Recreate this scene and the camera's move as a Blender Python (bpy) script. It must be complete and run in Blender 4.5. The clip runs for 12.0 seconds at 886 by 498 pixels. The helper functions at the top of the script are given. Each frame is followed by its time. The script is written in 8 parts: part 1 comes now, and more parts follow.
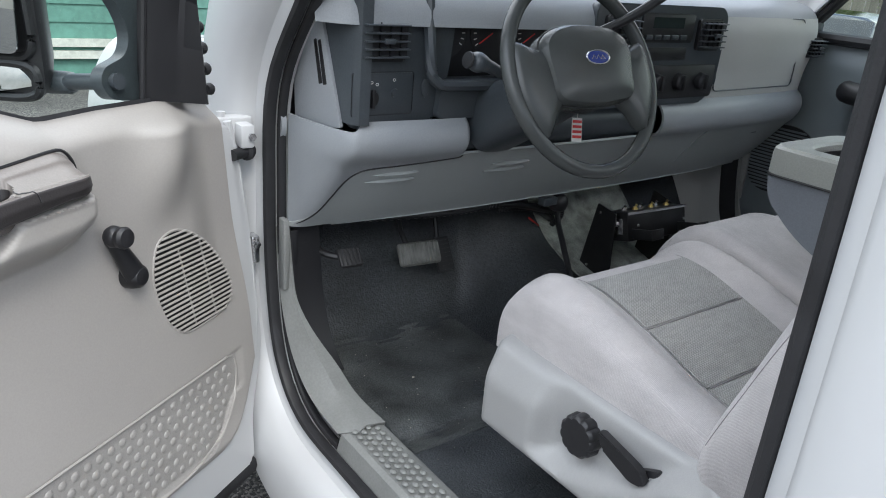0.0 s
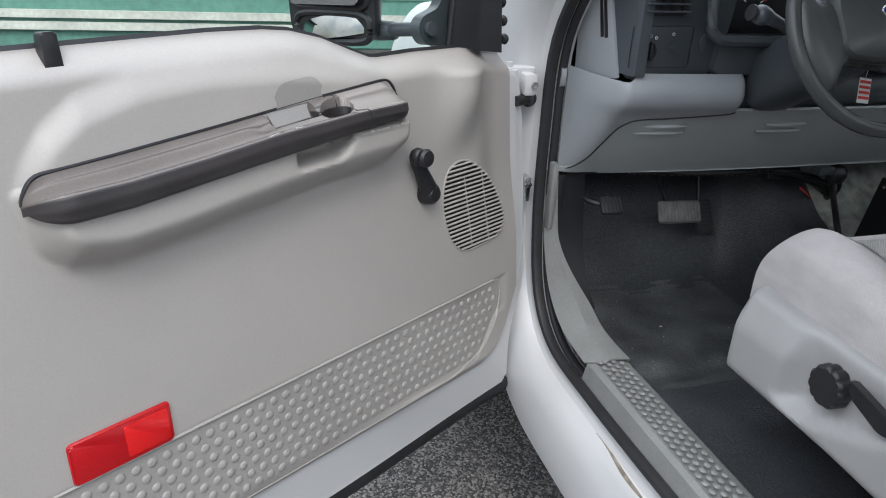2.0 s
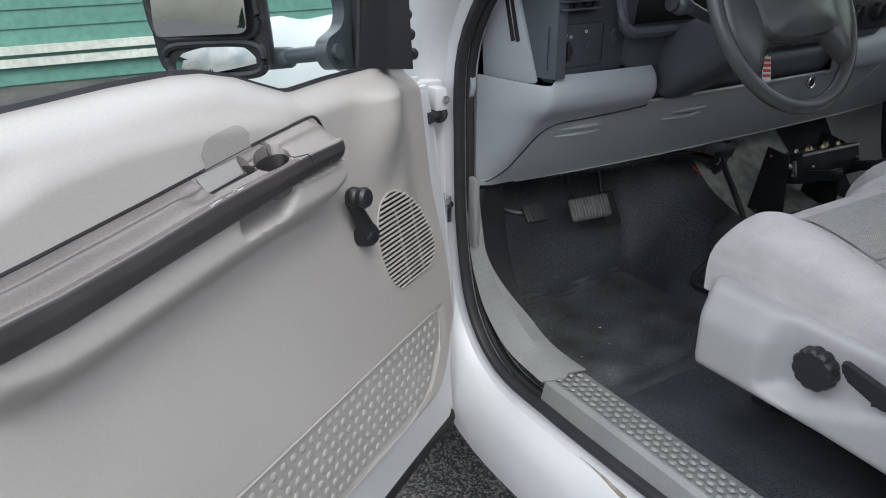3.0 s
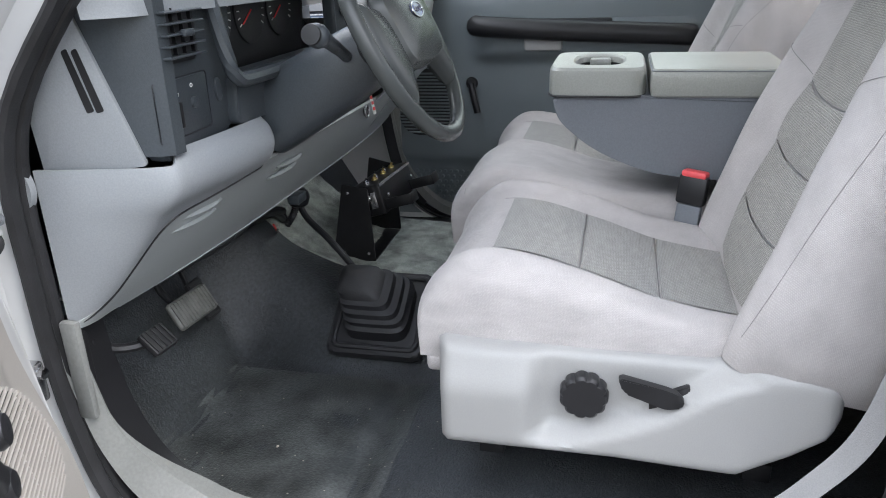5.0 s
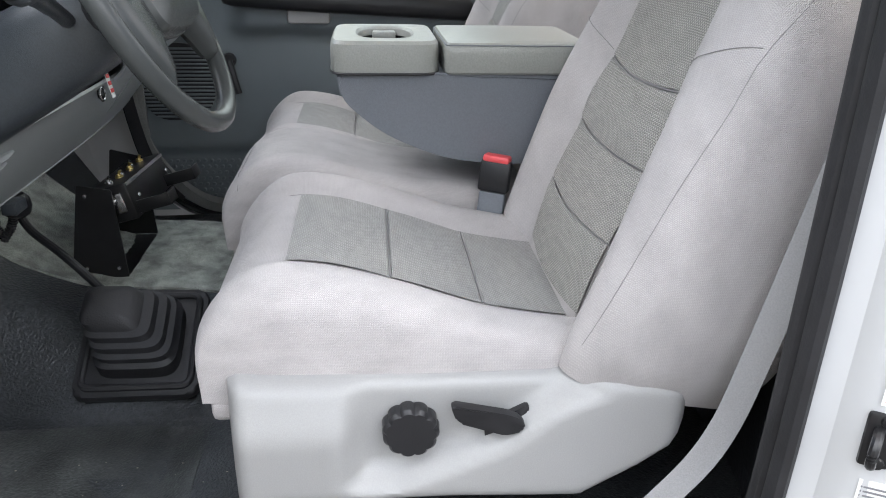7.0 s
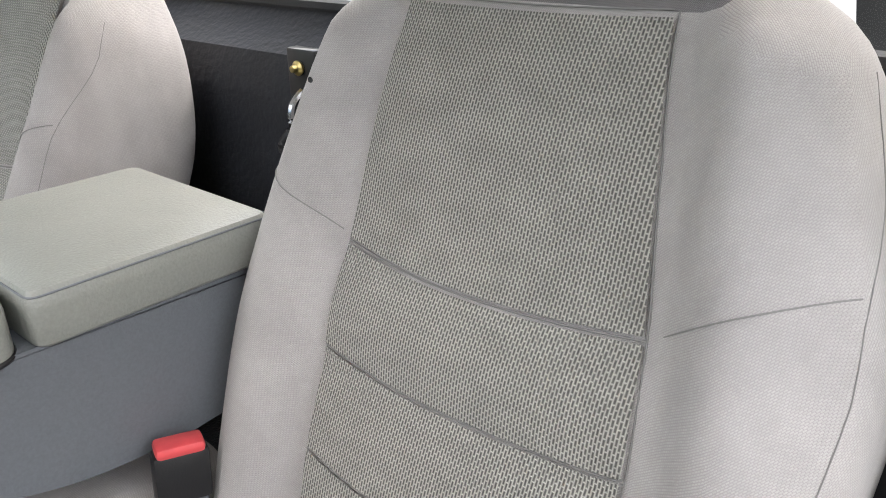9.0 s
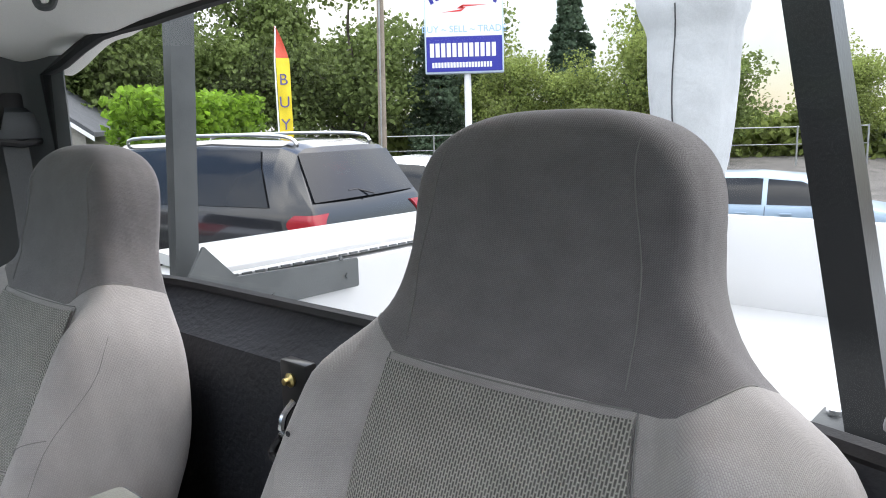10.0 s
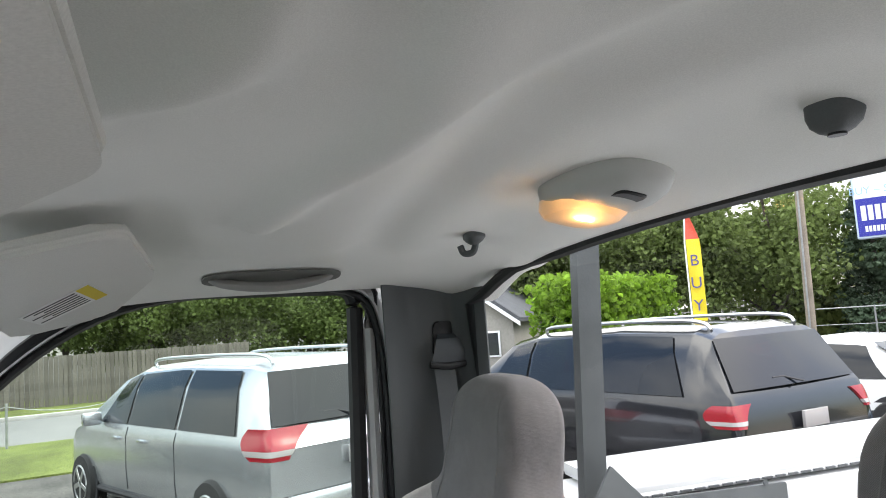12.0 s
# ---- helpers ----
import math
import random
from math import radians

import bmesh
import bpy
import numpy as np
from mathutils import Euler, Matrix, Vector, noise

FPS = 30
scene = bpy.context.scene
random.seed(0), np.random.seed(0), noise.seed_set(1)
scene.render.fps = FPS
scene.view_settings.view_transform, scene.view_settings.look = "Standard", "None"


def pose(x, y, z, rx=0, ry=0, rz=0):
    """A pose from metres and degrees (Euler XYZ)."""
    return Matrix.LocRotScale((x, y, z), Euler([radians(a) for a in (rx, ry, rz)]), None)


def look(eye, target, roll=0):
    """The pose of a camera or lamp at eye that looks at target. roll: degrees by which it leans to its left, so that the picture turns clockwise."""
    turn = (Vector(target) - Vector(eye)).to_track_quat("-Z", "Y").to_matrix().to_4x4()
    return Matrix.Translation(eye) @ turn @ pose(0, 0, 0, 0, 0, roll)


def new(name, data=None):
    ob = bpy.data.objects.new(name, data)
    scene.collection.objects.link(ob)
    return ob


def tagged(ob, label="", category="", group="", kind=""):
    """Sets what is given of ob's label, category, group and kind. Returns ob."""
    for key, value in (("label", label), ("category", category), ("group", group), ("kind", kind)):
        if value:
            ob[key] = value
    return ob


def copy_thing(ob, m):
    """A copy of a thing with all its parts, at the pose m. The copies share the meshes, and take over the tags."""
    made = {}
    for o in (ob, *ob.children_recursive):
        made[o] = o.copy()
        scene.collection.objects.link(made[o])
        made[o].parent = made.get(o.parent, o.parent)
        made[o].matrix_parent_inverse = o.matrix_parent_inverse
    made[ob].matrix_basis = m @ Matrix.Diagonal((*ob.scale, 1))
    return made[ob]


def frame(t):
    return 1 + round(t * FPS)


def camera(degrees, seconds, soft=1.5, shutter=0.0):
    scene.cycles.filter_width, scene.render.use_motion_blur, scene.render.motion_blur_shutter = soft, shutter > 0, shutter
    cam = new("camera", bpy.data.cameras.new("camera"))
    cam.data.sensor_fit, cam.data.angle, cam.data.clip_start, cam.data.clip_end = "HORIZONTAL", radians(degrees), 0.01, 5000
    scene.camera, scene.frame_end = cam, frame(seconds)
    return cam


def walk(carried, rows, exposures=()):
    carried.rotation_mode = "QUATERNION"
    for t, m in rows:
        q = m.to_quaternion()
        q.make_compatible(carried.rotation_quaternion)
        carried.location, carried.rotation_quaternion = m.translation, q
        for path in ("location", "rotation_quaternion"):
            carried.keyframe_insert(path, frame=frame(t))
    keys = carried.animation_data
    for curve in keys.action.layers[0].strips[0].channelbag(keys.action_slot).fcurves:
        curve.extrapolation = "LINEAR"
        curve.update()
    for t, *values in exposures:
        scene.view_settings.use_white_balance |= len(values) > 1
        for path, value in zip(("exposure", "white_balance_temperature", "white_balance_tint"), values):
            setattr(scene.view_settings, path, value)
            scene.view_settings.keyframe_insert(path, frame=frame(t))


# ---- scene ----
cam = camera(61.1, 12.0, soft=1.0)
PATH = [
    (0, (-1.574, -0.668, 1.7), (-0.431, 0.8, 0.968), 5.0),
    (0.5, (-1.588, -0.775, 1.659), (-0.675, 0.826, 0.881), 4.8),
    (1, (-1.612, -0.827, 1.652), (-0.9, 0.862, 0.852), 4.5),
    (1.5, (-1.631, -0.835, 1.667), (-1.061, 0.897, 0.846), 3.8),
    (2, (-1.674, -0.811, 1.664), (-1.123, 0.93, 0.849), 2.9),
    (2.5, (-1.713, -0.734, 1.658), (-1.026, 0.961, 0.849), 1.1),
    (3, (-1.806, -0.578, 1.667), (-0.858, 0.988, 0.862), -0.7),
    (3.5, (-1.828, -0.44, 1.661), (-0.6, 0.925, 0.868), -2.4),
    (3.7, (-1.811, -0.375, 1.652), (-0.474, 0.889, 0.865), -3.0),
    (5.3, (-1.762, 0.051, 1.613), (0.076, 0.358, 0.887), -1.1),
    (5.5, (-1.772, 0.08, 1.608), (0.07, 0.335, 0.872), -0.4),
    (6, (-1.789, 0.095, 1.598), (0.063, 0.228, 0.856), 1.2),
    (6.5, (-1.721, 0.066, 1.584), (0.129, 0.054, 0.825), 1.2),
    (6.7, (-1.663, 0.061, 1.579), (0.183, -0.011, 0.812), 1.1),
    (8.3, (-0.937, 0.15, 1.613), (0.495, -0.916, 0.712), 0.7),
    (8.5, (-0.875, 0.156, 1.641), (0.42, -1.054, 0.714), 0.4),
    (9, (-0.808, 0.148, 1.699), (0.361, -1.262, 0.896), -0.5),
    (9.5, (-0.815, 0.077, 1.835), (0.423, -1.384, 1.257), -2.4),
    (10, (-0.823, 0.077, 1.865), (0.485, -1.4, 1.541), -1.6),
    (10.5, (-0.819, 0.056, 1.897), (0.658, -1.288, 1.779), -1.5),
    (11, (-0.824, 0.044, 1.926), (0.822, -1.092, 1.968), -2.0),
    (11.5, (-0.821, 0.052, 1.936), (0.952, -0.867, 2.048), -3.3),
    (12, (-0.792, 0.027, 1.949), (1.094, -0.606, 2.146), -4.1),
]
walk(cam, [(t, look(e, a, r)) for t, e, a, r in PATH], [(0, 1.1, 6450, 8), (2, 0.85, 6500, 9), (3.5, 1.05, 6450, 9), (5.5, 1.7, 6600, 10), (6.7, 1.65, 6650, 10), (8.5, 1.75, 7200, 10), (9.2, 1.8, 7200, 10), (9.6, 1.6, 7000, 10), (10.0, 1.2, 6750, 9), (10.8, 1.0, 6750, 9), (11.5, 1.25, 6900, 9), (12, 1.4, 6950, 9)])

# ---- light ----
world = bpy.data.worlds.new("sky")
scene.world = world
world.use_nodes = True
wn, wl = world.node_tree.nodes, world.node_tree.links
wn.clear()
sky = wn.new("ShaderNodeTexSky")
sky.sky_type, sky.sun_disc, sky.sun_elevation, sky.sun_rotation = "NISHITA", False, radians(50), radians(194)
cloud = wn.new("ShaderNodeTexNoise")
cloud.inputs["Scale"].default_value, cloud.inputs["Detail"].default_value, cloud.inputs["Roughness"].default_value = 2.2, 6, 0.55
ramp = wn.new("ShaderNodeValToRGB")
ramp.color_ramp.elements[0].position, ramp.color_ramp.elements[1].position = 0.40, 0.60
mixc = wn.new("ShaderNodeMix")
mixc.data_type = "RGBA"
mixc.inputs["B"].default_value = (9.5, 9.7, 10.0, 1)
back = wn.new("ShaderNodeBackground")
back.inputs["Strength"].default_value = 0.18
wout = wn.new("ShaderNodeOutputWorld")
wl.new(cloud.outputs["Fac"], ramp.inputs["Fac"])
wl.new(ramp.outputs["Color"], mixc.inputs["Factor"])
wl.new(sky.outputs["Color"], mixc.inputs["A"])
tcw, sepw, dome_ = wn.new("ShaderNodeTexCoord"), wn.new("ShaderNodeSeparateXYZ"), wn.new("ShaderNodeMapRange")
dome_.inputs["From Min"].default_value, dome_.inputs["From Max"].default_value = 0.08, 0.75
dome_.inputs["To Min"].default_value, dome_.inputs["To Max"].default_value = 0.30, 1.45
shade = wn.new("ShaderNodeVectorMath")
shade.operation = "SCALE"
wl.new(tcw.outputs["Generated"], sepw.inputs["Vector"])
wl.new(sepw.outputs["Z"], dome_.inputs["Value"])
wl.new(mixc.outputs["Result"], shade.inputs[0])
wl.new(dome_.outputs["Result"], shade.inputs["Scale"])
wl.new(shade.outputs["Vector"], back.inputs["Color"])
wl.new(back.outputs["Background"], wout.inputs["Surface"])
sun_data = bpy.data.lights.new("sun", "SUN")
sun_data.energy, sun_data.angle, sun_data.color = 0.5, radians(12), (1.0, 0.96, 0.9)
sun = new("sun", sun_data)
sun.matrix_basis = look((-2.5, -10, 13), (0, 0, 0))

# ---- materials ----
def mat(name, col, rough=0.5, metal=0.0, spot=(0, 0), grain=(0, 0), bump=(0, 0), coat=0.0, spec=0.5, vary=0.0, swell=None):
    """spot, grain: scale and strength of large stains and fine grain in the colour; bump: scale and height in metres; swell: the same for slow creases below it; vary: change from piece to piece."""
    m = bpy.data.materials.new(name)
    m.use_nodes = True
    n, l = m.node_tree.nodes, m.node_tree.links
    b = n["Principled BSDF"]
    b.inputs["Roughness"].default_value, b.inputs["Metallic"].default_value = rough, metal
    b.inputs["Coat Weight"].default_value, b.inputs["Specular IOR Level"].default_value = coat, spec
    b.inputs["Base Color"].default_value = (*col, 1)
    m.diffuse_color = (*col, 1)
    tc = n.new("ShaderNodeTexCoord")
    last = None
    for (scale, power), detail in ((spot, 4), (grain, 2)):
        if not power:
            continue
        t = n.new("ShaderNodeTexNoise")
        t.inputs["Scale"].default_value, t.inputs["Detail"].default_value = scale, detail
        l.new(tc.outputs["Object"], t.inputs["Vector"])
        r = n.new("ShaderNodeMapRange")
        r.inputs["From Min"].default_value, r.inputs["From Max"].default_value = 0.3, 0.7
        r.inputs["To Min"].default_value, r.inputs["To Max"].default_value = 1 - power, 1 + power
        l.new(t.outputs["Fac"], r.inputs["Value"])
        x = n.new("ShaderNodeVectorMath")
        x.operation = "SCALE"
        if last:
            l.new(last, x.inputs[0])
        else:
            x.inputs[0].default_value = col
        l.new(r.outputs["Result"], x.inputs["Scale"])
        last = x.outputs["Vector"]
    if vary:
        oi = n.new("ShaderNodeObjectInfo")
        r = n.new("ShaderNodeMapRange")
        r.inputs["To Min"].default_value, r.inputs["To Max"].default_value = 1 - vary, 1 + vary
        l.new(oi.outputs["Random"], r.inputs["Value"])
        x = n.new("ShaderNodeVectorMath")
        x.operation = "SCALE"
        if last:
            l.new(last, x.inputs[0])
        else:
            x.inputs[0].default_value = col
        l.new(r.outputs["Result"], x.inputs["Scale"])
        last = x.outputs["Vector"]
    if last:
        l.new(last, b.inputs["Base Color"])
    if bump[1]:
        t = n.new("ShaderNodeTexNoise")
        t.inputs["Scale"].default_value, t.inputs["Detail"].default_value = bump[0], 3
        l.new(tc.outputs["Object"], t.inputs["Vector"])
        k = n.new("ShaderNodeBump")
        k.inputs["Strength"].default_value, k.inputs["Distance"].default_value = 1.0, bump[1]
        l.new(t.outputs["Fac"], k.inputs["Height"])
        l.new(k.outputs["Normal"], b.inputs["Normal"])
        if swell:
            t2 = n.new("ShaderNodeTexNoise")
            t2.inputs["Scale"].default_value, t2.inputs["Detail"].default_value, t2.inputs["Distortion"].default_value = swell[0], 1, 0.3
            l.new(tc.outputs["Object"], t2.inputs["Vector"])
            k2 = n.new("ShaderNodeBump")
            k2.inputs["Strength"].default_value, k2.inputs["Distance"].default_value = 1.0, swell[1]
            l.new(t2.outputs["Fac"], k2.inputs["Height"])
            l.new(k2.outputs["Normal"], k.inputs["Normal"])
    return m


def stones(name, dark, light, scale, height, rough=0.9):
    """Small stones bound in tar, each of its own tone."""
    m = mat(name, dark, rough)
    n, l = m.node_tree.nodes, m.node_tree.links
    b = n["Principled BSDF"]
    tc = n.new("ShaderNodeTexCoord")
    v = n.new("ShaderNodeTexVoronoi")
    v.inputs["Scale"].default_value = scale
    l.new(tc.outputs["Object"], v.inputs["Vector"])
    sep = n.new("ShaderNodeSeparateColor")
    l.new(v.outputs["Color"], sep.inputs["Color"])
    ramp = n.new("ShaderNodeValToRGB")
    ramp.color_ramp.elements[0].position, ramp.color_ramp.elements[0].color = 0.35, (*dark, 1)
    ramp.color_ramp.elements[1].position, ramp.color_ramp.elements[1].color = 1.0, (*light, 1)
    l.new(sep.outputs["Red"], ramp.inputs["Fac"])
    big = n.new("ShaderNodeTexNoise")
    big.inputs["Scale"].default_value, big.inputs["Detail"].default_value = 1.3, 5
    l.new(tc.outputs["Object"], big.inputs["Vector"])
    rg = n.new("ShaderNodeMapRange")
    rg.inputs["From Min"].default_value, rg.inputs["From Max"].default_value = 0.3, 0.7
    rg.inputs["To Min"].default_value, rg.inputs["To Max"].default_value = 0.65, 1.4
    l.new(big.outputs["Fac"], rg.inputs["Value"])
    x = n.new("ShaderNodeVectorMath")
    x.operation = "SCALE"
    l.new(ramp.outputs["Color"], x.inputs[0])
    l.new(rg.outputs["Result"], x.inputs["Scale"])
    l.new(x.outputs["Vector"], b.inputs["Base Color"])
    k = n.new("ShaderNodeBump")
    k.invert = True
    k.inputs["Strength"].default_value, k.inputs["Distance"].default_value = 0.8, height
    l.new(v.outputs["Distance"], k.inputs["Height"])
    l.new(k.outputs["Normal"], b.inputs["Normal"])
    return m


def weave(name, light, dark, pitch, rough=0.9, ratio=0.55, turn=0.0, depth=0.0006, net=False):
    """A woven cloth: two crossed waves give small cells of two tones, with relief."""
    m = bpy.data.materials.new(name)
    m.use_nodes = True
    n, l = m.node_tree.nodes, m.node_tree.links
    b = n["Principled BSDF"]
    b.inputs["Roughness"].default_value = rough
    b.inputs["Specular IOR Level"].default_value = 0.2
    b.inputs["Sheen Weight"].default_value = 0.25
    uv = n.new("ShaderNodeUVMap")
    mp = n.new("ShaderNodeMapping")
    mp.inputs["Rotation"].default_value = (0, 0, radians(turn))
    l.new(uv.outputs["UV"], mp.inputs["Vector"])
    br = n.new("ShaderNodeTexBrick")
    br.offset, br.squash = 0.5, 1.0
    br.inputs["Color1"].default_value = (*light, 1)
    br.inputs["Color2"].default_value = (*[c * 0.9 for c in light], 1)
    br.inputs["Mortar"].default_value = (*dark, 1)
    br.inputs["Scale"].default_value = 1.0
    br.inputs["Brick Width"].default_value, br.inputs["Row Height"].default_value = pitch * 1.0, pitch * ratio
    br.inputs["Mortar Size"].default_value, br.inputs["Mortar Smooth"].default_value = pitch * (0.19 if net else 0.14), (1.0 if net else 0.6)
    l.new(mp.outputs["Vector"], br.inputs["Vector"])
    ns = n.new("ShaderNodeTexNoise")
    ns.inputs["Scale"].default_value, ns.inputs["Detail"].default_value = 9, 4
    r = n.new("ShaderNodeMapRange")
    r.inputs["From Min"].default_value, r.inputs["From Max"].default_value = 0.3, 0.7
    r.inputs["To Min"].default_value, r.inputs["To Max"].default_value = 0.9, 1.08
    l.new(ns.outputs["Fac"], r.inputs["Value"])
    x = n.new("ShaderNodeVectorMath")
    x.operation = "SCALE"
    l.new(br.outputs["Color"], x.inputs[0])
    l.new(r.outputs["Result"], x.inputs["Scale"])
    l.new(x.outputs["Vector"], b.inputs["Base Color"])
    inv = n.new("ShaderNodeMath")
    inv.operation = "ADD" if net else "SUBTRACT"
    inv.inputs[0].default_value = 0 if net else 1
    l.new(br.outputs["Fac"], inv.inputs[1])
    k = n.new("ShaderNodeBump")
    k.inputs["Strength"].default_value, k.inputs["Distance"].default_value = 0.8, depth
    l.new(inv.outputs[0], k.inputs["Height"])
    l.new(k.outputs["Normal"], b.inputs["Normal"])
    return m


def glass(name, tint=(1, 1, 1), alpha=0.05, rough=0.0):
    m = bpy.data.materials.new(name)
    m.use_nodes = True
    n, l = m.node_tree.nodes, m.node_tree.links
    n.remove(n["Principled BSDF"])
    tr, gl, mx, fr = n.new("ShaderNodeBsdfTransparent"), n.new("ShaderNodeBsdfGlossy"), n.new("ShaderNodeMixShader"), n.new("ShaderNodeLayerWeight")
    tr.inputs["Color"].default_value = (*tint, 1)
    gl.inputs["Roughness"].default_value = rough
    pw, mr = n.new("ShaderNodeMath"), n.new("ShaderNodeMapRange")
    pw.operation, pw.inputs[1].default_value = "POWER", 5
    mr.inputs["To Min"].default_value, mr.inputs["To Max"].default_value = alpha, 0.95
    fr.inputs["Blend"].default_value = 0.5
    l.new(fr.outputs["Facing"], pw.inputs[0])
    l.new(pw.outputs[0], mr.inputs["Value"])
    l.new(mr.outputs["Result"], mx.inputs["Fac"])
    l.new(tr.outputs["BSDF"], mx.inputs[1])
    l.new(gl.outputs["BSDF"], mx.inputs[2])
    l.new(mx.outputs["Shader"], n["Material Output"].inputs["Surface"])
    return m


PAINT = mat("white_paint", (0.55, 0.555, 0.56), 0.35, spot=(3, 0.04), bump=(14, 0.0004), coat=0.3)
RUBBER = mat("black_rubber", (0.018, 0.018, 0.02), 0.55, spot=(20, 0.25), bump=(300, 0.0004))
PANEL = mat("door_panel_plastic", (0.36, 0.338, 0.315), 0.44, spot=(2.5, 0.05), grain=(300, 0.03), bump=(700, 0.00010), swell=(5, 0.0012))
ARM = mat("armrest_plastic", (0.125, 0.110, 0.102), 0.25, spot=(7, 0.12), grain=(300, 0.08), bump=(500, 0.0003))
ARMBLACK = mat("armrest_vinyl", (0.030, 0.026, 0.026), 0.5, spot=(12, 0.2), bump=(450, 0.0004))
DASH = mat("dash_plastic", (0.275, 0.29, 0.305), 0.42, spot=(3, 0.05), grain=(400, 0.06), bump=(850, 0.0003))
DASHLOW = mat("dash_lower_plastic", (0.35, 0.37, 0.37), 0.48, spot=(3, 0.05), grain=(400, 0.06), bump=(850, 0.0003))
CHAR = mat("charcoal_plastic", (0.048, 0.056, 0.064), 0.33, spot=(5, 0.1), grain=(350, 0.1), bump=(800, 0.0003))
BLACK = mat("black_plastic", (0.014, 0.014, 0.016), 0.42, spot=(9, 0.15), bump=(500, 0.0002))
STEEL = mat("black_steel", (0.012, 0.012, 0.013), 0.3, spot=(30, 0.2), spec=0.5)
WHEEL = mat("wheel_rubber", (0.050, 0.055, 0.055), 0.27, spot=(10, 0.12), bump=(700, 0.0003))
TRIM = mat("seat_trim_plastic", (0.335, 0.333, 0.33), 0.42, spot=(5, 0.04), grain=(500, 0.04), bump=(900, 0.0002))
PILLAR = mat("pillar_trim_plastic", (0.090, 0.096, 0.100), 0.55, spot=(4, 0.05), grain=(400, 0.05), bump=(800, 0.0003))
SILLP = mat("sill_plastic", (0.205, 0.21, 0.203), 0.5, spot=(8, 0.1), grain=(200, 0.07), bump=(700, 0.0003))
VINYL = mat("floor_vinyl", (0.040, 0.044, 0.048), 0.30, spot=(5, 0.3), grain=(120, 0.3), bump=(200, 0.0028), swell=(4.5, 0.012))
MATR = mat("floor_mat_vinyl", (0.058, 0.062, 0.062), 0.34, spot=(9, 0.55), grain=(150, 0.3), bump=(220, 0.0020), swell=(5, 0.012))
CARPET = mat("dusty_carpet", (0.33, 0.35, 0.315), 0.95, spot=(25, 0.4), grain=(500, 0.35), bump=(300, 0.004))
LINER = mat("headliner_cloth", (0.84, 0.83, 0.80), 0.95, spot=(2, 0.03), grain=(700, 0.05), bump=(1200, 0.0004), spec=0.1)
VISOR = mat("visor_cloth", (0.74, 0.73, 0.70), 0.9, spot=(3, 0.03), grain=(600, 0.05), bump=(1000, 0.0004), spec=0.1)
CLOTH = weave("seat_cloth", (0.56, 0.53, 0.525), (0.43, 0.405, 0.40), 0.0030, turn=45, depth=0.0006)
# headrests: the seat's cloth with shade put into a darker colour
SHADECLOTH = weave("seat_cloth_shaded", (0.262, 0.246, 0.253), (0.168, 0.158, 0.163), 0.0026, turn=45, depth=0.0004)
MESH = weave("seat_mesh_cloth", (0.135, 0.131, 0.122), (0.535, 0.516, 0.474), 0.0066, ratio=0.50, turn=90, depth=0.0014, net=True)
# darker than the cloth: thin tubes carry the shade of the seam folds
SEAMM = mat("seam_fold_shade", (0.27, 0.262, 0.255), 0.9)
RED = mat("red_reflector", (0.42, 0.004, 0.008), 0.16, grain=(600, 0.2), bump=(700, 0.0006), coat=0.6)
REDBTN = mat("red_button", (0.8, 0.09, 0.1), 0.4, spot=(40, 0.1))
PAPER = mat("white_paper", (0.8, 0.8, 0.78), 0.7, spot=(60, 0.04))
REDINK = mat("red_ink", (0.7, 0.05, 0.05), 0.7)
GREYINK = mat("grey_ink", (0.20, 0.20, 0.21), 0.7)
INK = mat("dark_ink", (0.03, 0.03, 0.035), 0.7)
YELLOW = mat("yellow_ink", (0.72, 0.55, 0.04), 0.7)
CHROME = mat("chrome", (0.62, 0.62, 0.63), 0.2, metal=1.0, spot=(30, 0.1))
BRASS = mat("brass", (0.62, 0.48, 0.2), 0.3, metal=1.0, spot=(40, 0.2))
BLUE = mat("badge_blue", (0.02, 0.04, 0.22), 0.25, coat=0.5)
GREYSTEEL = mat("grey_painted_steel", (0.085, 0.092, 0.095), 0.5, spot=(14, 0.12), bump=(160, 0.0004), spec=0.35)
COVER = mat("grey_canvas", (0.46, 0.48, 0.50), 0.75, spot=(5, 0.12), grain=(300, 0.06), bump=(12, 0.012))
CLEAR = glass("clear_glass", alpha=0.012)
WINGLASS = glass("window_glass", (0.90, 0.945, 0.915), alpha=0.012)
MIRROR = mat("mirror_glass", (0.46, 0.47, 0.48), 0.005, metal=1.0)
ASPHALT = stones("asphalt", (0.028, 0.027, 0.026), (0.20, 0.185, 0.17), 130, 0.005)
BELT = mat("seat_belt_webbing", (0.30, 0.30, 0.305), 0.7, grain=(500, 0.08), bump=(700, 0.0005))
BELTDARK = mat("dark_belt_webbing", (0.11, 0.115, 0.12), 0.7, grain=(500, 0.1), bump=(700, 0.0005))
DARKWALL = mat("rear_panel_vinyl", (0.018, 0.02, 0.026), 0.6, spot=(6, 0.3), bump=(90, 0.002))

# ---- building helpers ----
FRAME = {}
EYE4 = Matrix.Identity(4)


def thing(name, label, category, m=EYE4, group="", kind=""):
    ob = new(name)
    ob.empty_display_size = 0.05
    ob.matrix_basis = m
    FRAME[ob] = m.copy()
    return tagged(ob, label, category, group, kind)


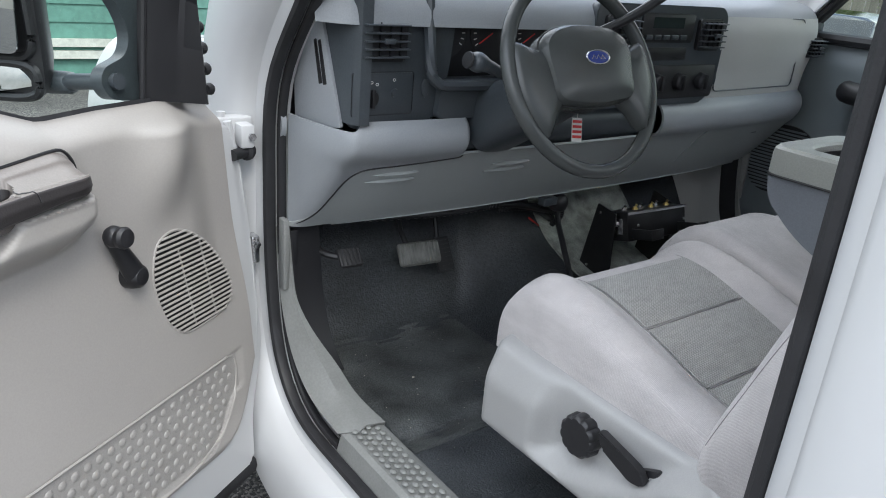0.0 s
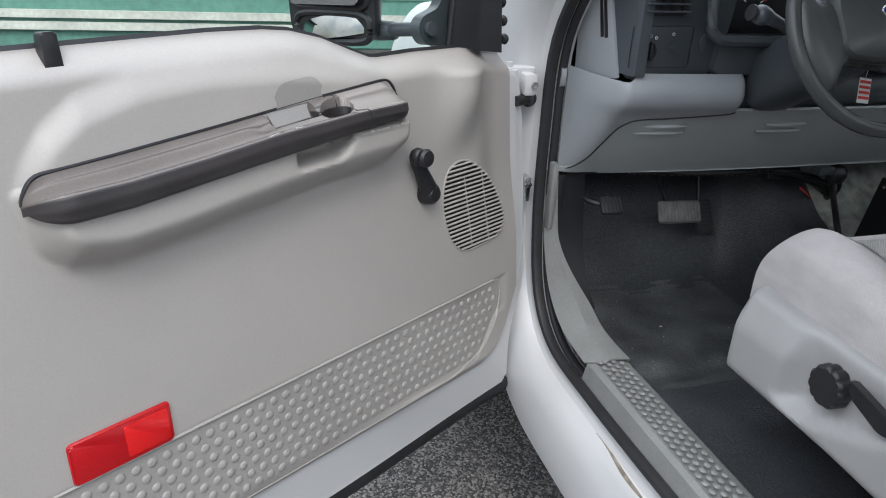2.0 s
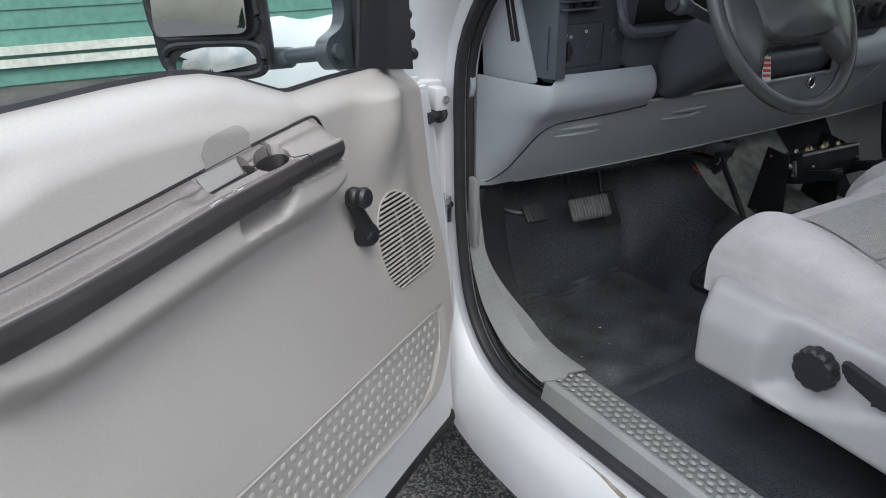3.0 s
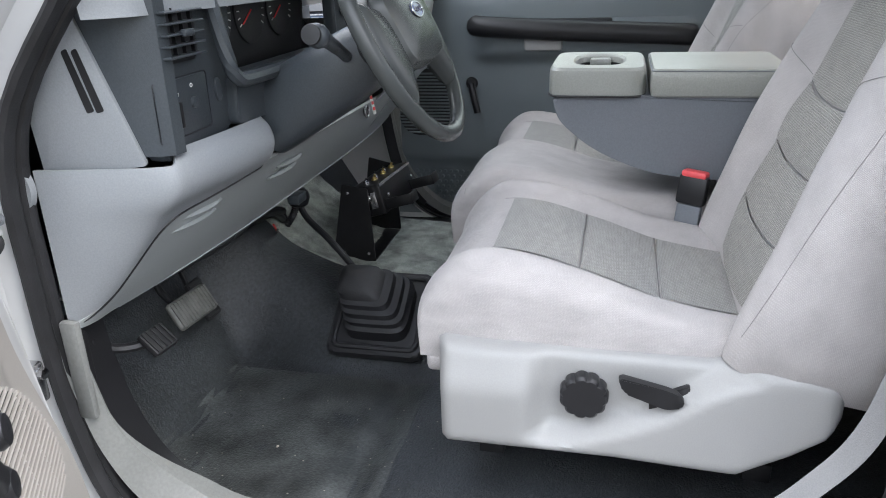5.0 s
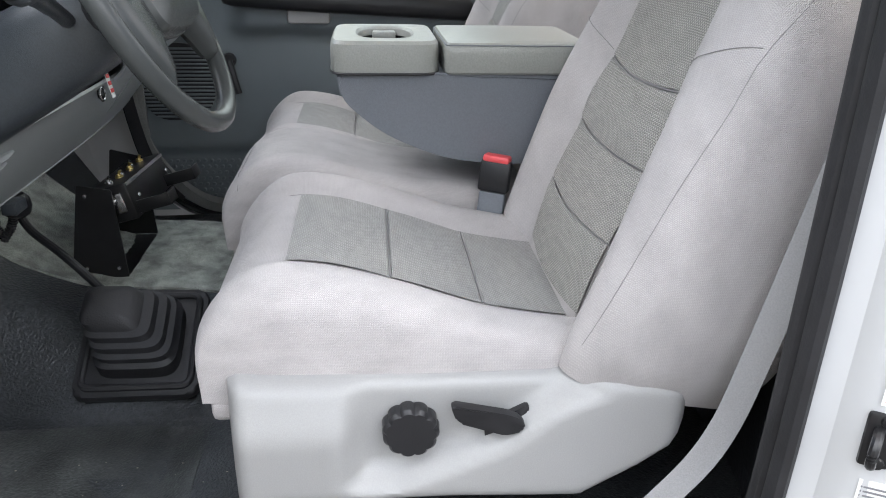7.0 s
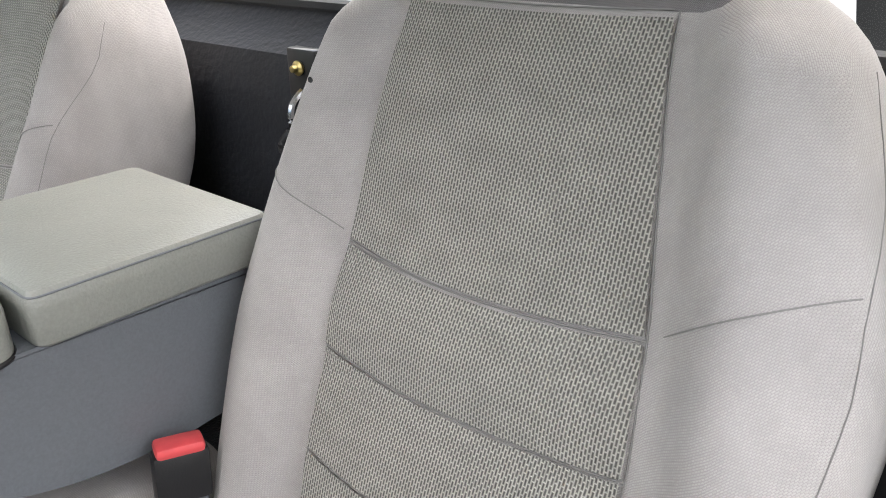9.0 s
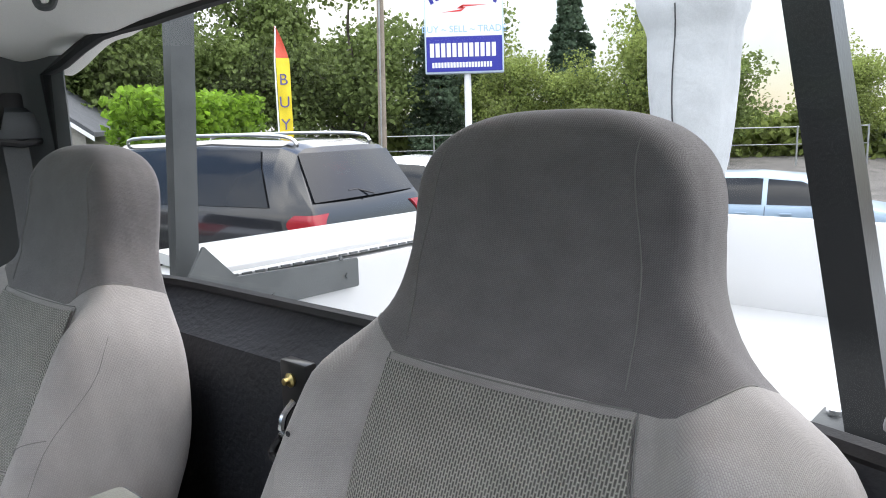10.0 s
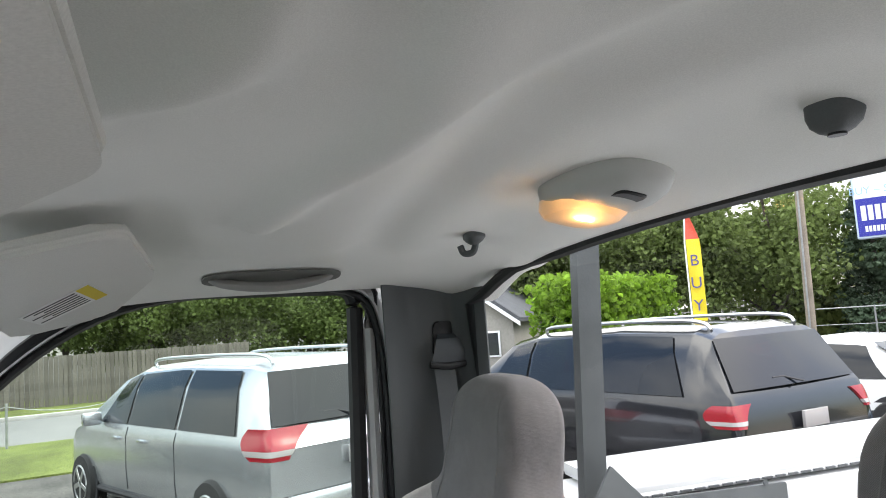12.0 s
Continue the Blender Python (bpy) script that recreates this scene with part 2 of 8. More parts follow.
def finish(bm, name, material, angle=35, smooth=True):
    bmesh.ops.recalc_face_normals(bm, faces=bm.faces)
    me = bpy.data.meshes.new(name)
    bm.to_mesh(me)
    bm.free()
    if smooth:
        me.polygons.foreach_set("use_smooth", [True] * len(me.polygons))
        me.set_sharp_from_angle(angle=radians(angle))
    me.materials.append(material)
    return me


def part(name, bm, material, parent, label="", local=False, angle=35, kind=""):
    """One mesh under a thing or a part. The bmesh is in the world's metres, or, if local, in the thing's own."""
    if not local:
        bm.transform(FRAME[parent].inverted())
    ob = new(name, finish(bm, name, material, angle))
    ob.parent = parent
    FRAME[ob] = FRAME[parent]
    return tagged(ob, label, kind=kind)


def solid(name, bm, material, label, category, kind="structure", group="", angle=35):
    ob = new(name, finish(bm, name, material, angle))
    FRAME[ob] = EYE4
    return tagged(ob, label, category, group, kind)


def box(x0, x1, y0, y1, z0, z1, bevel=0.0, seg=2, m=None, into=None):
    bm = into or bmesh.new()
    r = bmesh.ops.create_cube(bm, size=1.0, matrix=Matrix.Translation(((x0 + x1) / 2, (y0 + y1) / 2, (z0 + z1) / 2)) @ Matrix.Diagonal((abs(x1 - x0), abs(y1 - y0), abs(z1 - z0), 1)))
    vs = r["verts"]
    if bevel:
        es = list({e for v in vs for e in v.link_edges})
        r = bmesh.ops.bevel(bm, geom=es, offset=bevel, segments=seg, affect="EDGES", profile=0.5)
        vs = list({v for f in r["faces"] for v in f.verts} | {v for v in vs if v.is_valid})
    if m:
        bmesh.ops.transform(bm, matrix=m, verts=vs)
    return bm


def slab(pts, n0, n1, bevel=0.0, seg=2, m=None):
    """A plate: the outline pts (a, b) in the plane of the first two axes, from n0 to n1 along the third."""
    bm = bmesh.new()
    lo = [bm.verts.new((a, b, n0)) for a, b in pts]
    hi = [bm.verts.new((a, b, n1)) for a, b in pts]
    bm.faces.new(lo[::-1])
    bm.faces.new(hi)
    k = len(pts)
    for i in range(k):
        bm.faces.new((lo[i], lo[(i + 1) % k], hi[(i + 1) % k], hi[i]))
    if bevel:
        es = [e for e in bm.edges if all(v in hi for v in e.verts) or all(v in lo for v in e.verts)]
        bmesh.ops.bevel(bm, geom=es, offset=bevel, segments=seg, affect="EDGES", profile=0.5)
    if m:
        bm.transform(m)
    return bm


def rounded(pts, r, k=5):
    """The outline with its corners rounded by r (a number, or one for each corner)."""
    out = []
    for i, p in enumerate(pts):
        rr = r[i] if isinstance(r, (list, tuple)) else r
        p, a, b = Vector(p), Vector(pts[i - 1]), Vector(pts[(i + 1) % len(pts)])
        d0, d1 = (a - p), (b - p)
        rr = min(rr, d0.length * 0.49, d1.length * 0.49)
        if rr < 1e-5:
            out.append(tuple(p))
            continue
        s, e = p + d0.normalized() * rr, p + d1.normalized() * rr
        for j in range(k + 1):
            t = j / k
            out.append(tuple(s * (1 - t) ** 2 + p * 2 * t * (1 - t) + e * t * t))
    return out


def oval(ca, cb, ra, rb, k=32, power=2.0, turn=0.0):
    out = []
    for i in range(k):
        t = 2 * math.pi * i / k
        c, s = math.cos(t), math.sin(t)
        a, b = ra * math.copysign(abs(c) ** (2 / power), c), rb * math.copysign(abs(s) ** (2 / power), s)
        out.append((ca + a * math.cos(turn) - b * math.sin(turn), cb + a * math.sin(turn) + b * math.cos(turn)))
    return out


def loft(rings, closed=False, caps=True, loop=True):
    bm = bmesh.new()
    vs = [[bm.verts.new(p) for p in ring] for ring in rings]
    k = len(rings[0])
    pairs = list(zip(vs, vs[1:])) + ([(vs[-1], vs[0])] if closed else [])
    for a, b in pairs:
        for i in range(k if loop else k - 1):
            j = (i + 1) % k
            bm.faces.new((a[i], a[j], b[j], b[i]))
    if caps and not closed and loop:
        bm.faces.new(vs[0][::-1])
        bm.faces.new(vs[-1])
    return bm


def spline(pts, k=6, closed=False):
    """A smooth line through the points."""
    P = [Vector(p) for p in pts]
    n = len(P)
    out = []
    for i in range(n if closed else n - 1):
        if closed:
            a, b, c, d = P[i - 1], P[i], P[(i + 1) % n], P[(i + 2) % n]
        else:
            a, b, c, d = P[max(i - 1, 0)], P[i], P[i + 1], P[min(i + 2, n - 1)]
        for j in range(k):
            t = j / k
            out.append(0.5 * ((2 * b) + (c - a) * t + (2 * a - 5 * b + 4 * c - d) * t * t + (3 * b - a - 3 * c + d) * t ** 3))
    if not closed:
        out.append(P[-1])
    return out


def tube(pts, r, k=10, closed=False, flat=1.0, up=(0, 0, 1), into=None):
    """A tube along the points; r a number or one for each; flat squeezes it along up."""
    P = [Vector(p) for p in pts]
    n = len(P)
    rings = []
    for i, p in enumerate(P):
        a = P[i - 1] if (closed or i) else p
        b = P[(i + 1) % n] if (closed or i < n - 1) else p
        d = (b - a).normalized()
        u = Vector(up)
        u = u - d * u.dot(d)
        if u.length < 1e-3:
            u = d.orthogonal()
        u.normalize()
        s = d.cross(u)
        rr = r[i] if isinstance(r, (list, tuple)) else r
        rings.append([p + s * rr * math.cos(2 * math.pi * j / k) + u * rr * flat * math.sin(2 * math.pi * j / k) for j in range(k)])
    bm = loft(rings, closed)
    if into:
        me = bpy.data.meshes.new("tmp")
        bm.to_mesh(me)
        bm.free()
        into.from_mesh(me)
        bpy.data.meshes.remove(me)
        return into
    return bm


def lathe(profile, k=32, m=None):
    """A turned form: profile of (radius, height)."""
    rings = [[(r * math.cos(2 * math.pi * i / k), r * math.sin(2 * math.pi * i / k), z) for i in range(k)] for r, z in profile]
    bm = loft(rings)
    if m:
        bm.transform(m)
    return bm


def sheet(fn, us, vs, uvscale=None):
    """An open surface fn(u, v) on a grid."""
    bm = bmesh.new()
    g = [[bm.verts.new(fn(u, v)) for v in vs] for u in us]
    for i in range(len(us) - 1):
        for j in range(len(vs) - 1):
            bm.faces.new((g[i][j], g[i + 1][j], g[i + 1][j + 1], g[i][j + 1]))
    return bm


def thick(bm, d):
    """Gives an open surface a thickness."""
    bmesh.ops.recalc_face_normals(bm, faces=bm.faces)
    bmesh.ops.solidify(bm, geom=bm.faces[:], thickness=d)
    return bm


def join(*bms):
    out = bms[0]
    for b in bms[1:]:
        me = bpy.data.meshes.new("tmp")
        b.to_mesh(me)
        b.free()
        out.from_mesh(me)
        bpy.data.meshes.remove(me)
    return out


def lin(a, b, n):
    return [a + (b - a) * i / (n - 1) for i in range(n)]


def sm(a, b, x):
    t = min(max((x - a) / (b - a), 0), 1)
    return t * t * (3 - 2 * t)


def curve(table, x):
    """Smooth reading of a table of (x, value)."""
    if x <= table[0][0]:
        return table[0][1]
    for (a, va), (b, vb) in zip(table, table[1:]):
        if x <= b:
            return va + (vb - va) * sm(a, b, x)
    return table[-1][1]


def axes(o, x, y, z):
    m = Matrix.Identity(4)
    for i, v in enumerate((x, y, z, o)):
        for j in range(3):
            m[j][i] = v[j]
    return m


def box_uv(ob, scale=1.0):
    """Maps the mesh by its own surface in metres, for cloth."""
    me = ob.data
    uv = me.uv_layers.new(name="UVMap")
    co = me.vertices
    for p in me.polygons:
        n = p.normal
        for li in p.loop_indices:
            v = co[me.loops[li].vertex_index].co
            if abs(n.x) > 0.75:
                uv.data[li].uv = (v.y * scale, v.z * scale)
            elif abs(n.z) > abs(n.y):
                uv.data[li].uv = (v.x * scale, v.y * scale)
            else:
                uv.data[li].uv = (v.x * scale, v.z * scale)
    return ob


def scatter(base, mats):
    """One bmesh with a copy of the base (which is used up) at each matrix."""
    base.verts.ensure_lookup_table()
    co = [v.co.copy() for v in base.verts]
    fs = [[v.index for v in f.verts] for f in base.faces]
    base.free()
    bm = bmesh.new()
    for m in mats:
        vs = [bm.verts.new(m @ c) for c in co]
        for f in fs:
            bm.faces.new([vs[i] for i in f])
    return bm


def dome(r, k=10, rows=3):
    bm = bmesh.new()
    rings = [[bm.verts.new((r * math.cos(a) * math.cos(2 * math.pi * i / k), r * math.cos(a) * math.sin(2 * math.pi * i / k), r * math.sin(a))) for i in range(k)] for a in [0.5 * math.pi * j / rows for j in range(rows)]]
    top = bm.verts.new((0, 0, r))
    for a, b in zip(rings, rings[1:]):
        for i in range(k):
            bm.faces.new((a[i], a[(i + 1) % k], b[(i + 1) % k], b[i]))
    for i in range(k):
        bm.faces.new((rings[-1][i], rings[-1][(i + 1) % k], top))
    bm.verts.index_update()
    return bm


def cat(table, x):
    """A smooth line through a table of (x, value), without flat spots."""
    if x <= table[0][0]:
        return table[0][1]
    n = len(table)
    for i in range(n - 1):
        (a, va), (b, vb) = table[i], table[i + 1]
        if x <= b:
            m0 = (vb - table[max(i - 1, 0)][1]) / (b - table[max(i - 1, 0)][0])
            m1 = (table[min(i + 2, n - 1)][1] - va) / (table[min(i + 2, n - 1)][0] - a)
            t, h = (x - a) / (b - a), b - a
            return (2 * t ** 3 - 3 * t * t + 1) * va + (t ** 3 - 2 * t * t + t) * h * m0 + (3 * t * t - 2 * t ** 3) * vb + (t ** 3 - t * t) * h * m1
    return table[-1][1]


def to_line(p, line):
    """Distance of a plan point from a bent line."""
    best = 9.0
    for a, b in zip(line, line[1:]):
        dx, dy = b[0] - a[0], b[1] - a[1]
        t = min(max(((p[0] - a[0]) * dx + (p[1] - a[1]) * dy) / (dx * dx + dy * dy), 0), 1)
        best = min(best, math.hypot(p[0] - a[0] - t * dx, p[1] - a[1] - t * dy))
    return best


# ---- the truck's cab ----
def contour(side=-1, x=-0.92):
    """The door opening's edge, seen from the side."""
    pts = [(0.80, 1.42), (0.818, 1.18), (0.805, 0.96), (0.755, 0.79), (0.64, 0.695), (0.44, 0.680), (0.1, 0.685), (-0.22, 0.70), (-0.335, 0.76),
           (-0.375, 0.92), (-0.385, 1.2), (-0.385, 1.6), (-0.375, 1.93), (-0.30, 2.045), (0.0, 2.055), (0.22, 2.015), (0.42, 1.88), (0.65, 1.62)]
    return [(p.x, p.y) for p in spline([(a, b, 0) for a, b in pts], 5, closed=True)]


EDGE = contour()


def grown(d):
    """The opening's edge moved outwards by d."""
    n = len(EDGE)
    out = []
    for i, p in enumerate(EDGE):
        a, b = EDGE[i - 1], EDGE[(i + 1) % n]
        t = Vector((b[0] - a[0], b[1] - a[1])).normalized()
        out.append((p[0] + t.y * d, p[1] - t.x * d) if AREA < 0 else (p[0] - t.y * d, p[1] + t.x * d))
    return out


AREA = -sum(EDGE[i - 1][0] * EDGE[i][1] - EDGE[i][0] * EDGE[i - 1][1] for i in range(len(EDGE)))


def door_frame(side):
    """The white sheet metal round a door opening, with its folds, out to the cab's side."""
    rings = []
    for d, x in ((0.0, 0.868), (0.0, 0.905), (0.004, 0.922), (0.016, 0.928), (0.028, 0.935), (0.036, 0.955), (0.050, 0.972), (0.085, 0.985), (0.16, 0.995), (0.20, 0.99)):
        rings.append([(side * x, y, z) for y, z in grown(d)])
    return loft(rings, caps=False)


for side, word in ((-1, "west"), (1, "east")):
    solid("wall_" + word, thick(door_frame(side), 0.004), PAINT, "white painted steel door opening of a pickup cab", "cab wall")
for side in (-1, 1):
    ring = [(side * 0.918, y, z) for y, z in grown(-0.006)]
    seal = thing("door_seal", "black rubber weatherstrip round the door opening", "door seal", group="door seals")
    part("bulb", tube(ring, 0.010, 8, closed=True, flat=1.5, up=(1, 0, 0)), RUBBER, seal)
    part("lip", tube([(side * 0.890, y, z) for y, z in grown(-0.008)], 0.008, 8, closed=True, flat=1.4, up=(1, 0, 0)), RUBBER, seal)

# floor pan, toe board, tunnel, in one sheet of black vinyl
def floor_z(x, y):
    z = 0.72 + 0.36 * sm(0.80, 1.12, y)
    hump = 0.135 * sm(-0.36, -0.12, x) * (1 - sm(0.36, 0.60, x)) * (0.75 + 0.25 * sm(0.2, 0.6, y))
    hump += 0.10 * sm(-0.30, -0.10, x) * (1 - sm(0.36, 0.60, x)) * sm(0.62, 0.95, y)
    z = max(z, 0.72 + hump + 0.20 * sm(0.80, 1.12, y))
    z -= 0.012 * sm(0.0, 0.05, 0.05 - abs(y - 0.43)) * (1 - sm(-0.40, -0.30, x))
    z += 0.006 * noise.noise(Vector((x * 6, y * 6, 3))) * sm(0.2, 0.5, y) + 0.0045 * max(0.0, 0.35 - abs(noise.noise(Vector((x * 7, y * 5, 9))))) * (1 - sm(-0.3, -0.1, x))
    return z


solid("floor", thick(sheet(lambda x, y: (x, y, floor_z(x, y)), lin(-0.80, 0.80, 90), lin(-0.66, 1.12, 90)), -0.004), VINYL, "black textured vinyl cab floor, scuffed and dusty", "floor")
solid("wall_north", join(box(-0.92, 0.92, 1.10, 1.14, 0.9, 1.70), box(-0.92, 0.92, 0.98, 1.10, 1.02, 1.10)), CHAR, "dark firewall under the dashboard", "firewall")
mat_bm = sheet(lambda x, y: (x, y, floor_z(x, y) + 0.005 + 0.002 * noise.noise(Vector((x * 15, y * 15, 0)))), lin(-0.79, -0.345, 28), lin(0.372, 0.842, 32))
fm = thing("floor_mat", "black rubber floor mat with dust and grit in the driver footwell", "floor mat")
part("mat", thick(mat_bm, 0.006), MATR, fm)
crp = thing("carpet", "dusty grey-green carpet on the transmission tunnel", "carpet")
part("carpet_skin", thick(sheet(lambda x, y: (x, y, floor_z(x, y) + 0.010 + 0.003 * noise.noise(Vector((x * 60, y * 60, 0)))), lin(-0.03, 0.40, 40), lin(0.40, 1.08, 50)), 0.008), CARPET, crp)
rnd = random.Random(5)
spots = []
for i in range(46):
    x, y = rnd.uniform(-0.77, -0.45), rnd.uniform(0.30, 0.80)
    s = rnd.uniform(0.0006, 0.0014)
    spots.append(Matrix.Translation((x, y, floor_z(x, y) + 0.0125)) @ Matrix.Diagonal((s, 1.6 * s, 0.6 * s, 1)))
spots.append(Matrix.Translation((-0.638, 0.607, floor_z(-0.638, 0.607) + 0.0155)) @ Matrix.Diagonal((0.004, 0.003, 0.002, 1)))
crumbs = scatter(dome(1.0, 6, 2), spots)
solid("grit", crumbs, mat("grit", (0.42, 0.38, 0.32), 0.9, vary=0.3), "pale crumbs and grit on the floor mat", "grit", "stuff")

# sill plate and pillar trim
def sill(side):
    t = thing("sill_plate", "grey plastic sill plate with raised oval dots", "sill plate", group="sill plates")
    prof = [(-0.905, 0.690), (-0.895, 0.730), (-0.885, 0.738), (-0.815, 0.741), (-0.803, 0.736), (-0.797, 0.715)]
    ys = lin(0.50, -0.36, 20)
    part("plate", thick(loft([[(side * -x, y, z) for x, z in prof] for y in ys], caps=False, loop=False), 0.004), SILLP, t)
    spots = []
    for i in range(38):
        for j in range(4):
            x, y = -0.876 + 0.0165 * j, 0.475 - 0.0215 * i - (0.0107 if j % 2 else 0)
            spots.append(Matrix.Translation((side * -x, y, 0.7452)) @ Matrix.Diagonal((0.0068, 0.0078, 0.0028, 1)))
    part("raised_dots", scatter(dome(1.0), spots), SILLP, t, kind="stuff")
    k = thing("kick_trim", "grey plastic trim at the foot of the windscreen pillar", "pillar trim", group="pillar trims")
    rows = [(0.815, 1.10), (0.80, 1.0), (0.775, 0.90), (0.72, 0.81), (0.63, 0.752), (0.505, 0.735)]
    rows = [(p.x, p.y) for p in spline([(a, b, 0) for a, b in rows], 5)]
    rings = []
    for i, (y, z) in enumerate(rows):
        f = i / (len(rows) - 1)
        w = 0.030 + 0.018 * math.sin(f * math.pi)
        g = 0.15 + 0.85 * sm(0.30, 0.70, f)
        rings.append([(side * 0.902, y, z - 0.004), (side * 0.890, y - 0.016, z + 0.004), (side * (0.886 - (0.004 + 0.014 * f) * g), y - 0.018 - (0.006 + 0.012 * f) * g, z + 0.012), (side * (0.884 - (0.009 + 0.025 * f) * g), y - 0.018 - (w - 0.018) * g, z + 0.018), (side * (0.882 - (0.020 + 0.060 * f) * g), y - 0.018 - (w - 0.015) * g, z + 0.012), (side * (0.881 - (0.022 + 0.060 * f) * g), y - 0.008 - (w - 0.018) * g, z - 0.014)])
    part("trim", thick(loft(rings, caps=False, loop=False), 0.004), SILLP, k)
    inner = [p for p in rows if p[1] > 0.765]
    part("kick_panel", thick(loft([[(side * 0.886, y - 0.010, z + 0.006), (side * 0.860, y - 0.006, z + 0.006), (side * 0.825, y - 0.004, z + 0.004), (side * 0.796, y, z)] for y, z in inner], caps=False, loop=False), 0.003), BLACK, k, "black kick panel inside the trim")
    part("upright", box(side * 0.888, side * 0.903, 0.770, 0.800, 0.955, 1.125, 0.005), SILLP, k)
    if side < 0:
        part("fuse_cover", box(-0.878, -0.856, 0.790, 0.812, 0.935, 1.09, 0.004), BLACK, k, "black fuse panel edge")


sill(-1)
sill(1)

chips = thing("paint_chip", "long worn paint chip on the white sill edge", "paint chip")
part("bare_metal", tube([(-0.9795 + 0.002 * math.sin(9 * f), 0.285 - 0.24 * f, 0.7105 - 0.012 * f) for f in lin(0, 1, 14)], [0.0006 + 0.0042 * math.sin(math.pi * f) ** 2 for f in lin(0, 1, 14)], 6), mat("bare_brown_metal", (0.22, 0.19, 0.15), 0.6, spot=(60, 0.4)), chips)

# B pillars: trim, rear corner panels, rear wall with its window opening
def rear_y(x):
    return -0.665 + 0.085 * sm(0.45, 0.90, abs(x))


for side, word in ((-1, "west"), (1, "east")):
    def corner(u, v, side=side):
        x = curve([(0, 0.885 if side < 0 else 0.868), (0.35, 0.90), (0.75, 0.89), (1, 0.80)], u)
        front = -0.396 if side < 0 else -0.366
        y = front + (-0.585 - front) * u
        z = 0.72 + (2.075 - 0.72) * v
        return (side * (x - 0.015 * v + 0.012 * math.sin(v * 5)), y - 0.01 * math.sin(3 * v), z)
    solid("trim_" + word, thick(sheet(corner, lin(0, 1, 16), lin(0, 1, 24)), 0.006), PILLAR, "dark grey moulded plastic trim on the rear cab pillar", "pillar trim")
wall = sheet(lambda x, z: (x, rear_y(x) - 0.01 * math.sin((z - 0.72) * 3.5) + 0.085 * (1 - sm(1.49, 1.562, z)) * sm(-0.84, -0.6, x) * (1 - sm(0.6, 0.84, x)), z), lin(-0.86, 0.86, 50), lin(0.70, 1.565, 30))
solid("wall_south", thick(wall, 0.02), DARKWALL, "black vinyl-covered rear cab wall below the window", "rear wall")
solid("wall_south_outer", join(*[thick(sheet(lambda x, z: (x, rear_y(x) - 0.045, z), lin(-0.95, 0.95, 30), lin(0.62, 1.56, 4)), 0.01)]), PAINT, "white steel back of the cab", "cab wall")
lid = thing("window_sill", "black rubber and white steel ledge along the rear window", "window sill", kind="structure")
part("ledge", thick(sheet(lambda x, y: (x, rear_y(x) + y, 1.566 + 0.012 * sm(-0.05, 0.0, y)), lin(-0.86, 0.86, 40), [-0.05, -0.03, -0.015, 0.0, 0.01]), 0.006), RUBBER, lid)
win = thing("window_1", "curved rear cab window with a black edge band", "window", kind="structure")


def wpt(x, z):
    return (x, rear_y(x) + 0.0 + 0.05 * (z - 1.57), z)


def wtop(x):
    return 2.085 - 0.045 * (abs(x) / 0.82) ** 2 - 0.055 * sm(0.60, 0.82, abs(x))


pane = sheet(lambda u, v: wpt(u, 1.575 + (wtop(u) - 1.575) * v), lin(-0.80, 0.80, 40), lin(0, 1, 12))
pane_ob = part("pane", pane, CLEAR, win)
pane_ob.visible_shadow = False
fr = [(0.80, 1.58)] + [(x, wtop(x)) for x in lin(0.80, -0.80, 30)] + [(-0.80, 1.58)] + [(x, 1.578) for x in lin(-0.78, 0.78, 24)]
loopw = []
for i, (x, z) in enumerate(fr):
    cx, cz = 0.0, 1.82
    loopw.append(wpt(x, z))
part("frame", tube([Vector(p) + Vector((0, 0.006, 0)) for p in loopw], 0.013, 8, closed=True), RUBBER, win, "black rubber window surround")
jk = thing("jack_bracket", "black steel latch plate with a brass bolt on the rear wall", "bracket")
JM = Matrix.Translation((-0.121, 0.085, 0.040))
part("plate", box(0.125, 0.185, -0.662, -0.640, 1.36, 1.495, 0.004, m=JM), STEEL, jk)
part("bolt", lathe([(0.001, 0.0), (0.010, 0.0), (0.011, 0.004), (0.006, 0.007), (0.005, 0.014), (0.001, 0.015)], 12, JM @ pose(0.158, -0.640, 1.468, -90, 0, 0)), BRASS, jk, "brass bolt")
part("hook", tube([JM @ p for p in spline([(0.156, -0.640, 1.435), (0.156, -0.620, 1.418), (0.156, -0.617, 1.39), (0.156, -0.633, 1.375)], 5)], 0.006, 8), CHROME, jk, "bright steel hook")
part("handle", tube([JM @ p for p in spline([(0.122, -0.640, 1.372), (0.126, -0.626, 1.345), (0.196, -0.626, 1.345), (0.190, -0.640, 1.372)], 5)], 0.007, 8), BLACK, jk)

# headliner, roof skin
FOLD_A = [(-0.20, 0.11), (-0.266, 0.045), (-0.313, 0.009), (-0.384, -0.013), (-0.60, -0.02)]
FOLD_B = [(0.33, -0.07), (0.19, -0.09), (0.065, -0.106), (-0.045, -0.136), (-0.155, -0.155), (-0.27, -0.155), (-0.367, -0.133), (-0.50, -0.10)]
HOLLOW = [(0.60, -0.30), (0.27, -0.29), (-0.08, -0.26), (-0.232, -0.25), (-0.328, -0.273), (-0.423, -0.297), (-0.60, -0.36)]


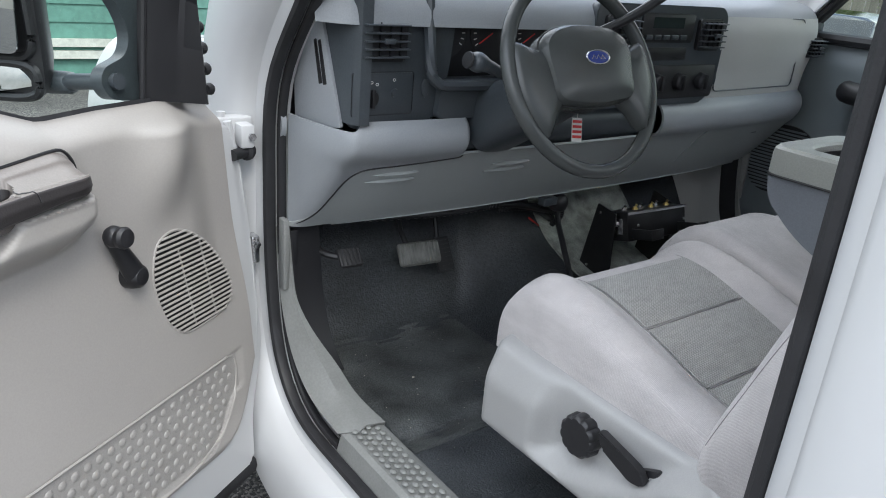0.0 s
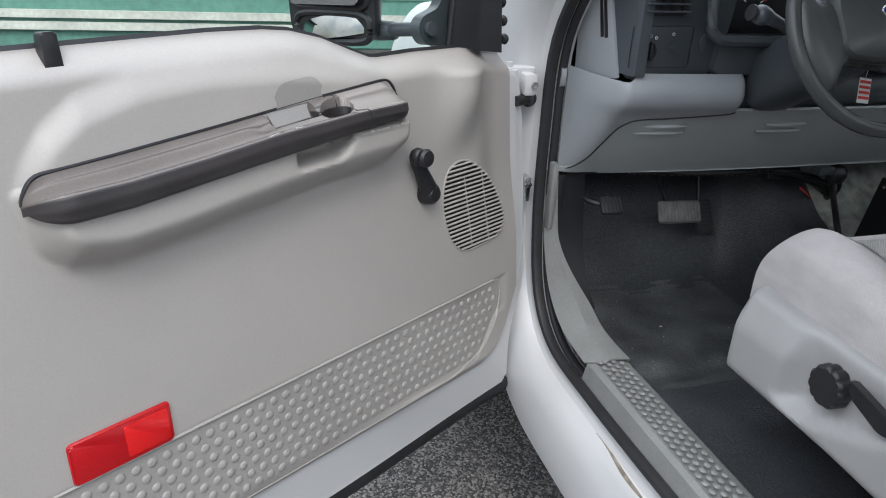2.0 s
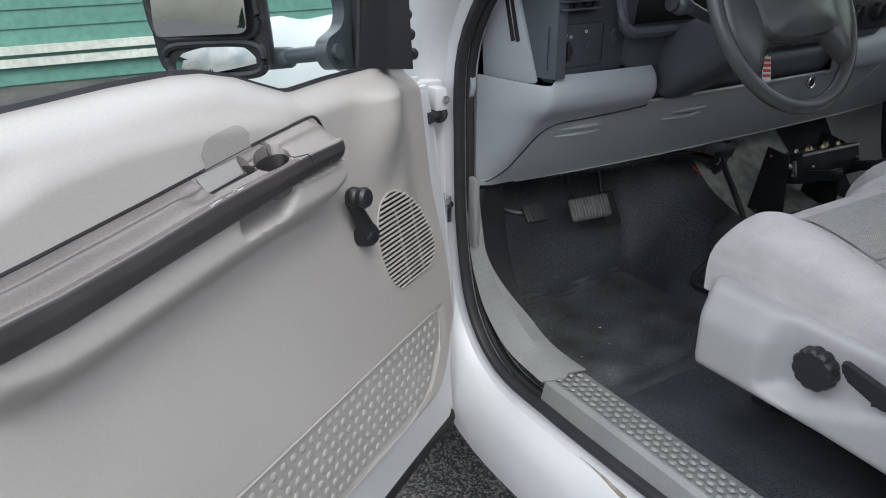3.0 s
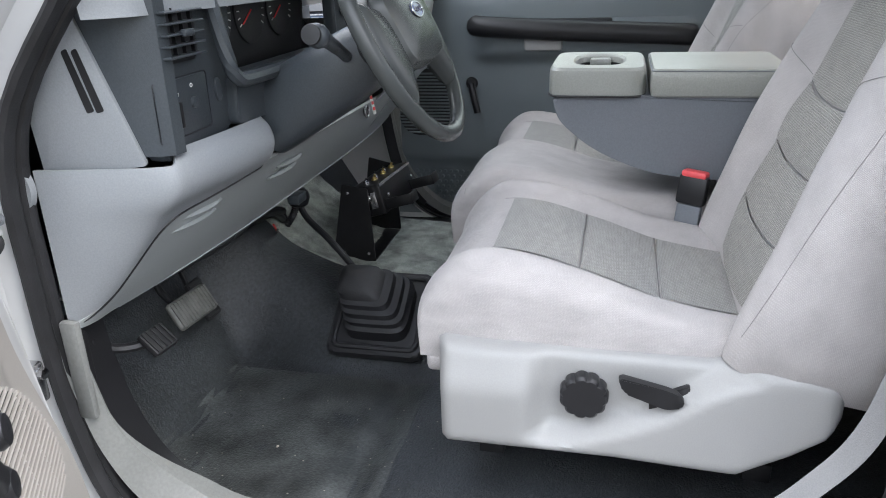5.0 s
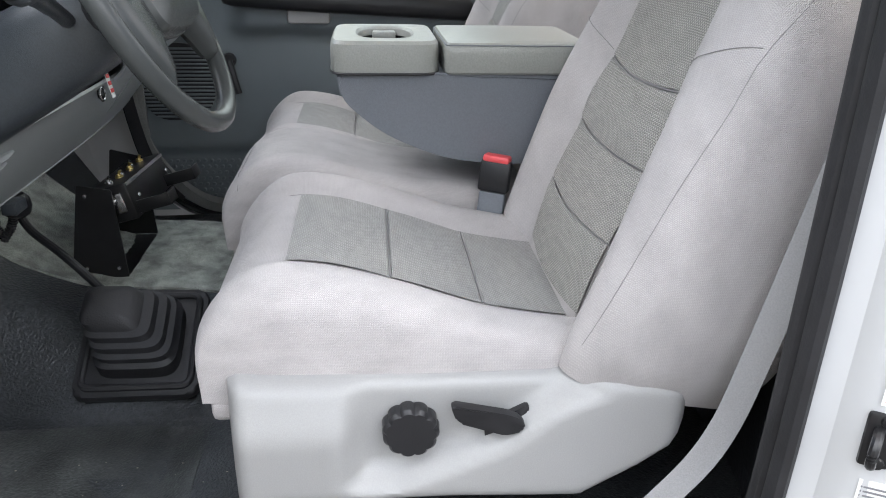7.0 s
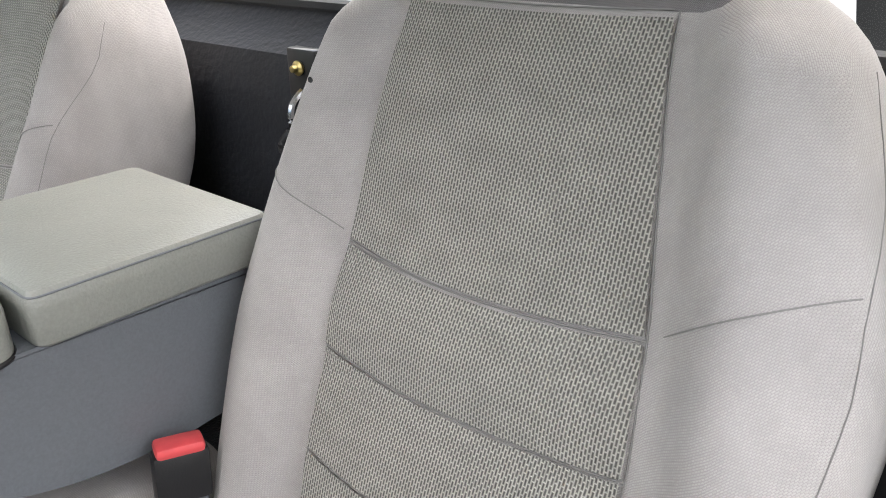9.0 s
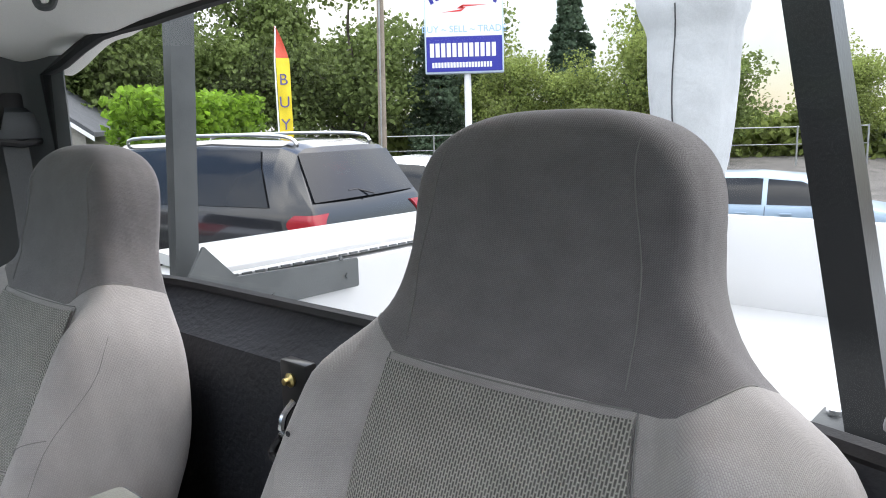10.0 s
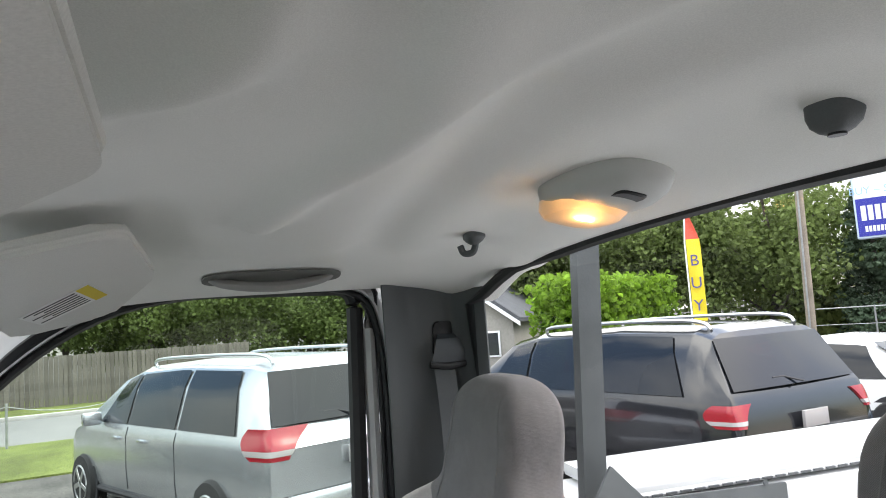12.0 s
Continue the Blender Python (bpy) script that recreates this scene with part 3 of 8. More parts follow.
def liner_z(x, y):
    z = 2.125 - 0.05 * (abs(x) / 0.86) ** 2.5 - 0.045 * sm(-0.42, -0.64, y) - 0.02 * sm(0.0, 0.4, y)
    z -= 0.018 * math.exp(-(to_line((x, y), FOLD_A) / 0.030) ** 2)
    z -= 0.024 * math.exp(-(to_line((x, y), FOLD_B) / 0.038) ** 2)
    z += 0.022 * math.exp(-(to_line((x, y), HOLLOW) / 0.055) ** 2)
    z += 0.012 * sm(0.02, 0.10, y) * math.exp(-((abs(x) - 0.42) / 0.25) ** 4)
    z -= 0.010 * math.exp(-((abs(x) - 0.60) / 0.07) ** 2) * sm(0.05, -0.1, y)
    z -= 0.035 * sm(0.62, 0.86, abs(x))
    return z


solid("ceiling", thick(sheet(lambda x, y: (x, y, liner_z(x, y)), lin(-0.87, 0.87, 120), lin(-0.645, 0.42, 90)), -0.012), LINER, "grey moulded cloth headliner with soft creases", "headliner")
solid("roof", thick(sheet(lambda x, y: (x, y, 2.17 - 0.07 * (abs(x) / 0.95) ** 3 - 0.05 * sm(-0.5, -0.72, y) - 0.06 * sm(0.1, 0.5, y)), lin(-0.95, 0.95, 30), lin(-0.72, 0.50, 24)), -0.006), PAINT, "white steel cab roof", "roof")
ws = thing("windscreen", "raked laminated windscreen with a black edge", "windscreen", kind="structure")
wsb = sheet(lambda u, v: (u * (0.80 + 0.06 * (1 - v)), 1.02 - 0.62 * v - 0.05 * u * u, 1.63 + 0.45 * v), lin(-1, 1, 24), lin(0, 1, 8))
wso = part("pane", wsb, CLEAR, ws)
wso.visible_shadow = False
for sd in (-1, 1):
    part("pillar", tube([(sd * 0.88, 0.95, 1.58), (sd * 0.86, 0.66, 1.80), (sd * 0.84, 0.40, 2.05)], 0.05, 10, flat=0.8), PILLAR, ws, "grey trimmed windscreen pillar")

# front of the truck: fenders and bonnet, seen past the mirror
hood = thing("truck_front", "white painted bonnet and fenders of the pickup", "truck body")
def hood_pt(u, v):
    y = 0.93 + 1.45 * v
    z = 1.56 - 0.22 * v - 0.30 * sm(0.86, 1.0, v) - 0.05 * u * u
    return (u * (0.84 - 0.05 * v), y, z)
part("bonnet", thick(sheet(hood_pt, lin(-1, 1, 24), lin(0, 1, 20)), 0.01), PAINT, hood)
for sd in (-1, 1):
    prof = [(0.78, 1.44), (0.86, 1.43), (0.93, 1.36), (0.985, 1.22), (1.0, 1.05), (1.0, 0.80), (0.99, 0.55)]
    rings = [[(sd * (x - 0.05 * sm(1.7, 2.4, y)), y, max(z - 0.12 * sm(1.2, 2.4, y), 0.39 + 0.44 * max(0.0, 1 - ((y - 1.65) / 0.44) ** 2) ** 0.5 if abs(y - 1.65) < 0.44 else 0)) for x, z in [(p.x, p.y) for p in spline([(a, b, 0) for a, b in prof], 4)]] for y in lin(0.90, 2.42, 24)]
    part("fender", loft(rings, caps=False, loop=False), PAINT, hood)
part("grille", box(-0.80, 0.80, 2.36, 2.42, 0.70, 1.20, 0.03), CHAR, hood, "dark front grille")
for sd in (-1, 1):
    w = part("wheel", lathe([(0.001, -0.12), (0.22, -0.12), (0.36, -0.11), (0.39, -0.06), (0.39, 0.06), (0.36, 0.11), (0.22, 0.12), (0.001, 0.10)], 36, pose(sd * 0.86, 1.65, 0.39, 0, 90, 0)), RUBBER, hood, "black tyre")

# hinge pillar details
wire = thing("wiring_boot", "black corrugated rubber wiring boot between door and pillar", "wiring boot")
part("grommet", lathe([(0.001, -0.004), (0.030, -0.004), (0.038, 0.004), (0.036, 0.014), (0.022, 0.018), (0.001, 0.018)], 20, pose(-0.942, 0.905, 1.165, 90, 0, 55)), RUBBER, wire)
part("hose", tube(spline([(-0.945, 0.90, 1.165), (-0.985, 0.865, 1.16), (-1.01, 0.845, 1.14)], 8), [0.017 if i % 2 else 0.013 for i in range(17)], 10), RUBBER, wire)
chk = thing("door_check", "steel door check strap bolted to the hinge pillar", "door check")
part("bracket", box(-0.965, -0.945, 0.80, 0.835, 1.02, 1.085, 0.005), CHROME, chk)
part("strap", tube([(-0.955, 0.82, 1.05), (-1.03, 0.77, 1.05)], 0.009, 8, flat=0.5), BLACK, chk)
part("bolt", lathe([(0.001, 0), (0.009, 0), (0.009, 0.008), (0.001, 0.009)], 6, pose(-0.955, 0.80, 1.068, 90, 0, 0)), CHROME, chk)

# ---- seats ----
def seat_z(x, y, w, top, front, base, bol):
    """Height of a cushion over the seat's own middle line."""
    c = cat(top, y)
    f = max(0.0, 1 - max(0.0, (y - (front - 0.15)) / 0.15) ** 2.6) ** (1 / 2.6)
    g = max(0.0, 1 - (abs(x) / w) ** 6) ** (1 / 6)
    b = bol * sm(w * 0.50, w * 0.80, abs(x))
    return base + (c + b - base) * f * g


def cushion(w, top, front, rear, base, bol, nx=36, ny=44):
    xs = [w * math.sin(math.pi * (i / nx - 0.5)) for i in range(nx + 1)]
    ys = [front - (front - rear) * (1 - math.cos(0.5 * math.pi * i / ny)) for i in range(ny + 1)]
    upper = sheet(lambda x, y: (x * (1 - 0.05 * sm(front - 0.12, front, y)), y - 0.02 * sm(base + 0.10, base, seat_z(x, y, w, top, front, base, bol)), seat_z(x, y, w, top, front, base, bol)), xs, ys)
    lower = box(-w * 0.96, w * 0.96, rear, front - 0.03, base - 0.03, base + 0.004, 0.01)
    return join(upper, lower)


BACK = [(1.00, -0.235), (1.06, -0.258), (1.15, -0.292), (1.28, -0.338), (1.385, -0.384), (1.50, -0.436), (1.62, -0.487), (1.75, -0.522), (1.90, -0.536)]
WIDE = [(0.98, 0.23), (1.06, 0.268), (1.2, 0.288), (1.42, 0.298), (1.54, 0.298), (1.605, 0.278), (1.66, 0.200), (1.71, 0.167), (1.76, 0.159), (1.80, 0.153)]


def lin_table(table, x):
    for (a, va), (b, vb) in zip(table, table[1:]):
        if x <= b:
            return va + (vb - va) * (x - a) / (b - a)
    return table[-1][1]


FLARE = [0.0]
INNER = [1]
WIDE_IN = [(0.98, 0.23), (1.06, 0.265), (1.2, 0.282), (1.36, 0.276), (1.48, 0.262), (1.56, 0.244), (1.605, 0.224), (1.66, 0.186), (1.71, 0.163), (1.76, 0.159), (1.80, 0.153)]


def wide(z, k=1):
    """Half the backrest's width at a height, with a flat rounded top; a bolster may flare on one side."""
    if k < 0:
        return (cat(WIDE, z) if INNER[0] > 0 and z < 1.76 else wide(z) if z >= 1.76 else cat(WIDE_IN, z)) + FLARE[0] * (1 - sm(1.36, 1.60, z))
    return cat(WIDE_IN if INNER[0] > 0 else WIDE, z) if z < 1.76 else 0.159 * max(0.0, 1 - ((z - 1.76) / 0.118) ** 2.8) ** (1 / 2.8)


def back_pt(k, z, forward, lift=0.0):
    """A point of the backrest: k from -1 to 1 across, at height z, on its front or rear face."""
    w = wide(z, k)
    x = w * math.sin(k * math.pi / 2)
    edge = max(0.0, 1 - abs(x / max(w, 1e-4)) ** 4) ** 0.25
    topf = max(0.0, 1 - max(0.0, (z - 1.795) / 0.083) ** 2.4) ** (1 / 2.4)
    near = 0.95 * FLARE[0] * (1 - sm(1.22, 1.63, z)) if k < 0 else 0.0
    bol = 0.062 * sm(0.142 + near, 0.228 + near, abs(x)) * (1 - sm(1.56, 1.66, z)) + 0.012 * sm(0.08, 0.16, abs(x)) * sm(1.66, 1.72, z)
    pillow = 0.010 * math.sin(math.pi * min(max((z - 1.04) / 0.21, 0), 1)) if z < 1.25 else 0.008 * math.sin(math.pi * min(max((z - 1.25) / 0.105, 0), 1)) if z < 1.355 else 0.010 * math.sin(math.pi * min(max((z - 1.395) / 0.225, 0), 1)) if z < 1.62 else 0.0
    mid = cat(BACK, z) - 0.055
    if forward:
        d = (0.055 + bol + pillow * (1 - sm(0.13 + near, 0.165 + near, abs(x))) + lift) * edge * topf
    else:
        d = -(0.185 - 0.035 * sm(1.05, 1.35, z) - 0.095 * sm(1.40, 1.72, z)) * max(0.0, 1 - abs(x / max(w, 1e-4)) ** 10) ** 0.1 * topf
    return (x, mid + d, z + (0.42 if forward else 0.42 - 0.26 * (1 - sm(1.0, 1.3, z))) * d * (1 - sm(1.62, 1.8, z)))


def cloth(name, bm, material, parent, label=""):
    return box_uv(part(name, bm, material, parent, label, local=True, angle=60))


def seam(parent, pts, r=0.0016):
    return part("seam", tube(pts, r * 0.42, 6), SEAMM, parent, local=True)


TOPC = [(-0.36, 1.045), (-0.25, 1.042), (-0.115, 1.066), (0.02, 1.112), (0.12, 1.138), (0.2, 1.142), (0.28, 1.12)]


def seat(cx, dy, side, label):
    t = thing("bucket_seat", label, "seat", pose(cx, dy, 0 if side < 0 else -0.028), group="front seats")
    FLARE[0], INNER[0] = (0.066, 1) if side < 0 else (-0.022, -1)
    w, front, rear, base, bol = 0.268, 0.300, -0.33, 0.985, 0.034
    cu = cloth("cushion", cushion(w, TOPC, front, rear, base, bol), CLOTH, t)

    def top(x, y, up=0.003):
        return (x, y, seat_z(x, y, w, TOPC, front, base, bol) + up)
    # centre panels of the cushion, with seams between
    for y0, y1 in ((0.170, 0.024), (0.018, -0.113), (-0.119, -0.262)):
        cloth("cushion_panel", sheet(lambda x, y: top(x, y, 0.0035 + 0.006 * math.sin(math.pi * (y - y1) / (y0 - y1)) * (1 - (x / 0.17) ** 2)), lin(-0.145, 0.145, 16), lin(y1, y0, 12)), WEFT, cu, "grey ribbed cloth panel")
    for sx in (-0.147, 0.147):
        seam(cu, [top(sx, y, 0.0015) for y in lin(0.19, -0.27, 24)])
    seam(cu, [top(x, 0.021, 0.002) for x in lin(-0.147, 0.147, 12)], 0.0025)
    seam(cu, [top(x, -0.116, 0.002) for x in lin(-0.147, 0.147, 12)], 0.0022)
    ks = lin(-1, 1, 41)
    def join_z(k):
        """Where the head's cloth meets the back's."""
        z = 1.608
        for i in range(12):
            z = 0.5 * z + 0.5 * (1.606 + 0.75 * max(0.0, wide(z) * math.sin(abs(k) * math.pi / 2) - 0.140))
        return z
    def back_rows(lo, hi, n, bend):
        vs_ = [bend(i / n) for i in range(n + 1)]
        return join(*[sheet(lambda k, v: back_pt(k, lo(k) + (hi(k) - lo(k)) * v, fwd), ks, vs_) for fwd in (True, False)])
    bk = cloth("backrest", back_rows(lambda k: 1.0, join_z, 44, lambda f: f), CLOTH, t)
    hd = cloth("headrest", back_rows(join_z, lambda k: 1.878, 30, lambda f: math.sin(f * math.pi / 2)), SHADECLOTH, t, "smooth cloth headrest, shade put into its charcoal grey")

    def kk(x, z):
        return 2 / math.pi * math.asin(max(-1, min(1, x / max(wide(z, x), 1e-4))))

    def half_at(u, z):
        return lin_table(half, z) + (0.95 * FLARE[0] * (1 - sm(1.22, 1.63, z)) if u < 0 else 0.0)
    half = [(1.05, 0.124), (1.28, 0.143), (1.50, 0.147), (1.628, 0.140)]
    for z0, z1 in ((1.045, 1.152), (1.156, 1.259), (1.263, 1.363), (1.369, 1.600)):
        cloth("back_panel", sheet(lambda u, z: back_pt(kk(u * half_at(u, z), z - 0.012 * (1 - u * u) * (1 if z < 1.6 else 0)), z - 0.014 * (1 - u * u) * (1 if z < 1.6 else 0.3), True, 0.0055), lin(-1, 1, 20), lin(z0, z1, 14)), MESH, bk, "light and dark grey open-weave cloth panel")
    for sx in (-1, 1):
        seam(bk, [back_pt(kk(sx * half_at(sx, z) * 1.012, z), z, True, 0.002) for z in lin(1.07, 1.606, 30)], 0.002)
        seam(hd, [back_pt(kk(sx * (0.128 - 0.02 * sm(1.7, 1.86, z)), z), z, True, 0.001) for z in lin(1.62, 1.862, 20)])
        edge, rise = (0.79, 0.062) if sx < 0 else (0.93, 0.050)
        seam(bk, [back_pt(sx * (0.385 + (edge - 0.385) * f), 1.374 + rise * f * (1.6 - 0.6 * f), True, 0.001) for f in lin(0, 1, 12)])
        seam(bk, [back_pt(sx * (edge + (0.15 * sm(1.40, 1.54, z) - 0.05 * (1 - sm(1.10, 1.42, z)) if sx < 0 else 0.0)), z, True, 0.0006) for z in lin(1.05, 1.58, 24)], 0.0012)
        seam(hd, [back_pt(sx * (0.50 + 0.48 * f), join_z(0.50 + 0.48 * f), True, 0.001) for f in lin(0, 1, 14)])
    for z in (1.154, 1.261, 1.366):
        seam(bk, [back_pt(kk(u * half_at(u, z) * 1.01, z), z - 0.014 * (1 - u * u), True, 0.003) for u in lin(-1, 1, 16)], 0.0025)
    seam(hd, [back_pt(kk(u * 0.140, 1.603), 1.607 - 0.004 * (1 - u * u), True, 0.002) for u in lin(-1, 1, 16)], 0.002)
    # moulded side trim with tilt knob and lever
    o = side
    gx = lin(-0.385, 0.242, 60)

    def trim_x(y, z):
        """How far the trim stands out: a proud front block and rear lobe round a dished hollow."""
        edge = lin_table([(-0.26, 1.03), (-0.22, 1.015), (-0.177, 0.992), (-0.127, 0.953), (-0.052, 0.918), (0.02, 0.889), (0.06, 0.886), (0.10, 0.90)], y)
        block = sm(0.050, 0.100, y)
        proud = max(block, 1 - sm(edge - 0.014, edge + 0.018, z), 1 - sm(-0.27, -0.20, y))
        return 0.028 + 0.042 * proud - 0.026 * block * sm(0.958, 1.03, z)
    zs = lambda y: (lin_table([(-0.38, 0.975), (-0.355, 0.930), (-0.31, 0.893), (-0.235, 0.846), (-0.05, 0.856), (0.23, 0.856), (0.245, 0.872)], y), lin_table([(-0.38, 0.990), (-0.36, 1.026), (-0.32, 1.040), (-0.26, 1.046), (-0.19, 1.030), (-0.02, 1.030), (0.10, 1.033), (0.23, 1.036), (0.245, 1.026)], y))

    def side_pt(y, v):
        lo, hi = zs(y)
        z = lo + (hi - lo) * v
        rim = min(1.0, (max(0.0, 1 - abs(2 * v - 1) ** 14)) ** 0.5 + 0.0)
        endf = max(0.0, 1 - (max(0.0, (y - 0.217) / 0.0255)) ** 2) ** 0.5 * max(0.0, 1 - (max(0.0, (-0.350 - y) / 0.036)) ** 2) ** 0.5
        return (o * (0.258 + (trim_x(y, z) + 0.0) * rim * endf), y, z)
    tr = part("side_trim", sheet(side_pt, gx, [0.5 - 0.5 * math.cos(math.pi * i / 26) for i in range(27)]), TRIM, t, "pale grey moulded plastic seat base trim", local=True, angle=50)
    if o < 0:
        kn = [(0.036 + 0.0035 * abs(math.sin(5.5 * a)) ** 0.7) for a in [2 * math.pi * i / 66 for i in range(66)]]
        rings = []
        for h, s in ((0.0, 0.94), (0.004, 1.0), (0.022, 0.97), (0.027, 0.86), (0.028, 0.4), (0.027, 0.02)):
            rings.append([(o * (0.286 + h), 0.0 + kn[i] * s * math.cos(2 * math.pi * i / 66), 0.962 + kn[i] * s * math.sin(2 * math.pi * i / 66)) for i in range(66)])
        part("tilt_knob", loft(rings), BLACK, t, "black scalloped recline knob", local=True)
        lv = slab(rounded([(-0.050, 1.013), (-0.060, 0.985), (-0.125, 0.962), (-0.152, 0.968), (-0.150, 0.985), (-0.128, 0.995)], 0.008), 0.0, 0.014, 0.004, m=axes((o * 0.308, 0, 0), (0, 1, 0), (0, 0, 1), (o, 0, 0)))
        part("recline_lever", lv, BLACK, t, "black recline lever", local=True)
        part("lever_socket", slab(rounded([(-0.10, 0.962), (-0.102, 0.938), (-0.125, 0.946), (-0.160, 0.975), (-0.160, 0.995), (-0.14, 0.985)], 0.005), 0.0, 0.010, 0.002, m=axes((o * 0.2905, 0, 0), (0, 1, 0), (0, 0, 1), (o, 0, 0))), BLACK, t, local=True)
    # pedestal and rails
    part("pedestal", box(-0.15, 0.15, -0.30, 0.15, 0.80, 0.965, 0.02), BLACK, t, "black steel seat frame", local=True)
    for sx in (-0.13, 0.13):
        part("rail", box(sx - 0.02, sx + 0.02, -0.32, 0.19, 0.745, 0.83, 0.006), BLACK, t, local=True)
        part("foot", box(sx - 0.025, sx + 0.025, 0.15, 0.20, 0.715, 0.76, 0.006), BLACK, t, local=True)
        part("foot", box(sx - 0.025, sx + 0.025, -0.33, -0.28, 0.715, 0.76, 0.006), BLACK, t, local=True)
    part("front_bar", tube(spline([(-0.21, 0.20, 0.80), (-0.235, 0.232, 0.90), (-0.235, 0.235, 0.985)] if o < 0 else [(0.21, 0.20, 0.80), (0.235, 0.232, 0.90), (0.235, 0.235, 0.985)], 6), 0.008, 8), BLACK, t, "black bent wire adjuster bar", local=True)
    part("burn_mark", lathe([(0.001, 0), (0.0035, 0), (0.003, 0.0012), (0.001, 0.0014)], 10, axes(Vector(back_pt(kk(0.218, 1.505), 1.505, True, 0.001)), (1, 0, 0), (0, 0, 1), (0, -1, 0)) if o < 0 else pose(0, 0, 0)), INK, bk, "small dark burn mark", local=True) if o < 0 else None
    return t


WEFT = weave("seat_panel_cloth", (0.205, 0.20, 0.19), (0.42, 0.41, 0.385), 0.0058, ratio=0.52, turn=90, depth=0.0008, net=True)
seat(-0.411, 0.020, -1, "grey cloth bucket seat with open-weave back panels and pale plastic base")
seat(0.505, 0.085, 1, "grey cloth passenger bucket seat with an upright back")

# centre seat and fold-down console
ms = thing("bench_seat", "grey cloth middle seat cushion between the bucket seats", "seat", pose(0.02, 0.09, 0))
cloth("cushion", cushion(0.158, [(-0.36, 1.10), (-0.1, 1.12), (0.1, 1.165), (0.2, 1.165), (0.3, 1.14)], 0.285, -0.34, 0.985, 0.008, 24, 30), CLOTH, ms)
part("base", box(-0.15, 0.15, -0.34, 0.24, 0.84, 0.99, 0.02), CHAR, ms, "dark plastic base", local=True)
seam(ms, [(x, 0.235, seat_z(x, 0.235, 0.158, [(-0.36, 1.10), (-0.1, 1.12), (0.1, 1.165), (0.2, 1.165), (0.3, 1.14)], 0.285, 0.985, 0.008) + 0.001) for x in lin(-0.15, 0.15, 10)])
con = thing("centre_console", "grey vinyl fold-down centre console with a cup holder and padded lid", "console")
cprof = rounded([(0.128, 1.338), (0.118, 1.285), (0.045, 1.222), (-0.075, 1.170), (-0.20, 1.158), (-0.33, 1.165), (-0.33, 1.335)], [0.01, 0.05, 0.06, 0.06, 0.02, 0.01, 0.01], 5)
CONS = mat("console_vinyl", (0.155, 0.168, 0.190), 0.55, spot=(4, 0.06), grain=(300, 0.06), bump=(500, 0.0006))
CONLID = mat("console_lid_vinyl", (0.275, 0.282, 0.262), 0.30, spot=(4, 0.06), grain=(300, 0.06), bump=(350, 0.0007))
YZX = axes((0, 0, 0), (0, 1, 0), (0, 0, 1), (1, 0, 0))
part("body", slab(cprof, -0.128, 0.150, 0.012, 3, m=YZX), CONS, con)
def tray_ring(k, z):
    return [(a, b, z) for a, b in oval(0.0085, 0.036, 0.1465 * k, 0.103 * k, 48, 7)]


def hole_ring(k, z):
    return [(a, b, z) for a, b in oval(0.004, 0.034, 0.088 * k, 0.052 * k, 48, 3)]


part("tray", loft([tray_ring(0.97, 1.332), tray_ring(1.0, 1.338), tray_ring(1.0, 1.376), tray_ring(0.985, 1.388), tray_ring(0.94, 1.394), hole_ring(1.10, 1.395), hole_ring(1.0, 1.390), hole_ring(0.97, 1.378)], caps=False), CONLID, con, "pale grey plastic cup holder tray")
part("cup_well", loft([hole_ring(0.975, 1.380), hole_ring(0.965, 1.350), hole_ring(0.94, 1.346), hole_ring(0.02, 1.345)], caps=False), BLACK, con, "dark cup holder well")
part("cup_ring", tube([(a, b, 1.364) for a, b in oval(0.0, 0.034, 0.060, 0.048, 30, 2.2)], 0.004, 6, closed=True), CHAR, con, "dark cup ring")
part("divider", box(0.062, 0.092, 0.010, 0.058, 1.366, 1.388, 0.004), CONLID, con)
part("tray_gap", tube([(a, b, z) for a, b, z in tray_ring(0.998, 1.3355)], 0.0028, 6, closed=True), BLACK, con)
lidp = rounded([(-0.140, -0.352), (0.158, -0.352), (0.158, -0.074), (-0.138, -0.074)], 0.014)
lb = loft([[(0.008 + (a - 0.008) * k, -0.207 + (b + 0.207) * k, z) for a, b in lidp] for k, z in ((0.96, 1.334), (0.99, 1.338), (1.0, 1.346), (1.0, 1.374), (0.988, 1.386), (0.955, 1.392), (0.86, 1.394), (0.5, 1.392), (0.02, 1.391))])
part("lid", lb, CONLID, con, "padded grey vinyl lid")
part("lid_seam", tube([(a * 0.985, -0.207 + (b + 0.207) * 0.985, 1.388) for a, b in lidp], 0.0012, 5, closed=True), CONS, con)
part("hinge_cover", box(-0.12, 0.14, -0.40, -0.325, 1.15, 1.33, 0.03), BLACK, con, "dark hinge cover")
# belt buckles between the seats
bk1 = thing("belt_buckle", "black seat belt buckle with a red release button", "buckle")
bm_ = pose(-0.168, -0.172, 1.138, 6, -4, 68)
part("case", box(-0.030, 0.030, -0.014, 0.014, -0.022, 0.040, 0.006, m=bm_), BLACK, bk1)
part("button", box(-0.026, 0.026, -0.016, 0.016, 0.036, 0.050, 0.005, m=bm_), REDBTN, bk1, "red release button")
part("stalk", box(-0.026, 0.026, -0.010, 0.010, -0.16, -0.022, 0.006, m=bm_), CONS, bk1, "grey plastic sleeve")

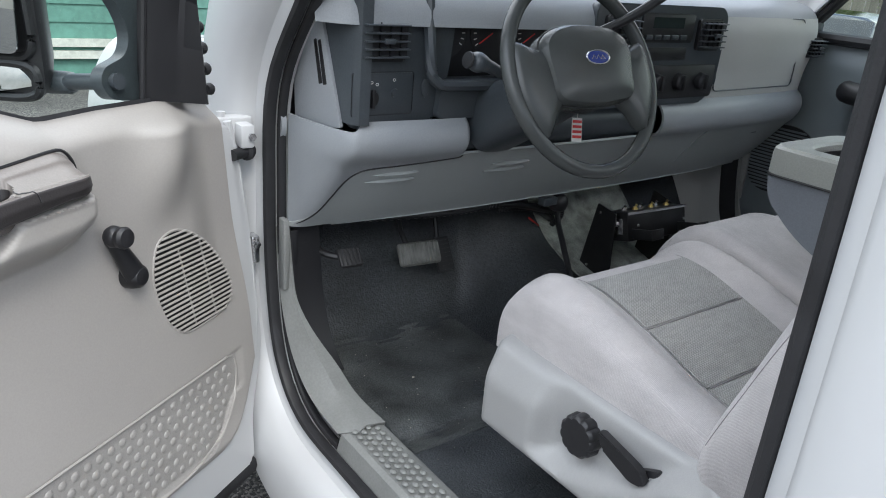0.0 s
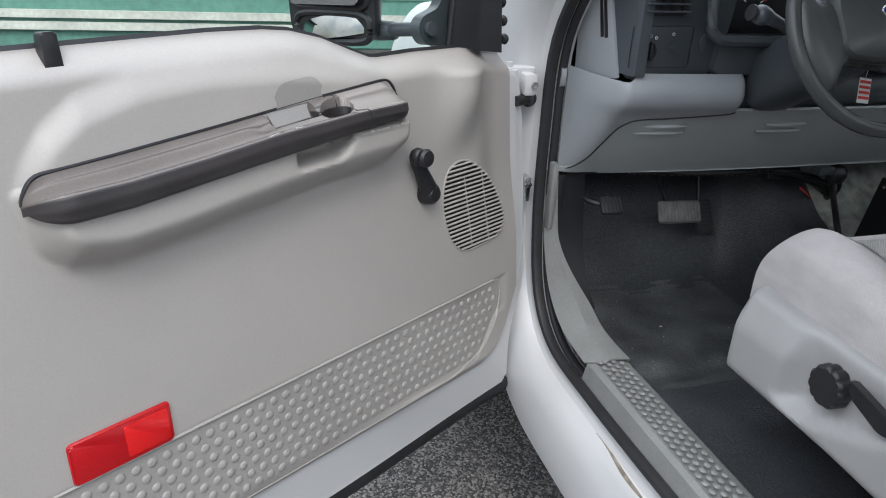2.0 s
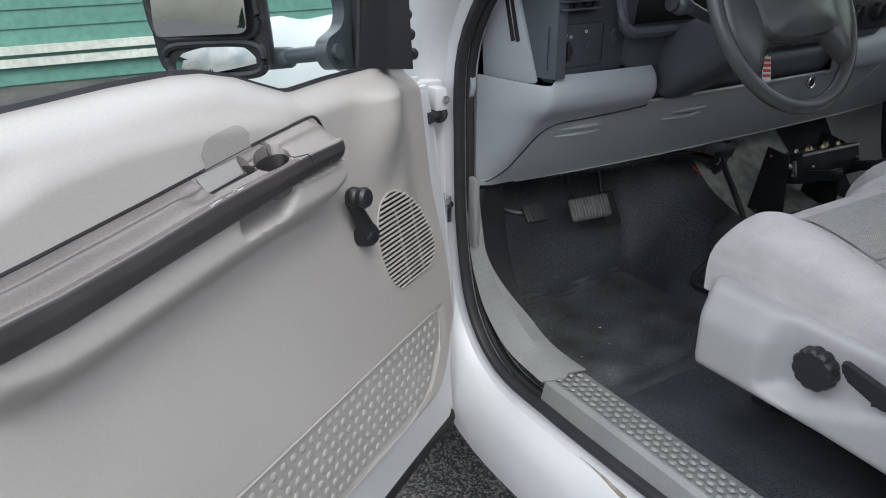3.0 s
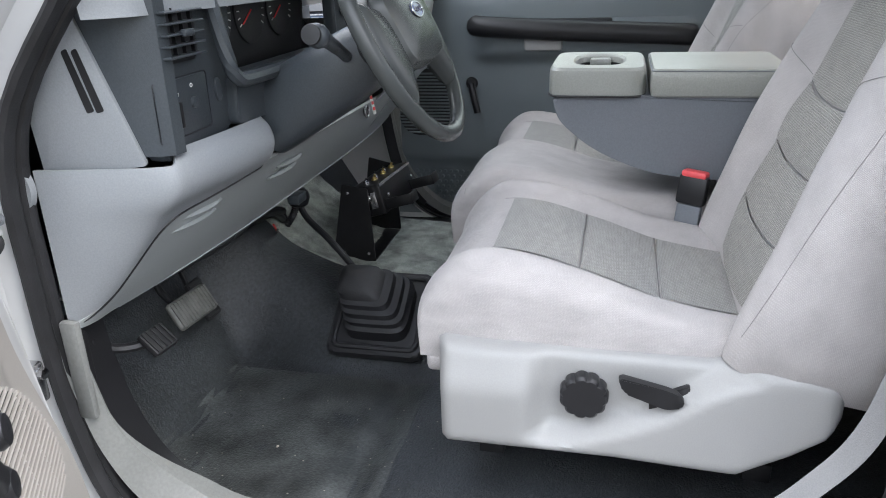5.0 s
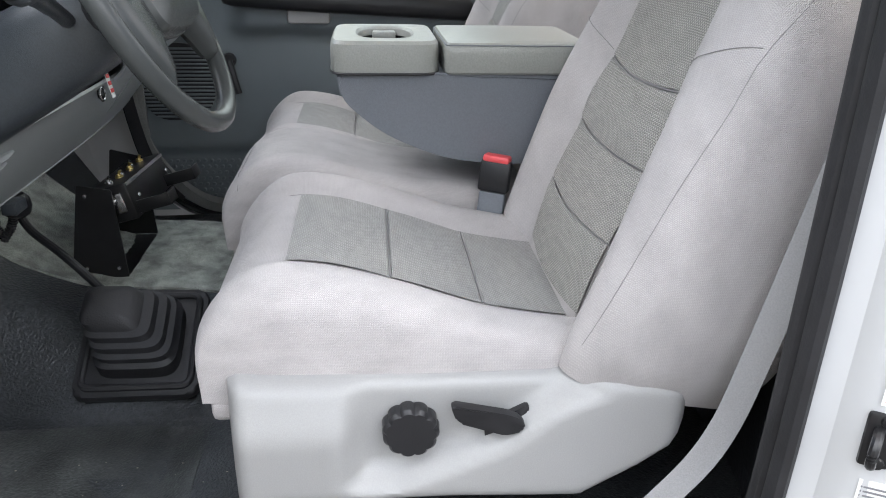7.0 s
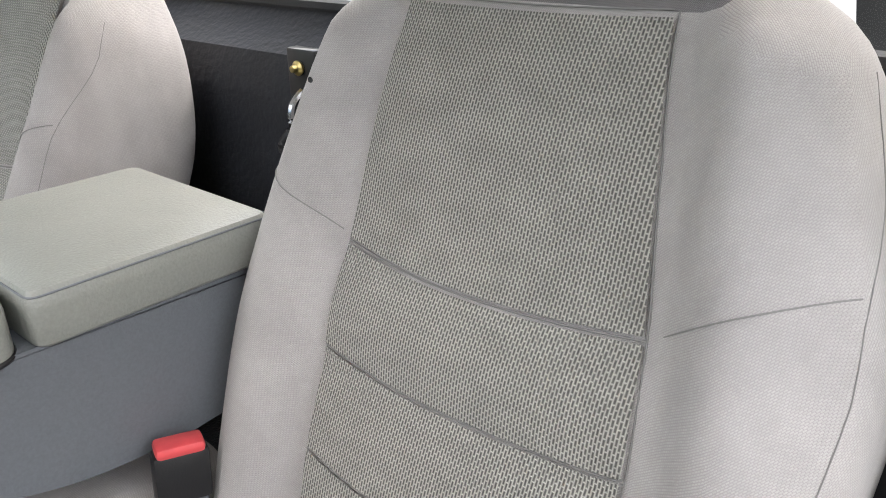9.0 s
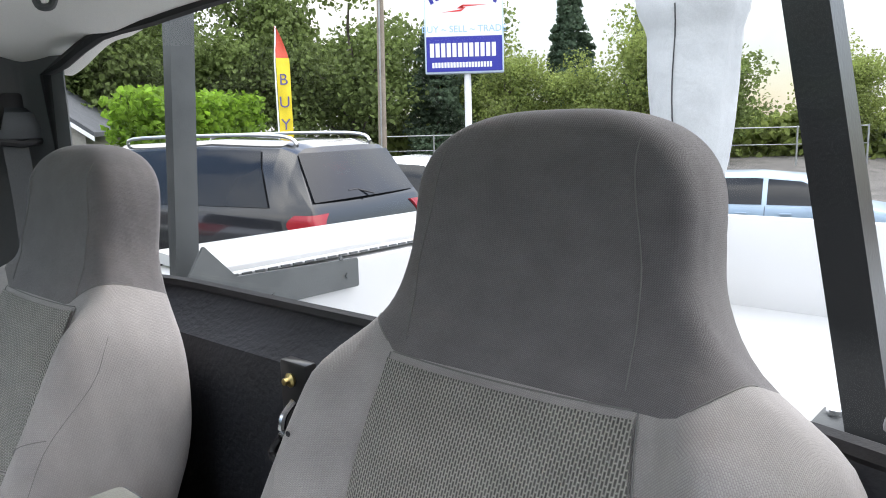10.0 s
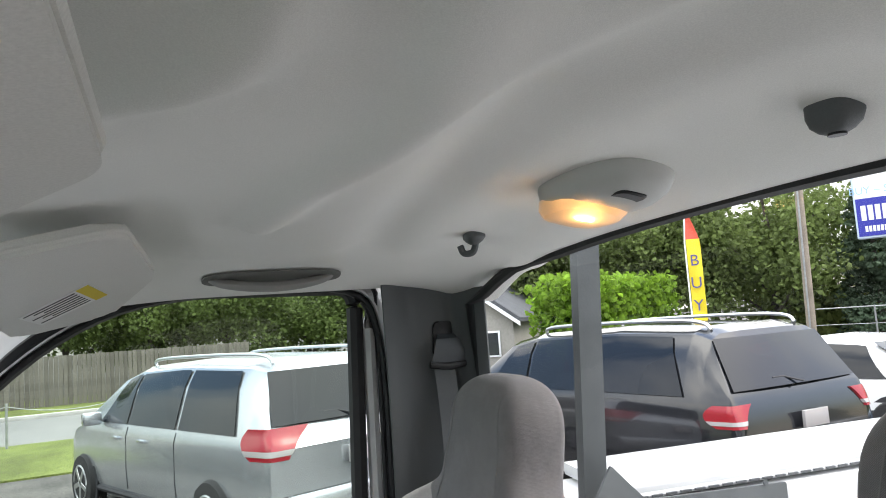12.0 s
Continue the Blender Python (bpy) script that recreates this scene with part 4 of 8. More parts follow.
# ---- the open driver's door ----
# it hangs on leaning hinges, so that its top tips a little outwards
DOOR_TURN, DOOR_LEAN = radians(57.9), radians(5.9)
DU = Vector((-math.sin(DOOR_TURN), -math.cos(DOOR_TURN), 0))
DN = Vector((math.cos(DOOR_TURN), -math.sin(DOOR_TURN), 0))
DUP = (Vector((0, 0, math.cos(DOOR_LEAN))) - DN * math.sin(DOOR_LEAN))
DN = DUP.cross(DU)
DO = Vector((-0.914, 0.794, 0.978)) - DUP
MD = axes(DO, DU, DUP, DN)


def dp(u, w, n=0.0):
    """A place on the door: u metres behind its front edge, w high, n proud of the inner panel."""
    return DO + DU * u + DN * n + DUP * w


def dplate(pts, n0, n1, bevel=0.0, seg=2):
    return slab(pts, n0, n1, bevel, seg, m=MD)


BELT_LINE = [(0.10, 1.410), (0.17, 1.421), (0.264, 1.437), (0.40, 1.441), (0.50, 1.440), (0.52, 1.442), (0.575, 1.463), (0.63, 1.485), (0.695, 1.502), (0.75, 1.508), (0.85, 1.511), (1.33, 1.508)]


def belt(u):
    return lin_table(BELT_LINE, u)


def low(u):
    return 0.672 + 0.02 * u + 0.20 * (1 - sm(0.06, 0.26, u)) ** 2


PAD = [(0.52, 1.425), (0.62, 1.440), (0.75, 1.458), (0.90, 1.466), (1.0, 1.460), (1.08, 1.440), (1.13, 1.405), (1.165, 1.36), (1.19, 1.30)]
SWELL = [(0.470, 1.34), (0.485, 1.30), (0.51, 1.268), (0.56, 1.254), (0.69, 1.250), (0.854, 1.236), (1.0, 1.222), (1.07, 1.219), (1.13, 1.230), (1.165, 1.262), (1.185, 1.33)]


def panel_n(u, w):
    top = belt(u)
    n = -0.035 * sm(top - 0.05, top, w) ** 1.5
    # raised pad above the armrest
    wb = lin_table(PAD, u)
    n += 0.020 * (1 - sm(wb - 0.034, wb + 0.018, w)) * sm(1.325, 1.345, w) * sm(0.46, 0.60, u) * (1 - sm(1.12, 1.20, u))
    # upright ridge towards the hinge
    n += 0.036 * math.exp(-((u - 0.305 + 0.10 * (w - 1.3)) / 0.055) ** 2) * sm(1.21, 1.36, w) * (1 - sm(1.385, 1.42, w))
    n -= 0.020 * (1 - sm(0.16, 0.26, u)) * sm(0.95, 1.2, w)
    # swelling under the armrest
    lo_edge = lin_table(SWELL, u)
    n += 0.066 * sm(lo_edge - 0.012, lo_edge + 0.050, w) ** 0.8 * sm(0.47, 0.53, u) * (1 - sm(1.135, 1.185, u)) * (1 - sm(1.330, 1.345, w))
    # pull recess
    rim = 1.288 + 0.03 * (1 - sm(0.645, 0.69, u))
    n -= 0.042 * sm(0.640, 0.665, u) * (1 - sm(0.766, 0.784, u)) * sm(rim, rim + 0.022, w) * (1 - sm(1.330, 1.345, w))
    # kick field sinks a little, with a groove round it
    n -= 0.005 * (1 - sm(0.892, 0.900, w)) * sm(0.14, 0.17, u) * sm(kick_low(u), kick_low(u) + 0.008, w)
    n -= 0.02 * (1 - sm(low(u), low(u) + 0.03, w))
    return n


def kick_low(u):
    return 0.706 + 0.10 * (1 - sm(0.17, 0.30, u)) ** 1.5


dd = thing("driver_door", "open white pickup door with a beige-grey moulded inner panel", "door", pose(DO.x, DO.y, 0.6))
us = lin(0.105, 1.325, 250)
vsn = lin(0, 0.30, 44)[:-1] + lin(0.30, 0.66, 24)[:-1] + lin(0.66, 1.0, 100)
part("inner_panel", thick(sheet(lambda u, v: dp(u, low(u) + (belt(u) - low(u)) * v, panel_n(u, low(u) + (belt(u) - low(u)) * v)), us, vsn), 0.003), PANEL, dd, "beige-grey grained plastic panel", angle=50)
# steel shell behind it, belt seal, glass
shell = rounded([(0.04, 0.86), (0.105, 0.70), (0.115, 0.578), (1.36, 0.578), (1.37, 1.47), (0.80, 1.47), (0.5, 1.40), (0.06, 1.37)], [0.05, 0.04, 0.02, 0.05, 0.02, 0.05, 0.05, 0.05])
part("shell", dplate(shell, -0.145, -0.022, 0.012, 3), PAINT, dd, "white painted steel door shell")
part("bottom_seal", tube([dp(u, 0.566 + 0.003 * math.sin(u * 7), -0.032) for u in lin(0.11, 1.35, 30)], 0.012, 8, flat=1.9), RUBBER, dd, "black rubber bottom weatherstrip")
part("edge_seal", tube([dp(u, w, -0.03) for u, w in [(p.x, p.y) for p in spline([(0.075, 0.80, 0), (0.048, 0.95, 0), (0.05, 1.2, 0), (0.07, 1.37, 0)], 6)]], 0.009, 8), PAINT, dd, "white door edge fold")
part("belt_seal", thick(sheet(lambda u, v: dp(u, belt(u) - 0.006 + 0.010 * v, -0.044 - 0.004 * v), lin(0.265, 1.33, 100), lin(0, 1, 4)), 0.007), RUBBER, dd, "black belt weatherstrip")
gl = part("window_pane", sheet(lambda u, v: dp(u, (belt(u) - 0.01) + (2.0 - belt(u) - 0.30 * (1 - sm(0.34, 0.95, u))) * v, -0.062), lin(0.235, 1.33, 30), lin(0, 1, 10)), WINGLASS, dd, "green-tinted window glass")
gl.visible_shadow = False
topf = [dp(u, w, -0.065) for u, w in [(p.x, p.y) for p in spline([(0.245, 1.70, 0), (0.40, 1.84, 0), (0.66, 1.955, 0), (0.95, 2.0, 0), (1.30, 2.0, 0), (1.345, 1.85, 0), (1.35, 1.48, 0)], 6)]]
part("window_frame", tube(topf, 0.026, 8, flat=0.8), RUBBER, dd, "black window frame")
sail = []
for w in (0.0, 0.03, 0.10, 0.18, 0.24, 0.28):
    t = w / 0.17
    sail.append([dp(*p) for p in ((0.264 - 0.002 * t, 1.437 + w, -0.054 + 0.032 * t), (0.252, 1.435 + w, -0.043 + 0.030 * t), (0.220 - 0.012 * t, 1.430 + w, -0.030 + 0.032 * t), (0.208 - 0.006 * t, 1.428 + w, -0.022 + 0.032 * t), (0.172 + 0.034 * t, 1.420 + w, 0.010 + 0.030 * t), (0.162 + 0.034 * t, 1.419 + w, 0.004 + 0.028 * t), (0.166 + 0.030 * t, 1.420 + w, -0.060 + 0.030 * t), (0.260, 1.435 + w, -0.075 + 0.030 * t))])
sl = part("sail_cover", loft(sail), BLACK, dd, "black plastic mirror cover", angle=25)
part("glass_run", tube([dp(0.268 - 0.002 * w / 0.17, 1.440 + w, -0.056 + 0.032 * w / 0.17) for w in (0.0, 0.1, 0.2, 0.28)], 0.006, 8), RUBBER, dd, "black rubber glass channel")
for i in range(4):
    part("stud", lathe([(0.001, -0.010), (0.009, -0.010), (0.012, 0.0), (0.010, 0.004), (0.001, 0.005)], 14, axes(dp(0.154 + 0.004 * i, 1.447 + 0.038 * i, 0.004), DN, DUP, -DU)), RUBBER, sl, "black rubber plug")
part("lock_button", dplate(rounded([(1.078, 1.478), (1.102, 1.478), (1.100, 1.530), (1.080, 1.530)], 0.004), -0.032, -0.010, 0.003), BLACK, dd, "black lock button")

for hz in (1.31, 0.89):
    hn = part("hinge", join(box(-1.02, -0.945, 0.835, 0.872, hz - 0.035, hz + 0.035, 0.006), box(-0.985, -0.955, 0.80, 0.865, hz - 0.025, hz + 0.025, 0.005)), PAINT, dd, "white painted steel hinge")
    part("pin", tube([(-1.008, 0.852, hz - 0.045), (-1.008, 0.852, hz + 0.045)], 0.009, 10), PAINT, hn)
    part("bolt_head", lathe([(0.001, 0), (0.009, 0), (0.009, 0.006), (0.001, 0.007)], 6, pose(-0.962, 0.80, hz, 90, 0, 0)), CHROME, hn, "bright bolt head")

part("wiring_boot", lathe([(0.001, 0.022), (0.010, 0.020), (0.013, 0.012), (0.017, 0.010), (0.017, 0.005), (0.020, 0.003), (0.020, -0.004), (0.012, -0.008), (0.012, -0.05)], 20, axes(dp(0.028, 1.300, -0.020), DN, DUP, -DU)), RUBBER, dd, "black rubber wiring boot")
# armrest: a dished top, a dark band along its front, switch hollow and finger cup
CREASE = [(0.47, 1.406), (0.55, 1.405), (0.70, 1.395), (0.88, 1.379), (1.05, 1.366), (1.18, 1.358)]
LIP = [(0.47, 1.374), (0.64, 1.373), (0.82, 1.364), (0.945, 1.352), (1.06, 1.344), (1.18, 1.342)]
UNDER = [(0.47, 1.342), (0.577, 1.344), (0.665, 1.337), (0.795, 1.327), (0.943, 1.315), (1.06, 1.305), (1.18, 1.303)]
A0, A1 = 0.508, 1.178


def end_round(u, r):
    d = min(u - A0, A1 - u)
    return 1.0 if d >= r else max(0.0, 1 - ((r - d) / r) ** 2) ** 0.5


def arm_pt(u, s, lift=0.0):
    """s from 0 at the crease over the lip (0.60) to the lower edge of the band (0.90) and back under it (1)."""
    f, g = end_round(u, 0.050), end_round(u, 0.046)
    c, e, b = lin_table(CREASE, u), lin_table(LIP, u), lin_table(UNDER, u)
    mid = (e + b) / 2
    c, e, b = mid + (c - mid) * (0.12 + 0.88 * g), mid + (e - mid) * (0.12 + 0.88 * g), mid + (b - mid) * (0.12 + 0.88 * g)
    d = 0.004 + 0.064 * f
    n = curve([(0, 0.0), (0.08, 0.10), (0.22, 0.34), (0.45, 0.78), (0.56, 0.93), (0.63, 1.0), (0.72, 1.02), (0.84, 0.97), (0.90, 0.90), (0.94, 0.80), (1.0, 0.0)], s) * d + 0.017
    w = lin_table([(0, c), (0.05, c + 0.001), (0.13, c - 0.003), (0.28, c - 0.55 * (c - e) - 0.002), (0.42, e - 0.0015), (0.52, e - 0.001), (0.58, e), (0.63, e - 0.005), (0.70, e - 0.014), (0.84, b + 0.005), (0.90, b), (0.94, b + 0.002), (1.0, b + 0.012)], s)
    if s < 0.60:
        # hollows of the switch plate and of the finger cup
        slot = sm(0.714, 0.718, u) * (1 - sm(0.800, 0.806, u)) * (1 - sm(0.054, 0.058, n)) * f
        w -= slot * min(0.050, 0.006 + 1.25 * max(0.0, n - 0.018))
        q = ((u - 0.678) / 0.032) ** 2 + ((n - 0.052 - 0.15 * (u - 0.678)) / 0.018) ** 2
        w -= 0.044 * (1 - sm(1.00, 1.30, q)) * (1 - sm(0.7125, 0.7145, u))
        # thumb scallop behind the slot
        w -= 0.006 * math.exp(-((u - 0.823) / 0.018) ** 2 - ((n - 0.048) / 0.012) ** 2)
    return dp(u, w + lift, n)


def ends(u0, u1, k):
    return [u0 + (u1 - u0) * (0.5 - 0.5 * math.cos(math.pi * i / k)) for i in range(k + 1)]


ar = part("armrest", sheet(arm_pt, lin(0.655, 0.83, 190) + lin(0.83, 0.90, 20)[1:] + ends(0.90, A1, 50)[1:], lin(0, 0.60, 120)), ARM, dd, "brown-grey moulded armrest, scuffed", angle=45)
part("front_cap", sheet(arm_pt, ends(A0, 0.655, 40), lin(0, 0.60, 30)), mat("armrest_cap_plastic", (0.205, 0.185, 0.170), 0.36, spot=(6, 0.08), grain=(300, 0.06), bump=(500, 0.0003)), ar, "paler end cap of the armrest", angle=45)
part("grip_band", sheet(arm_pt, ends(A0, A1, 110), lin(0.60, 1.0, 26)), ARMBLACK, ar, "dark band along the armrest", angle=45)
part("cap_seam", tube([arm_pt(u, s, 0.0006) for u, s in [(p.x, p.y) for p in spline([(0.672, 0.005, 0), (0.664, 0.12, 0), (0.655, 0.22, 0), (0.650, 0.38, 0), (0.640, 0.52, 0), (0.632, 0.62, 0), (0.630, 0.72, 0)], 6)]], 0.0011, 6), BLACK, ar)
part("crease", tube([dp(u, lin_table(CREASE, u) + 0.0015 - 0.045 * (1 - end_round(u, 0.03)), 0.0225) for u in ends(A0, A1 - 0.001, 60)], 0.0026, 6), BLACK, ar)
SWITCHP = mat("switch_plate_plastic", (0.25, 0.24, 0.23), 0.45, grain=(300, 0.05), bump=(600, 0.0003))
# near black, so that the hollow's shade is in the colour
CUPSHADE = mat("cup_shade", (0.022, 0.020, 0.020), 0.4, spot=(20, 0.15), bump=(500, 0.0003))
part("finger_cup", sheet(lambda q, a: dp(0.678 + 0.0325 * q * math.cos(a), 1.3705 - 0.062 * (0.0325 * q * math.cos(a)) + 0.006 * q * (1 - math.sin(a)) * 0.5 - 0.034 * (1 - q ** 9), 0.052 + 0.0047 * q * math.cos(a) + 0.0186 * q * math.sin(a)), lin(0.02, 1.0, 20), lin(0, 2 * math.pi, 48)), CUPSHADE, ar, "finger cup, its shade put into a near-black colour", angle=60)
part("divider", dplate(rounded([(0.7115, 1.352), (0.7165, 1.352), (0.7165, 1.378), (0.7115, 1.378)], 0.002), 0.026, 0.050, 0.001), CUPSHADE, ar, "wall beside the finger cup in the same shade colour")
part("switch_plate", thick(loft([[dp(0.7195, 1.395, 0.0215), dp(0.7195, 1.368, 0.034)], [dp(0.798, 1.388, 0.0215), dp(0.793, 1.362, 0.034)]], caps=False, loop=False), 0.002), SWITCHP, ar, "grey blank switch plate")
# a solid black insert stands in for the shade inside the slot
part("switch_slot", dplate([(0.717, 1.366), (0.800, 1.360), (0.800, 1.337), (0.717, 1.342)], 0.034, 0.0575), BLACK, ar, "switch slot, its shade a black insert")
rs = random.Random(11)
scr = bmesh.new()
for k in range(16):
    u, s0 = rs.uniform(0.77, 0.83), rs.uniform(0.50, 0.58)
    du, ds = rs.uniform(-0.012, 0.012), rs.uniform(-0.04, 0.04)
    tube([arm_pt(u + du * f, min(0.6, s0 + ds * f), 0.0002) for f in (0, 0.5, 1)], 0.0003, 4, into=scr)
part("scratches", scr, mat("scratched_plastic", (0.48, 0.47, 0.45), 0.6), ar, "pale scratches and worn spots", kind="stuff")
part("unfaded_patch", thick(sheet(lambda a, b: dp(0.682 + 0.098 * a + 0.004 * math.sin(3 * b) * (1 - 2 * a), (1.394 - 0.006 * a) + (0.040 * (1 - (2 * abs(a - 0.5)) ** 5 * 0.5)) * b, panel_n(0.682 + 0.098 * a, (1.394 - 0.006 * a) + 0.040 * (1 - (2 * abs(a - 0.5)) ** 5 * 0.5) * b) + 0.0042), lin(0, 1, 40), lin(0, 1, 16)), 0.0005), mat("darker_panel_plastic", (0.27, 0.255, 0.24), 0.5, grain=(400, 0.05), bump=(900, 0.0003)), dd, "darker unfaded patch above the armrest")

# window crank
CKP = spline([dp(0.420, 1.162, 0.020), dp(0.432, 1.186, 0.020), dp(0.450, 1.220, 0.022), dp(0.465, 1.247, 0.024)], 6)
ck = part("window_crank", join(tube(CKP, [0.0205 - 0.0055 * sm(0.15, 0.85, i / (len(CKP) - 1)) for i in range(len(CKP))], 14, flat=0.7, up=DN), lathe([(0.001, -0.03), (0.024, -0.03), (0.023, -0.004), (0.020, 0.010), (0.014, 0.016), (0.001, 0.018)], 24, axes(dp(0.421, 1.165, 0.018), DU, DUP, DN))), BLACK, dd, "black window winder handle")
part("crank_knob", lathe([(0.001, -0.010), (0.015, -0.010), (0.0185, -0.003), (0.0175, 0.006), (0.014, 0.010), (0.0175, 0.014), (0.0185, 0.022), (0.015, 0.028), (0.001, 0.030)], 24, axes(dp(0.468, 1.252, 0.034), DU, DUP, DN)), BLACK, ck, "black winder knob")

# speaker grille: slats over a dark field
field = [(0.302 + 0.0, 1.208), (0.255, 1.19), (0.205, 1.145), (0.165, 1.075), (0.160, 1.03), (0.190, 1.005), (0.245, 1.0), (0.305, 1.003), (0.345, 1.04), (0.365, 1.10), (0.365, 1.15), (0.345, 1.195)]
field = [(p.x, p.y) for p in spline([(a, b, 0) for a, b in field], 4, closed=True)]
gr = part("speaker_field", dplate(field, -0.004, 0.0035), mat("speaker_shadow", (0.012, 0.012, 0.012), 0.8, grain=(200, 0.2)), dd, "dark speaker opening")
part("speaker_rim", tube([dp(a, b, 0.0022) for a, b in field], 0.0028, 8, closed=True), PANEL, gr)
for i in range(21):
    w = 1.008 + 0.0096 * i
    xs = []
    for (a, b), (c, d) in zip(field, field[1:] + field[:1]):
        if (b - w) * (d - w) < 0:
            xs.append(a + (c - a) * (w - b) / (d - b))
    if len(xs) >= 2:
        part("slat", tube([dp(u, w + 0.012 * (u - 0.26), 0.0055) for u in lin(min(xs), max(xs), 4)], 0.0027, 6, flat=0.8), PANEL, gr)
for u in (0.225, 0.285):
    part("rib", tube([dp(u - 0.01, 1.01, 0.004), dp(u + 0.012, 1.17, 0.004)], 0.0018, 6), PANEL, gr)

# kick field of raised dots and its border
KICK = mat("kick_plastic", (0.30, 0.285, 0.268), 0.45, spot=(5, 0.08), grain=(300, 0.06), bump=(700, 0.0003))
spots = []
for j in range(7):
    for i in range(45):
        u, w = 0.178 + 0.0262 * i + (0.0131 if j % 2 else 0), 0.872 - 0.0238 * j
        if w > kick_low(u) + 0.016 and 0.19 < u < 1.285:
            spots.append(Matrix.Translation(dp(u, w, panel_n(u, w) + 0.0036)) @ MD.to_3x3().to_4x4() @ Matrix.Diagonal((0.0086, 0.0086, 0.0034, 1)))
part("raised_dots", scatter(dome(1.0, 14, 4), spots), KICK, dd, "grey raised dots of the kick panel", kind="stuff")
part("kick_sheet", sheet(lambda u, v: dp(u, kick_low(u) + (0.893 - kick_low(u)) * v, panel_n(u, kick_low(u) + (0.893 - kick_low(u)) * v) + 0.0038), lin(0.165, 1.31, 90), lin(0, 1, 24)), KICK, dd, "grey kick panel skin")
kb = [(u, 0.897) for u in lin(0.20, 1.31, 30)]
part("kick_border", tube([dp(u, w, panel_n(u, w) + 0.003) for u, w in kb], 0.0035, 6), PANEL, dd)
part("kick_border", tube([dp(u, w, panel_n(u, w) + 0.003) for u, w in [(p.x, p.y) for p in spline([(0.20, 0.897, 0), (0.172, 0.885, 0), (0.168, 0.85, 0), (0.185, 0.800, 0), (0.24, 0.735, 0), (0.30, 0.712, 0), (0.36, 0.704, 0)], 6)] + [(u, 0.704) for u in lin(0.40, 1.31, 30)]], 0.0032, 6), PANEL, dd)
# red courtesy reflector
rf = rounded([(1.030, 0.901), (1.185, 0.901), (1.185, 0.966), (1.030, 0.966)], 0.006)
ref = part("reflector", dplate(rf, -0.004, 0.009, 0.003), RED, dd, "red plastic courtesy reflector")
part("reflector_half", dplate(rounded([(1.035, 0.907), (1.105, 0.907), (1.105, 0.960), (1.035, 0.960)], 0.003), 0.008, 0.0105, 0.001), mat("bright_red_lens", (0.66, 0.008, 0.010), 0.15, grain=(900, 0.3), bump=(900, 0.0008), coat=0.5), ref, "brighter prismatic half")
part("reflector_rim", tube([dp(a, b, 0.004) for a, b in rf], 0.003, 6, closed=True), RED, ref)

# towing mirror
mr = thing("side_mirror", "black towing mirror with a flat and a wide-angle glass", "mirror", pose(DO.x, DO.y, 1.4))
MZ = 0.038
def mplate(pts, u0, u1, bevel, seg=2, tilt=0.0, turn=0.0):
    """A plate that faces backwards along the door: outline in (n, w)."""
    cn, cw = sum(p[0] for p in pts) / len(pts), sum(p[1] for p in pts) / len(pts)
    c = dp(u0, cw + MZ, cn)
    fwd = Matrix.Rotation(radians(turn), 3, DUP) @ DU
    ax_n = DUP.cross(fwd)
    ax_w = DUP
    rot = Matrix.Rotation(radians(tilt), 3, ax_n)
    s = 1 if ax_n.dot(DN) > 0 else -1
    return slab([((p[0] - cn) * s, p[1] - cw) for p in pts], 0.0, u1 - u0, bevel, seg, m=axes(c, ax_n, rot @ ax_w, rot @ fwd))
head_o = rounded([(-0.195, 1.408), (-0.180, 1.76), (-0.49, 1.79), (-0.480, 1.412)], 0.045, 6)
part("housing", loft([[dp(u, 1.60 + MZ + (b - 1.60) * k, -0.37 + (a + 0.37) * k) for a, b in head_o] for u, k in ((0.347, 1.0), (0.335, 1.0), (0.315, 0.93), (0.285, 0.78), (0.26, 0.58), (0.25, 0.30), (0.248, 0.02))]), BLACK, mr)
up_rim = [(a + 0.02 * (b - 1.62) * -0.2, b - 0.03 * (a + 0.341)) for a, b in oval(-0.341, 1.624, 0.136, 0.142, 48, 8)]
lo_rim = [(a, b - 0.02 * (a + 0.33)) for a, b in oval(-0.332, 1.441, 0.124, 0.031, 48, 4)]
part("upper_rim", tube([dp(0.347, b + MZ, a) for a, b in up_rim], 0.009, 8, closed=True), BLACK, mr)
part("lower_rim", tube([dp(0.347, b + MZ, a) for a, b in lo_rim], 0.009, 8, closed=True), BLACK, mr)
part("flat_glass", mplate(rounded([(-0.214, 1.487), (-0.206, 1.755), (-0.466, 1.762), (-0.470, 1.490)], 0.020, 5), 0.350, 0.353, 0.0005, 1, tilt=-5.1, turn=-4), MIRROR, mr, "flat mirror glass")
MU = Matrix.Rotation(radians(-11), 3, DUP.cross(DU)) @ DU
MV = DUP.cross(MU).normalized()
MW = MU.cross(MV)
MC = dp(0.350, 1.441 + MZ, -0.332)
part("wide_glass", sheet(lambda a, b: MC + MV * (0.104 * a) + MW * (0.025 * b * (1 - 0.25 * a * a) - 0.008 * a * (1 if MV.dot(DN) < 0 else -1)) - MU * (0.010 * a * a + 0.001 * b * b) + MU * 0.007, lin(-1, 1, 24), lin(-1, 1, 10)), MIRROR, mr, "curved wide-angle mirror glass")
part("arm", tube([dp(0.317, 1.478, -0.055), dp(0.314, 1.474, -0.16), dp(0.30, 1.470, -0.25)], 0.0145, 12), CHAR, mr, "grey mirror arm")
part("arm_collar", tube([dp(0.313, 1.473, -0.170), dp(0.308, 1.471, -0.178), dp(0.302, 1.470, -0.235)], [0.014, 0.020, 0.022], 12), CHAR, mr, "grey arm sleeve")
